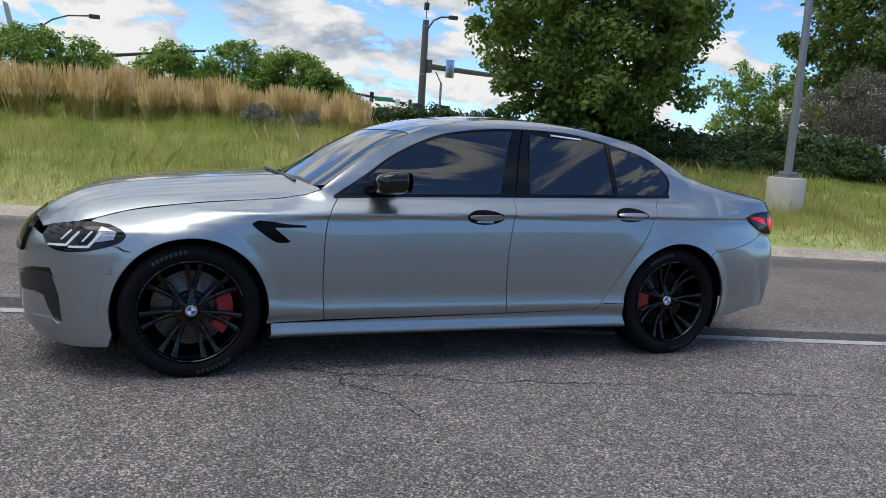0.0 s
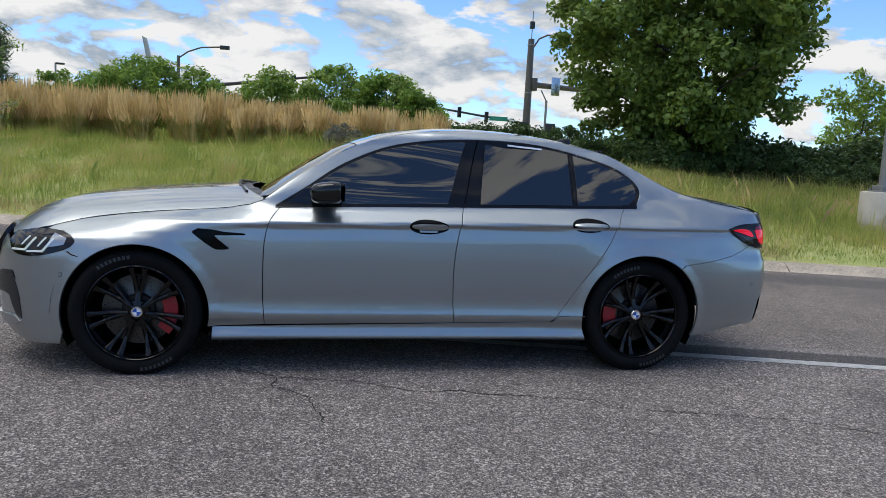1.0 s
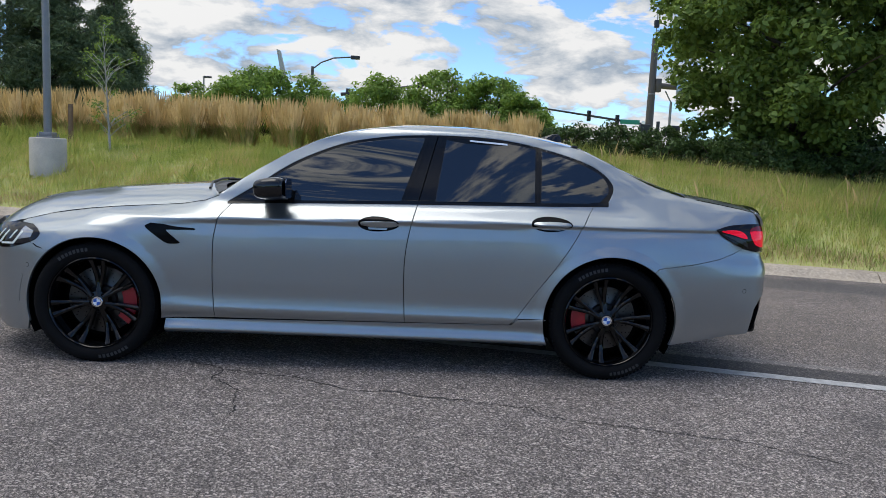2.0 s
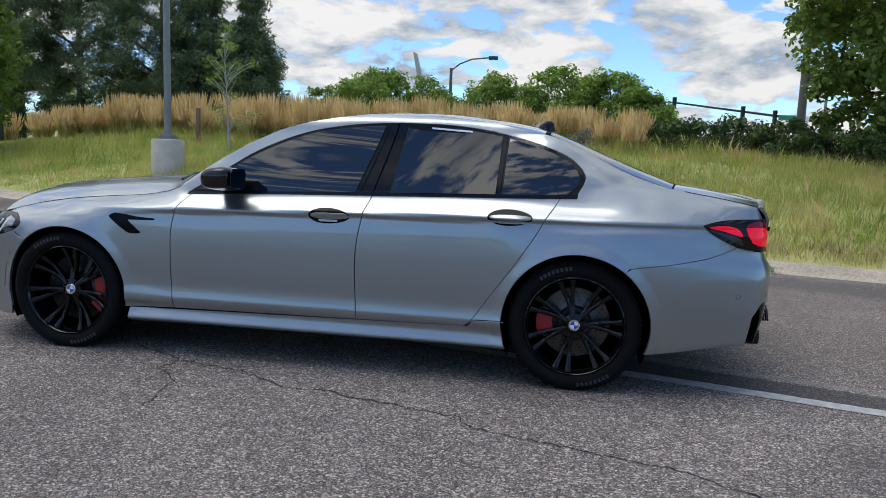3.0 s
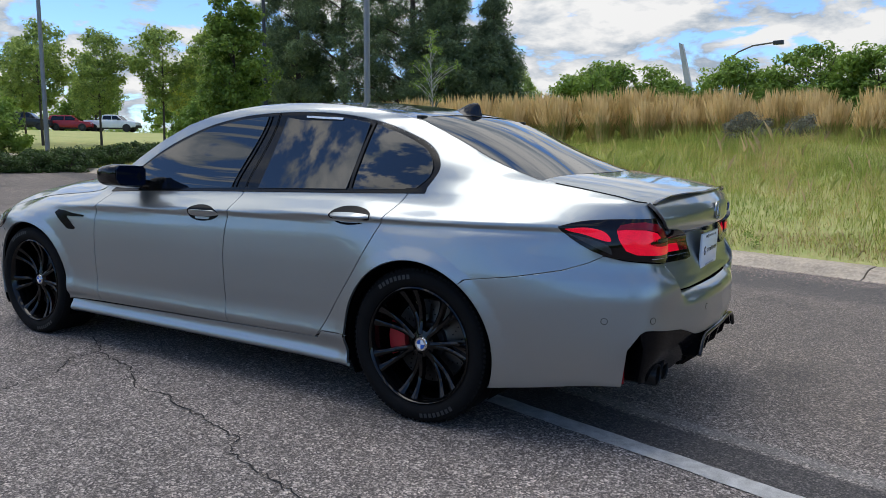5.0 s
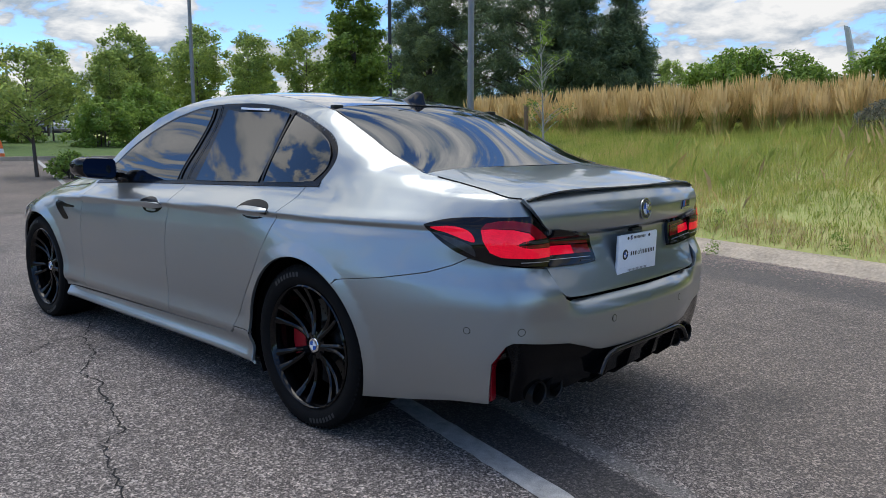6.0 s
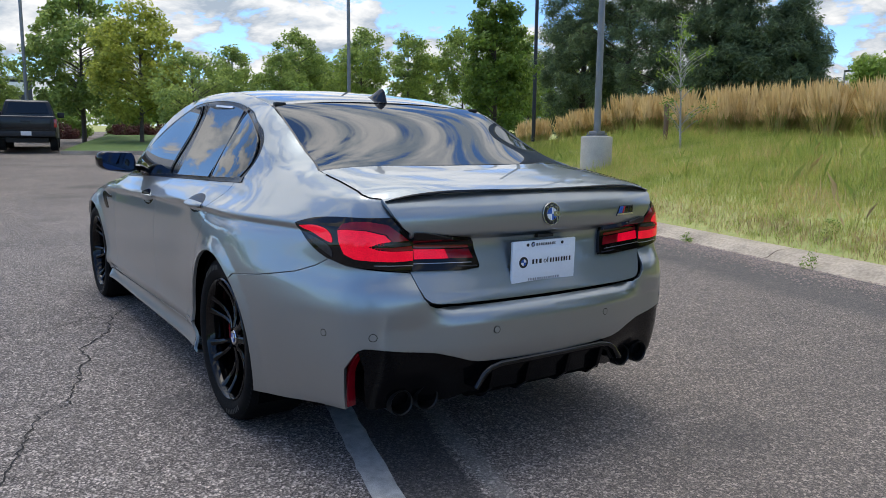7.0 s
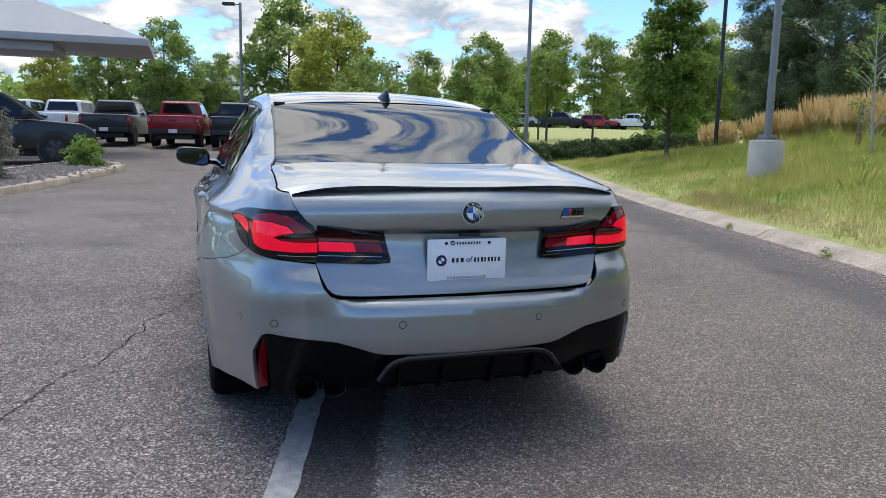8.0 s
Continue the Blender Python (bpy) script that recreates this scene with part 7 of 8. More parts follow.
# woods on the horizon, all round
def far_woods(seed):
    rng = np.random.default_rng(seed)
    cs, rs = [], []
    for i in range(760):
        a = 2 * math.pi * i / 760 + rng.normal(0, 0.004)
        # unseen southern belt stands nearer and taller to darken the flank's reflections
        south = max(0.0, -math.sin(a))
        d = (190 + 55 * math.sin(a * 3 + 1)) * (1 - 0.5 * south**0.5) + rng.uniform(-10, 10)
        x, y = d * math.cos(a), d * math.sin(a)
        north = max(0.0, math.sin(a))
        top_h = (5.5 + 2.5 * math.sin(a * 7) + 2.0 * math.sin(a * 17 + 2)) * (1.0 - 0.45 * north + 0.5 * south)
        zb = float(gz(x, y))
        for k in range(4):
            cs.append((x + rng.normal(0, 2.2), y + rng.normal(0, 2.2), zb + top_h * rng.uniform(0.1, 0.9)))
            rs.append(rng.uniform(1.3, 2.6))
    v, f = leaf_cloud(rng, np.array(cs), np.array(rs), 34, 0.95)
    return tagged(mesh_arrays("far_woods", v, f, FARLEAF), "distant belt of trees along the horizon", "woods", kind="stuff")


far_woods(9)

# ---------------------------------------------------------------- posts, lamps and signals
def lamp_post(x, y, height, r0, r1, mat, label, pedestal=0.0, head=None, tilt=0.0):
    """A tapered lamp post; with a concrete pedestal, base plate and bolts where it has one."""
    z = float(gz(x, y))
    root = new("lamp_post")
    root.location = (x, y, z)
    tagged(root, label, "lamp post")
    h0 = 0.0
    if pedestal:
        prof = [(0.0, -0.4), (0.335, -0.4), (0.335, pedestal - 0.03), (0.322, pedestal - 0.006), (0.30, pedestal), (0.0, pedestal)]
        lathe("pedestal", prof, 28, PED_CONCRETE, root, "round concrete pedestal", axis="z")
        h0 = pedestal
        box("base_plate", -0.16, 0.16, -0.16, 0.16, h0, h0 + 0.03, GALV, root, 0.006)
        box("base_cover", -0.12, 0.12, -0.12, 0.12, h0 + 0.03, h0 + 0.11, GALV, root, 0.012)
        for sx_, sy_ in ((-1, -1), (-1, 1), (1, -1), (1, 1)):
            b = lathe("anchor_bolt", [(0.0, 0.05), (0.012, 0.05), (0.012, 0.0)][::-1], 8, GALV, root, axis="z")
            b.location = (sx_ * 0.135, sy_ * 0.135, h0 + 0.03)
    n = 10
    prof = [(r0 + (r1 - r0) * i / n, h0 + (height - h0) * i / n) for i in range(n + 1)] + [(0.0, height)]
    lathe("pole", prof, 16, mat, root, axis="z")
    if head:
        dx, dy, rot = head
        arm = tube("arm", [(0, 0, height - 0.1), (dx * 0.4, dy * 0.4, height - 0.08)], 0.03, mat, root, 6)
        hd = box("lamp_head", -0.3, 0.3, -0.17, 0.17, -0.07, 0.07, POLE_DARK, root, 0.02)
        hd.location = (dx, dy, height - 0.06)
        hd.rotation_euler = (0, 0, rot)
    return root


lamp_post(9.29, 5.84, 8.4, 0.075, 0.052, GALV, "grey steel lamp post on a concrete pedestal", 0.58)
lamp_post(-7.03, 9.96, 8.4, 0.075, 0.052, GALV, "grey steel lamp post on a concrete pedestal", 0.72)
lamp_post(-16.0, 15.9, 8.6, 0.07, 0.055, POLE_DARK, "slim dark lamp post behind the maple")
lamp_post(-23.7, 12.5, 8.6, 0.085, 0.06, GALV, "slim grey lamp post beyond the hedge")
lamp_post(-36.0, 1.9, 7.05, 0.085, 0.07, GALV, "grey car park lamp post with a box head", 0.0, (-0.25, -0.55, radians(70)))
for x, y, h in ((-18.4, 60.0, 6.2), (-49.9, 16.4, 5.6), (-56, 12.5, 5.4), (-50.5, 14.2, 5.2), (-30.0, 62, 6.0), (-52, -3.0, 6.4)):
    lamp_post(x, y, h, 0.09, 0.07, GALV, "distant car park lamp post", 0.0, (0.35, 0.0, 0.0))

# signal mast with lamp arm, aerial and sign
mast = new("signal_mast")
mx_, my_ = 12.5, 35.5
mast.location = (mx_, my_, float(gz(mx_, my_)))
tagged(mast, "bronze traffic signal mast with a lamp arm", "signal mast")
mz = 8.0 - mast.location.z
lathe("pole", [(0.24, -0.5), (0.17, mz), (0.0, mz)], 16, POLE_BROWN, mast, axis="z")
tube("lamp_arm", [(0.1, 0, mz - 0.5), (0.45, 0, mz + 0.05), (0.9, 0, mz + 0.28), (1.45, 0, mz + 0.33)], 0.05, POLE_BROWN, mast, 8)
box("lamp_head", 1.35, 1.85, -0.14, 0.14, mz + 0.22, mz + 0.42, POLE_DARK, mast, 0.03)
tube("aerial", [(0.0, 0, mz), (0.02, 0, mz + 1.5)], 0.025, GALV, mast, 6)
box("detector", -0.13, 0.13, -0.1, 0.1, mz + 0.55, mz + 0.95, POLE_DARK, mast, 0.04)
for zz in (mz - 0.35, mz - 2.95):
    lathe("band", [(0.20, zz), (0.205, zz + 0.03), (0.20, zz + 0.06)], 16, GALV, mast, axis="z")
tube("mast_arm", [(0.1, 0, 5.55 - mast.location.z), (4.0, 0, 5.42 - mast.location.z), (9.5, 0, 5.5 - mast.location.z)], 0.17, POLE_BROWN, mast, 10, taper=0.10)
box("arm_flange", 0.15, 0.45, -0.22, 0.22, 5.2 - mast.location.z, 5.9 - mast.location.z, POLE_BROWN, mast, 0.03)
box("arm_sign", 1.25, 1.75, -0.25, -0.22, 5.0 - mast.location.z, 6.0 - mast.location.z, SILVER, mast, 0.01, "back of a small sign")
side = new("signal_post")
side.location = (13.5, 35.2, float(gz(13.5, 35.2)))
tagged(side, "thin grey signal post with a short raked arm", "signal post")
tube("pole", [(0, 0, -0.3), (0, 0, 4.7 - side.location.z)], 0.07, GALV, side, 8)
tube("arm", [(0, 0, 4.65 - side.location.z), (-0.35, 0, 5.25 - side.location.z)], 0.035, GALV, side, 6)
for dx in (-1.35, 0.25):
    box("signal_head", dx - 0.25, dx + 0.30, -0.2, 0.2, 2.75 - side.location.z, 3.45 - side.location.z, POLE_DARK, side, 0.05)

SIGN_GREEN = material("green sign", (0.02, 0.22, 0.14), rough=0.4, vary=0.1)
SIGN_WHITE = material("white sign", (0.75, 0.76, 0.77), rough=0.4, vary=0.06)


def traffic_signal(p0, p1, heads, label, signs=()):
    root = new("traffic_signal")
    tagged(root, label, "traffic signal")
    root.location = (p1[0], p1[1], float(gz(p1[0], p1[1])))
    o = Vector(root.location)
    tube("arm", [Vector(p0) - o, Vector(p1) - o], 0.09, POLE_DARK, root, 8, taper=0.15)
    tube("pole", [(0.6, 0, -0.5), (0.6, 0, p1[2] - o.z + 0.5)], 0.2, POLE_DARK, root, 10)
    for t in heads:
        c = Vector(p0) + (Vector(p1) - Vector(p0)) * t - o
        hd = box("signal_head", c.x - 0.22, c.x + 0.22, c.y - 0.25, c.y - 0.02, c.z - 0.65, c.z + 0.55, POLE_DARK, root, 0.05)
        for k in range(3):
            vz = lathe("visor", [(0.10, 0.0), (0.13, -0.22), (0.14, -0.22), (0.14, 0.0)], 12, POLE_DARK, hd)
            vz.location = (c.x, c.y - 0.25, c.z - 0.4 + k * 0.38)
    for t, w, h, mat in signs:
        c = Vector(p0) + (Vector(p1) - Vector(p0)) * t - o
        box("sign", c.x - w / 2, c.x + w / 2, c.y - 0.14, c.y - 0.10, c.z - h / 2, c.z + h / 2, mat, root, 0.01)
    return root


traffic_signal((11.5, 80, 7.35), (26.2, 80, 5.75), (0.02, 0.50, 0.72), "dark traffic signal arm over the far road", ((0.82, 2.2, 0.5, SIGN_GREEN), (0.93, 0.6, 0.7, SIGN_WHITE)))
traffic_signal((2.4, 58, 7.35), (-6.6, 58, 5.95), (), "dark signal arm behind the shrubs", ((0.28, 0.45, 0.5, POLE_DARK),))

street = new("street_lamp")
street.location = (-8.97, 58.0, float(gz(-8.97, 58.0)))
tagged(street, "tall road lamp with a curved arm", "street lamp")
sz = -street.location.z
tube("pole", [(0, 0, -0.5), (0, 0, 8.1 + sz)], 0.17, POLE_BROWN, street, 10, taper=0.12)
tube("arm", [(0, 0, 7.9 + sz), (0.7, 0, 8.45 + sz), (1.7, 0, 8.85 + sz), (3.2, 0, 9.0 + sz)], 0.06, POLE_BROWN, street, 8)
box("lamp_head", 3.1, 3.85, -0.17, 0.17, 8.82 + sz, 9.12 + sz, POLE_DARK, street, 0.05)

# leaning tapered pylon beyond the shrubs
PYLON = material("pale painted steel", (0.42, 0.42, 0.41), rough=0.5, metal=0.2, vary=0.15, scale=2)
pyl = prism("pylon", [(-0.32, -0.5), (0.32, -0.5), (-1.58, 6.9), (-1.82, 7.0)], lambda u, v, w: (u, w, v), 0.35, PYLON)
pyl.location = (-7.6, 45.0, float(gz(-7.6, 45)))
tagged(pyl, "pale tapered leaning steel pylon in the distance", "pylon")


# ---------------------------------------------------------------- parked vehicles
VEH_GLASS = material("vehicle glass", (0.006, 0.007, 0.008), rough=0.03, vary=0.1)
VEH_TYRE = material("vehicle tyre", (0.012, 0.012, 0.012), rough=0.8, vary=0.2)
VEH_BLACK_TRIM = material("vehicle black trim", (0.015, 0.015, 0.016), rough=0.5, vary=0.2)
VEH_LAMP = material("vehicle tail lamp", (0.35, 0.012, 0.012), rough=0.15, coat=1.0, vary=0.2)


def car_paint(name, c):
    return material(name, c, rough=0.30, metal=0.1, coat=0.2, vary=0.06, scale=3, rough_vary=0.05)


V_RED, V_BLACK, V_GREY = car_paint("red vehicle paint", (0.30, 0.008, 0.012)), car_paint("black vehicle paint", (0.008, 0.008, 0.009)), car_paint("dark grey vehicle paint", (0.035, 0.038, 0.042))
V_WHITE, V_SILVER = car_paint("white vehicle paint", (0.72, 0.73, 0.74)), car_paint("silver vehicle paint", (0.35, 0.36, 0.37))


def slab(name, side_poly, w_low, w_high, z_low, z_high, mat, parent, bevel=0.05, label=""):
    """A body block: a side outline (x, z) across the width, narrowing towards the top."""
    bm = bmesh.new()
    lo = []
    for sgn in (-1, 1):
        ring = []
        for x, z in side_poly:
            t = min(1, max(0, (z - z_low) / (z_high - z_low)))
            ring.append(bm.verts.new((x, sgn * (w_low + (w_high - w_low) * t), z)))
        lo.append(ring)
    n = len(side_poly)
    bm.faces.new(lo[0])
    bm.faces.new(lo[1][::-1])
    for i in range(n):
        bm.faces.new([lo[0][i], lo[1][i], lo[1][(i + 1) % n], lo[0][(i + 1) % n]])
    bmesh.ops.recalc_face_normals(bm, faces=bm.faces)
    bmesh.ops.bevel(bm, geom=bm.edges[:], offset=bevel, segments=3, profile=0.6, affect="EDGES")
    ob = part(name, bm, mat, parent, label)
    for p in ob.data.polygons:
        p.use_smooth = True
    sharp_edges(ob, 45)
    return ob


def quad_pane(name, pts, mat, parent):
    """A thin pane through four corners."""
    a, b, c, d = [Vector(p) for p in pts]
    n = (b - a).cross(d - a).normalized() * 0.006
    verts = [a + n, b + n, c + n, d + n, a - n, b - n, c - n, d - n]
    faces = [[0, 1, 2, 3], [7, 6, 5, 4], [0, 4, 5, 1], [1, 5, 6, 2], [2, 6, 7, 3], [3, 7, 4, 0]]
    return raw(name, verts, faces, mat, parent, smooth=False)


def road_wheel(parent, x, y, r, w, rim_mat):
    sgn = 1 if y > 0 else -1
    wh = new("wheel")
    wh.parent = parent
    wh.location = (x, y, r)
    prof = [(r * 0.62, w / 2), (r * 0.9, w / 2), (r, w * 0.36), (r, -w * 0.36), (r * 0.9, -w / 2), (r * 0.62, -w / 2)]
    lathe("tyre", prof, 28, VEH_TYRE, wh)
    lathe("rim", [(r * 0.64, sgn * w * 0.46), (r * 0.56, sgn * w * 0.30), (r * 0.12, sgn * w * 0.36), (0.0, sgn * w * 0.36)], 20, VEH_TYRE, wh)
    for k in range(6):
        a = k * math.pi / 3
        sp = box("spoke", 0.0, r * 0.6, -0.012, 0.012, -0.035, 0.035, rim_mat, wh, 0.008)
        sp.matrix_local = Matrix.Translation((0, sgn * w * 0.42, 0)) @ Matrix.Rotation(-a, 4, "Y")
    return wh


def pickup(x, y, heading, mat, label, lift=0.0, lit=True):
    """A four-door pickup; heading in degrees, nose along its own +x."""
    root = new("pickup_truck")
    tagged(root, label, "pickup truck", "parked vehicles")
    slab("body", [(-2.9, 0.62), (-2.92, 1.20), (-2.88, 1.27), (-0.75, 1.27), (1.15, 1.24), (2.55, 1.18), (2.85, 1.05), (2.9, 0.60), (2.2, 0.45), (-2.3, 0.45)], 0.99, 0.97, 0.4, 1.3, mat, root, 0.06)
    slab("cab", [(-0.95, 1.20), (-0.85, 1.86), (-0.6, 1.92), (0.55, 1.92), (0.75, 1.88), (1.45, 1.24)], 0.93, 0.72, 1.2, 1.95, mat, root, 0.05)
    quad_pane("rear_window", [(-0.965, -0.72, 1.40), (-0.965, 0.72, 1.40), (-0.885, 0.62, 1.80), (-0.885, -0.62, 1.80)], VEH_GLASS, root)
    quad_pane("windscreen", [(1.40, -0.78, 1.33), (1.40, 0.78, 1.33), (0.82, 0.64, 1.84), (0.82, -0.64, 1.84)], VEH_GLASS, root)
    for s in (-1, 1):
        quad_pane("side_window", [(-0.82, s * 0.905, 1.36), (0.18, s * 0.905, 1.36), (0.18, s * 0.775, 1.80), (-0.74, s * 0.775, 1.80)], VEH_GLASS, root)
        quad_pane("side_window", [(0.25, s * 0.905, 1.36), (1.25, s * 0.905, 1.36), (0.72, s * 0.775, 1.80), (0.25, s * 0.775, 1.80)], VEH_GLASS, root)
        tl = box("tail_lamp", -2.935, -2.85, s * 0.95 - 0.06, s * 0.95 + 0.045, 0.86, 1.16, VEH_LAMP, root, 0.015)
        box("mirror", 0.95, 1.12, s * 1.10 - 0.13, s * 1.10 + 0.13, 1.28, 1.50, VEH_BLACK_TRIM, root, 0.04)
        for wx in (-1.85, 1.85):
            road_wheel(root, wx, s * 0.86, 0.40, 0.27, V_SILVER)
            lathe("arch", [(0.0, s * 0.995), (0.46, s * 0.995), (0.47, s * 0.97)], 24, VEH_BLACK_TRIM, root).location = (wx, 0, 0.42)
    box("rear_bumper", -3.06, -2.86, -0.95, 0.95, 0.52, 0.72, VEH_BLACK_TRIM, root, 0.04)
    box("front_bumper", 2.8, 3.0, -0.95, 0.95, 0.45, 0.75, VEH_BLACK_TRIM, root, 0.05)
    box("tailgate_panel", -2.935, -2.90, -0.80, 0.80, 0.80, 1.20, mat, root, 0.015)
    box("tailgate_handle", -2.955, -2.93, -0.16, 0.16, 1.03, 1.10, VEH_BLACK_TRIM, root, 0.008)
    box("number_plate", -3.09, -3.062, -0.17, 0.17, 0.56, 0.71, SIGN_WHITE, root, 0.006)
    box("underside", -2.6, 2.6, -0.7, 0.7, 0.30, 0.5, VEH_BLACK_TRIM, root, 0.03)
    root.location = (x, y, float(gz(x, y)) + lift)
    root.rotation_euler = (0, 0, radians(heading))
    return root


def suv(x, y, heading, mat, label, lift=0.0):
    root = new("suv_car")
    tagged(root, label, "car", "parked vehicles")
    slab("body", [(-2.3, 0.50), (-2.35, 1.0), (-2.25, 1.08), (1.0, 1.06), (2.05, 0.98), (2.32, 0.82), (2.36, 0.48), (1.8, 0.34), (-1.8, 0.34)], 0.95, 0.93, 0.3, 1.1, mat, root, 0.08)
    slab("cabin", [(-2.25, 1.02), (-2.0, 1.62), (-1.5, 1.72), (0.1, 1.72), (0.35, 1.66), (1.25, 1.03)], 0.90, 0.70, 1.0, 1.75, mat, root, 0.06)
    quad_pane("rear_window", [(-2.22, -0.70, 1.16), (-2.22, 0.70, 1.16), (-2.04, 0.62, 1.56), (-2.04, -0.62, 1.56)], VEH_GLASS, root)
    quad_pane("windscreen", [(1.20, -0.76, 1.10), (1.20, 0.76, 1.10), (0.42, 0.62, 1.62), (0.42, -0.62, 1.62)], VEH_GLASS, root)
    for s in (-1, 1):
        quad_pane("side_window", [(-1.9, s * 0.885, 1.13), (-0.5, s * 0.885, 1.13), (-0.5, s * 0.755, 1.58), (-1.75, s * 0.755, 1.58)], VEH_GLASS, root)
        quad_pane("side_window", [(-0.42, s * 0.885, 1.13), (1.0, s * 0.885, 1.13), (0.3, s * 0.755, 1.58), (-0.42, s * 0.755, 1.58)], VEH_GLASS, root)
        box("mirror", 0.72, 0.92, s * 1.02 - 0.1, s * 1.02 + 0.1, 1.08, 1.26, mat, root, 0.04)
        box("tail_lamp", -2.37, -2.25, s * 0.80 - 0.14, s * 0.80 + 0.12, 0.82, 0.98, VEH_LAMP, root, 0.02)
        box("headlight", 2.15, 2.34, s * 0.74 - 0.16, s * 0.74 + 0.16, 0.74, 0.86, SILVER, root, 0.03)
        for wx in (-1.4, 1.42):
            road_wheel(root, wx, s * 0.85, 0.37, 0.25, V_GREY)
            lathe("arch", [(0.0, s * 0.955), (0.43, s * 0.955), (0.44, s * 0.93)], 24, VEH_BLACK_TRIM, root).location = (wx, 0, 0.38)
    box("underside", -2.0, 2.0, -0.7, 0.7, 0.2, 0.4, VEH_BLACK_TRIM, root, 0.03)
    root.location = (x, y, float(gz(x, y)) + lift)
    root.rotation_euler = (0, 0, radians(heading))
    return root


pickup(-30.5, -1.0, 172, V_RED, "red pickup truck with a dark canopy window, seen from its tailgate")
pickup(-29.5, 1.35, 172, V_BLACK, "black pickup truck with chrome badges on its tailgate")
pickup(-32.0, -3.7, 172, V_GREY, "dark grey pickup truck with red tail lamps")
pickup(-36.0, -6.2, 165, V_WHITE, "white pickup truck in the car park")
pickup(-38.5, -8.8, 165, V_WHITE, "white pickup truck at the end of the row")
pickup(-46.0, -1.0, 160, V_BLACK, "black pickup truck in the second row")
big = suv(-19.5, -6.15, 96, V_BLACK, "black sport utility car by the planted island")
big.scale = (1.14, 1.14, 1.2)
pickup(-75.0, 51.0, 35, V_WHITE, "white pickup truck on the far car park")
pickup(-80.0, 43.5, 45, V_BLACK, "black pickup truck on the far car park")
suv(-83.0, 40.0, 40, V_SILVER, "silver car on the far car park")
suv(-77.5, 47.5, 40, V_RED, "dark red car on the far car park")
suv(-62.0, 24.0, 30, V_WHITE, "white car behind the shrubs")
suv(-58.0, 18.5, 20, V_SILVER, "silver car behind the shrubs")

# ---------------------------------------------------------------- canopy and far building
CANOPY = material("white coated canopy", (0.40, 0.405, 0.41), rough=0.5, vary=0.08, scale=1.5)
can = new("canopy")
can.location = (-22.0, -2.0, 0.35)
tagged(can, "white flat-edged canopy roof of a wash bay", "canopy")
fas = box("fascia", -5.0, 0.0, -11.0, 0.0, 3.62, 3.86, CANOPY, can, 0.02)
roof_v = [(-5.0, -11.0, 3.85), (0.0, -11.0, 3.85), (0.0, 0.0, 3.85), (-5.0, 0.0, 3.85), (-2.5, -9.0, 6.2), (-2.5, -7.0, 6.2)]
rf = raw("roof", roof_v, [[0, 1, 4], [1, 2, 5, 4], [2, 3, 5], [3, 0, 4, 5], [3, 2, 1, 0]], CANOPY, can, smooth=False)
box("lower_beam", -3.2, -0.4, -11.0, -2.9, 3.34, 3.62, CANOPY, can, 0.03)
for yy in (-8.5,):
    box("column", -2.2, -1.8, yy - 0.2, yy + 0.2, -0.2, 3.4, CANOPY, can, 0.03)
BLD = material("dark cladding", (0.035, 0.04, 0.05), rough=0.5, vary=0.1, scale=0.5)
bld = new("showroom_building")
bld.location = (-95, 2.0, float(gz(-95, 2.0)))
tagged(bld, "dark glazed showroom building beyond the car park", "building")
bz = float(bld.location.z)
box("wall", -12, 0, -8.0, 6.0, -1, 7.3 - bz, BLD, bld, 0.05)
box("roof", -12.3, 0.3, -8.3, 6.3, 7.3 - bz, 7.6 - bz, CANOPY, bld, 0.03)
box("fascia_sign", 0.05, 0.2, 2.4, 5.4, 5.9 - bz, 7.0 - bz, SIGN_WHITE, bld, 0.02)
for i in range(7):
    wn = box("window", 0.02, 0.10, -7.6 + i * 1.9, -6.0 + i * 1.9, 0.2, 4.9 - bz, VEH_GLASS, bld, 0.02)
    box("mullion", 0.08, 0.16, -6.83 + i * 1.9, -6.77 + i * 1.9, 0.2, 4.9 - bz, CANOPY, wn, 0.0)

# ---------------------------------------------------------------- western lawn, island, cone, weeds
TURF = material("turf", (0.12, 0.19, 0.045), rough=0.95, vary=0.3, scale=2.5, color2=(0.07, 0.12, 0.028), bump=0.5, bump_scale=60)
lawn_u, lawn_v = (-52.0, -25.4), (-5.4, 3.4)
U, V = np.linspace(*lawn_u, 30), np.linspace(*lawn_v, 16)
lawn = sheet("lawn", U, V, lambda x, y, u, v: west_rise(u) + 0.13 + 0.012 * (-25.4 - u), TURF)
tagged(lawn, "mown green lawn beyond the car park lane", "lawn", kind="structure")
lk = new("lawn_kerb")
tagged(lk, "pale concrete edging of the lawn", "kerb", kind="structure")
for i in range(4):
    v0 = lawn_v[0] + i * 2.2
    pts = [to_xy(lawn_u[1], v0), to_xy(lawn_u[1], v0 + 2.185)]
    vs, fs = [], []
    for (px, py) in pts:
        d = Vector((RC, RS))
        for off, zz in ((0.0, -0.1), (0.0, 0.14), (0.16, 0.14), (0.18, -0.1)):
            vs.append((px + d.x * off, py + d.y * off, float(west_rise(lawn_u[1])) + zz))
    fs = [[0, 4, 5, 1], [1, 5, 6, 2], [2, 6, 7, 3], [0, 1, 2, 3], [7, 6, 5, 4]]
    raw("edging_length", vs, fs, CONCRETE, lk, smooth=False)

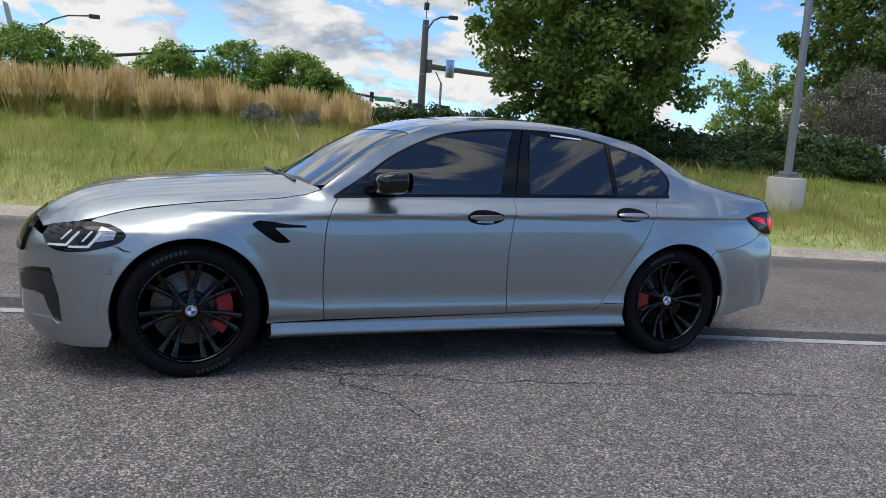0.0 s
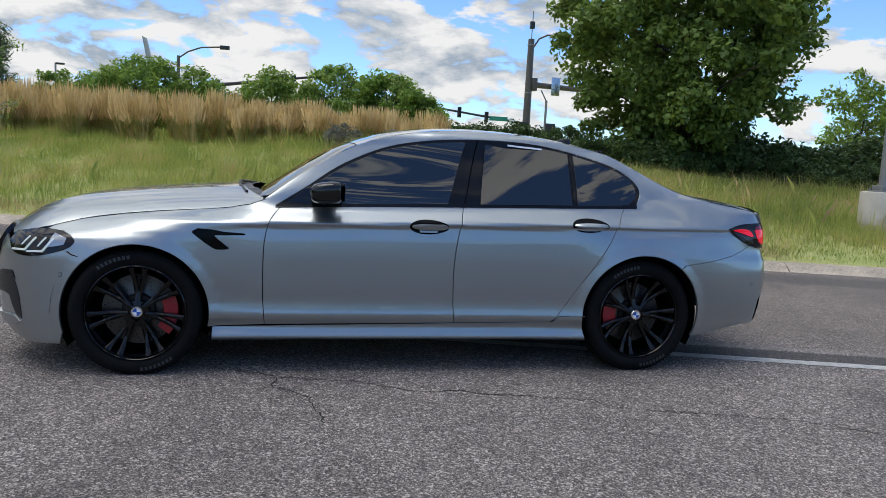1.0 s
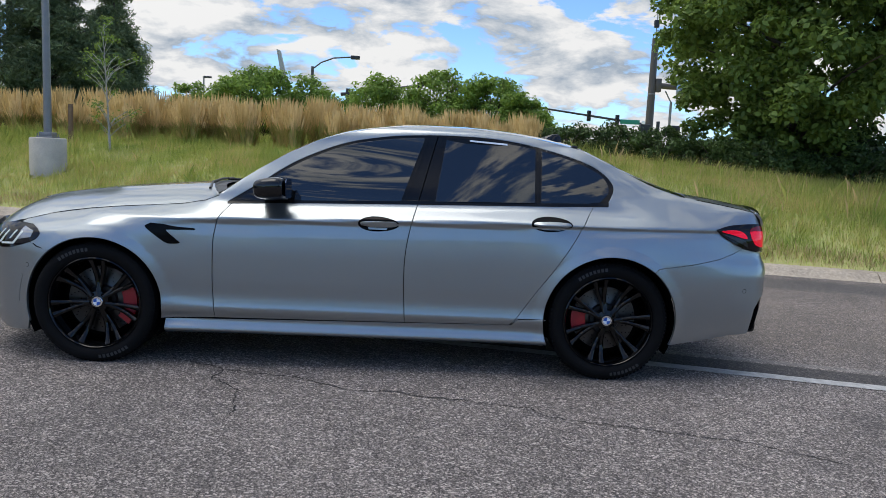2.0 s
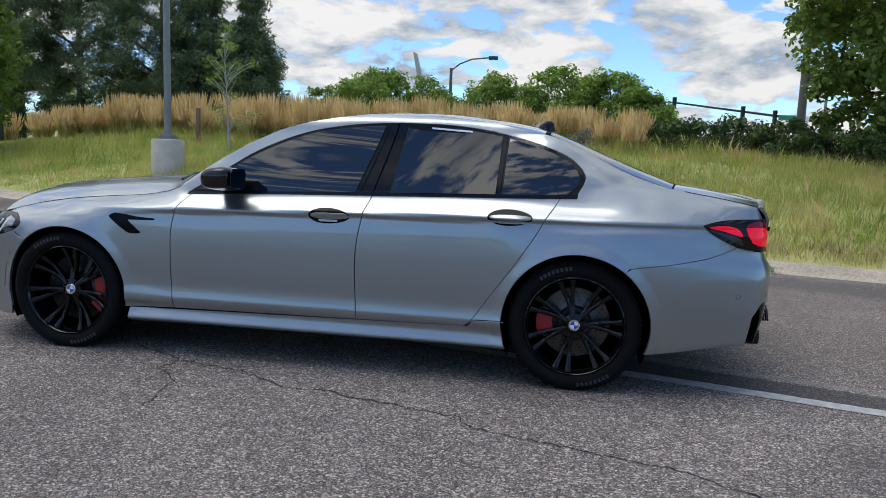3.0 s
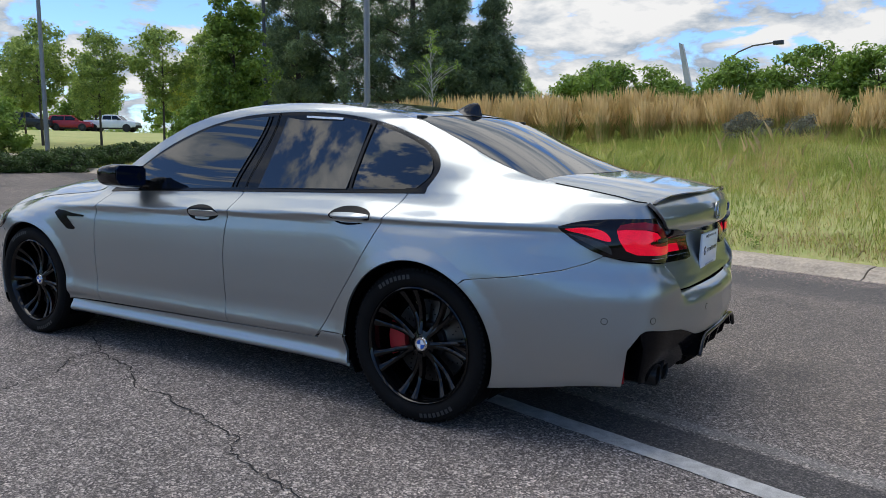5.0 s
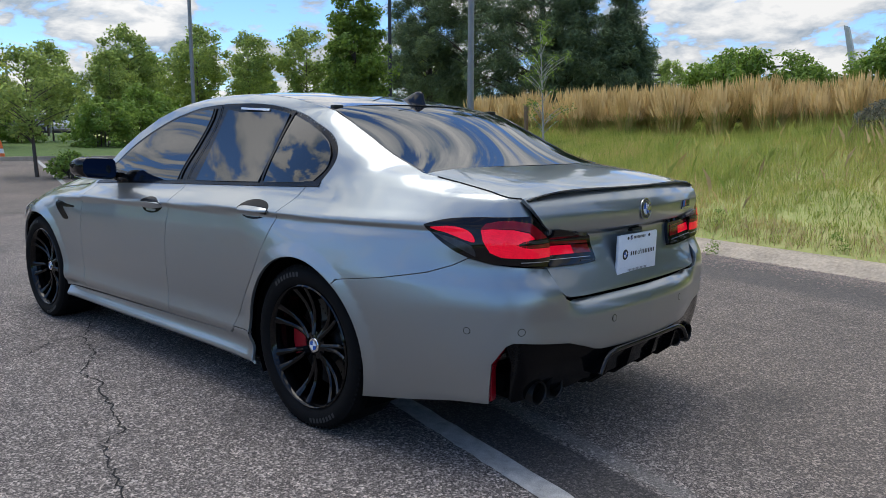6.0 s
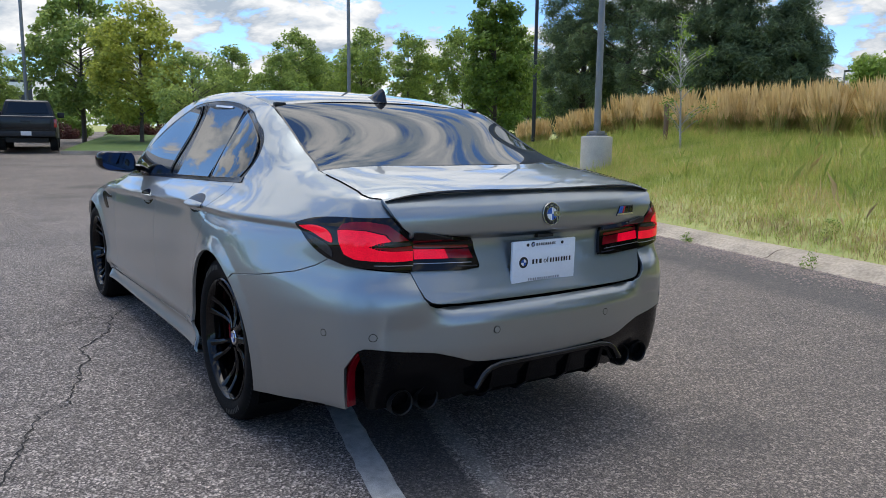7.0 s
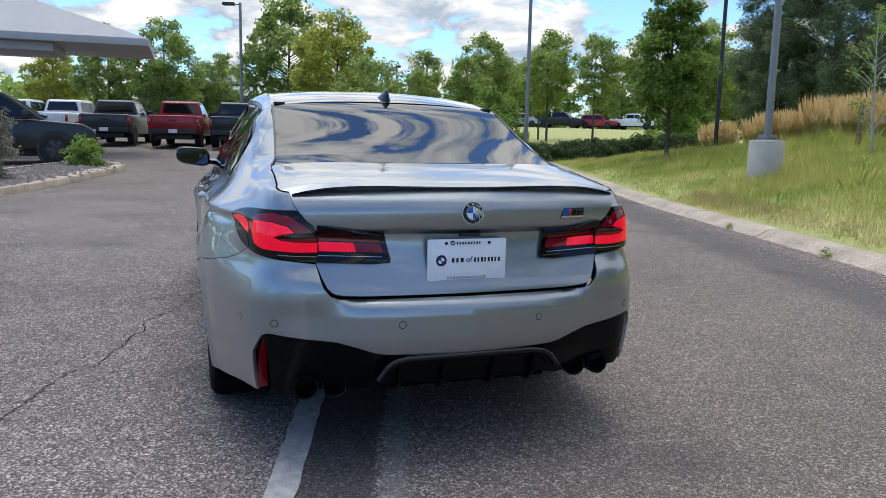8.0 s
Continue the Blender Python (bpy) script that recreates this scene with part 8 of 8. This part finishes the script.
GRAVEL = material("river gravel", (0.17, 0.15, 0.135), rough=0.85, vary=0.5, scale=18, bump=1.0, bump_scale=22)
isl_line = curve([(-6.5, -5.3), (-9.9, -4.2), (-13.5, -3.2), (-16.6, -2.55), (-17.8, -2.75), (-18.2, -3.6), (-17.6, -4.4), (-12, -6.6), (-7, -8.0)], 6)
isl = new("planted_island")
tagged(isl, "gravel island with a pale concrete kerb", "traffic island", kind="structure")


def ring_wall(name, line, w, z0, z1, mat, parent):
    n = len(line)
    cx, cy = sum(p[0] for p in line) / n, sum(p[1] for p in line) / n
    vs, fs = [], []
    for x, y in line:
        g = float(gz(x, y))
        d = Vector((cx - x, cy - y)).normalized() * w
        vs += [(x, y, g + z0), (x, y, g + z1 - 0.02), (x + d.x * 0.12, y + d.y * 0.12, g + z1), (x + d.x, y + d.y, g + z1)]
    for i in range(n):
        j = (i + 1) % n
        for k in range(3):
            fs.append([i * 4 + k, j * 4 + k, j * 4 + k + 1, i * 4 + k + 1])
    return raw(name, vs, fs, mat, parent)


ring_wall("island_kerb", isl_line, 0.50, -0.05, 0.15, CONCRETE, isl)
n_ = len(isl_line)
icx, icy = sum(p[0] for p in isl_line) / n_, sum(p[1] for p in isl_line) / n_
vs = [(x + (icx - x) * 0.04, y + (icy - y) * 0.04, float(gz(x, y)) + 0.125) for x, y in isl_line] + [(icx, icy, float(gz(icx, icy)) + 0.2)]
raw("island_gravel", vs, [[i, (i + 1) % n_, n_] for i in range(n_)], GRAVEL, isl)
rng = np.random.default_rng(77)
gv, gf = [], []
for i in range(900):
    t, j = rng.random() * 0.9, rng.integers(n_)
    x, y = isl_line[j][0] + (icx - isl_line[j][0]) * t, isl_line[j][1] + (icy - isl_line[j][1]) * t
    r = rng.uniform(0.03, 0.09)
    z = float(gz(x, y)) + 0.13 + 0.06 * t
    k = len(gv)
    a = rng.uniform(0, 6.28)
    for q in range(5):
        gv.append((x + r * math.cos(a + q * 1.257) * rng.uniform(0.7, 1.2), y + r * math.sin(a + q * 1.257), z))
    gv.append((x, y, z + r * 0.7))
    gf += [[k + q, k + (q + 1) % 5, k + 5] for q in range(5)]
tagged(raw("river_stones", gv, gf, GRAVEL, smooth=False), "rounded grey and tan stones on the island", "stones", kind="stuff")
place(tree("leafy_shrub", "small leafy green shrub on the gravel island", "shrub", 0.75, 0.0, 0.55, "shrub", 0.09, 40, 50, SUMAC, BARK, 401, 0.2, 0.02, stems=4), -16.6, -3.5, 0, 1.0, 0.15)
place(tree("juniper_tree", "grey-green juniper at the island", "tree", 2.0, 0.1, 0.5, "oval", 0.09, 90, 80, SAGE, BARK, 402, 0.2, 0.03, 0.3), -12.0, -4.75, 0, 1.0, 0.12)
place(tree("leafy_shrub", "small leafy green shrub by the lane", "shrub", 0.6, 0.0, 0.5, "shrub", 0.09, 40, 50, SUMAC, BARK, 403, 0.2, 0.02, stems=4), -16.4, 4.9, 0, 1.0, 0.1)

ORANGE = material("orange cone plastic", (0.75, 0.16, 0.03), rough=0.5, vary=0.1)
cone = new("traffic_cone")
cone.location = (-25.0, 5.9, float(gz(-25.0, 5.9)))
tagged(cone, "orange traffic cone with a white band", "traffic cone")
box("foot", -0.18, 0.18, -0.18, 0.18, 0.0, 0.04, ORANGE, cone, 0.02)
lathe("cone", [(0.14, 0.03), (0.03, 0.70), (0.0, 0.70)], 20, ORANGE, cone, axis="z")
lathe("band", [(0.107, 0.24), (0.082, 0.40)], 20, SIGN_WHITE, cone, axis="z")

# weeds in the kerb joint
for i, (u, v, s) in enumerate(((-0.75, 5.05, 1.0), (-2.7, 5.06, 0.7), (-5.2, 5.05, 0.6), (2.4, 5.06, 0.5), (0.3, 5.62, 1.2), (-1.4, 5.9, 1.5))):
    x, y = to_xy(u, v)
    weed = place(tree("kerb_weed", "small green weed growing at the kerb", "weed", 0.17 * s, 0.0, 0.08 * s, "shrub", 0.03, 14, 14, SUMAC, SUMAC, 420 + i, 0.05, 0.004, 0.3, stems=2, group="weeds at the kerb"), x, y, 0, 1.0, 0.02)
    for bit in list(weed.children):
        if bit.name.startswith("trunk"):
            bpy.data.objects.remove(bit)
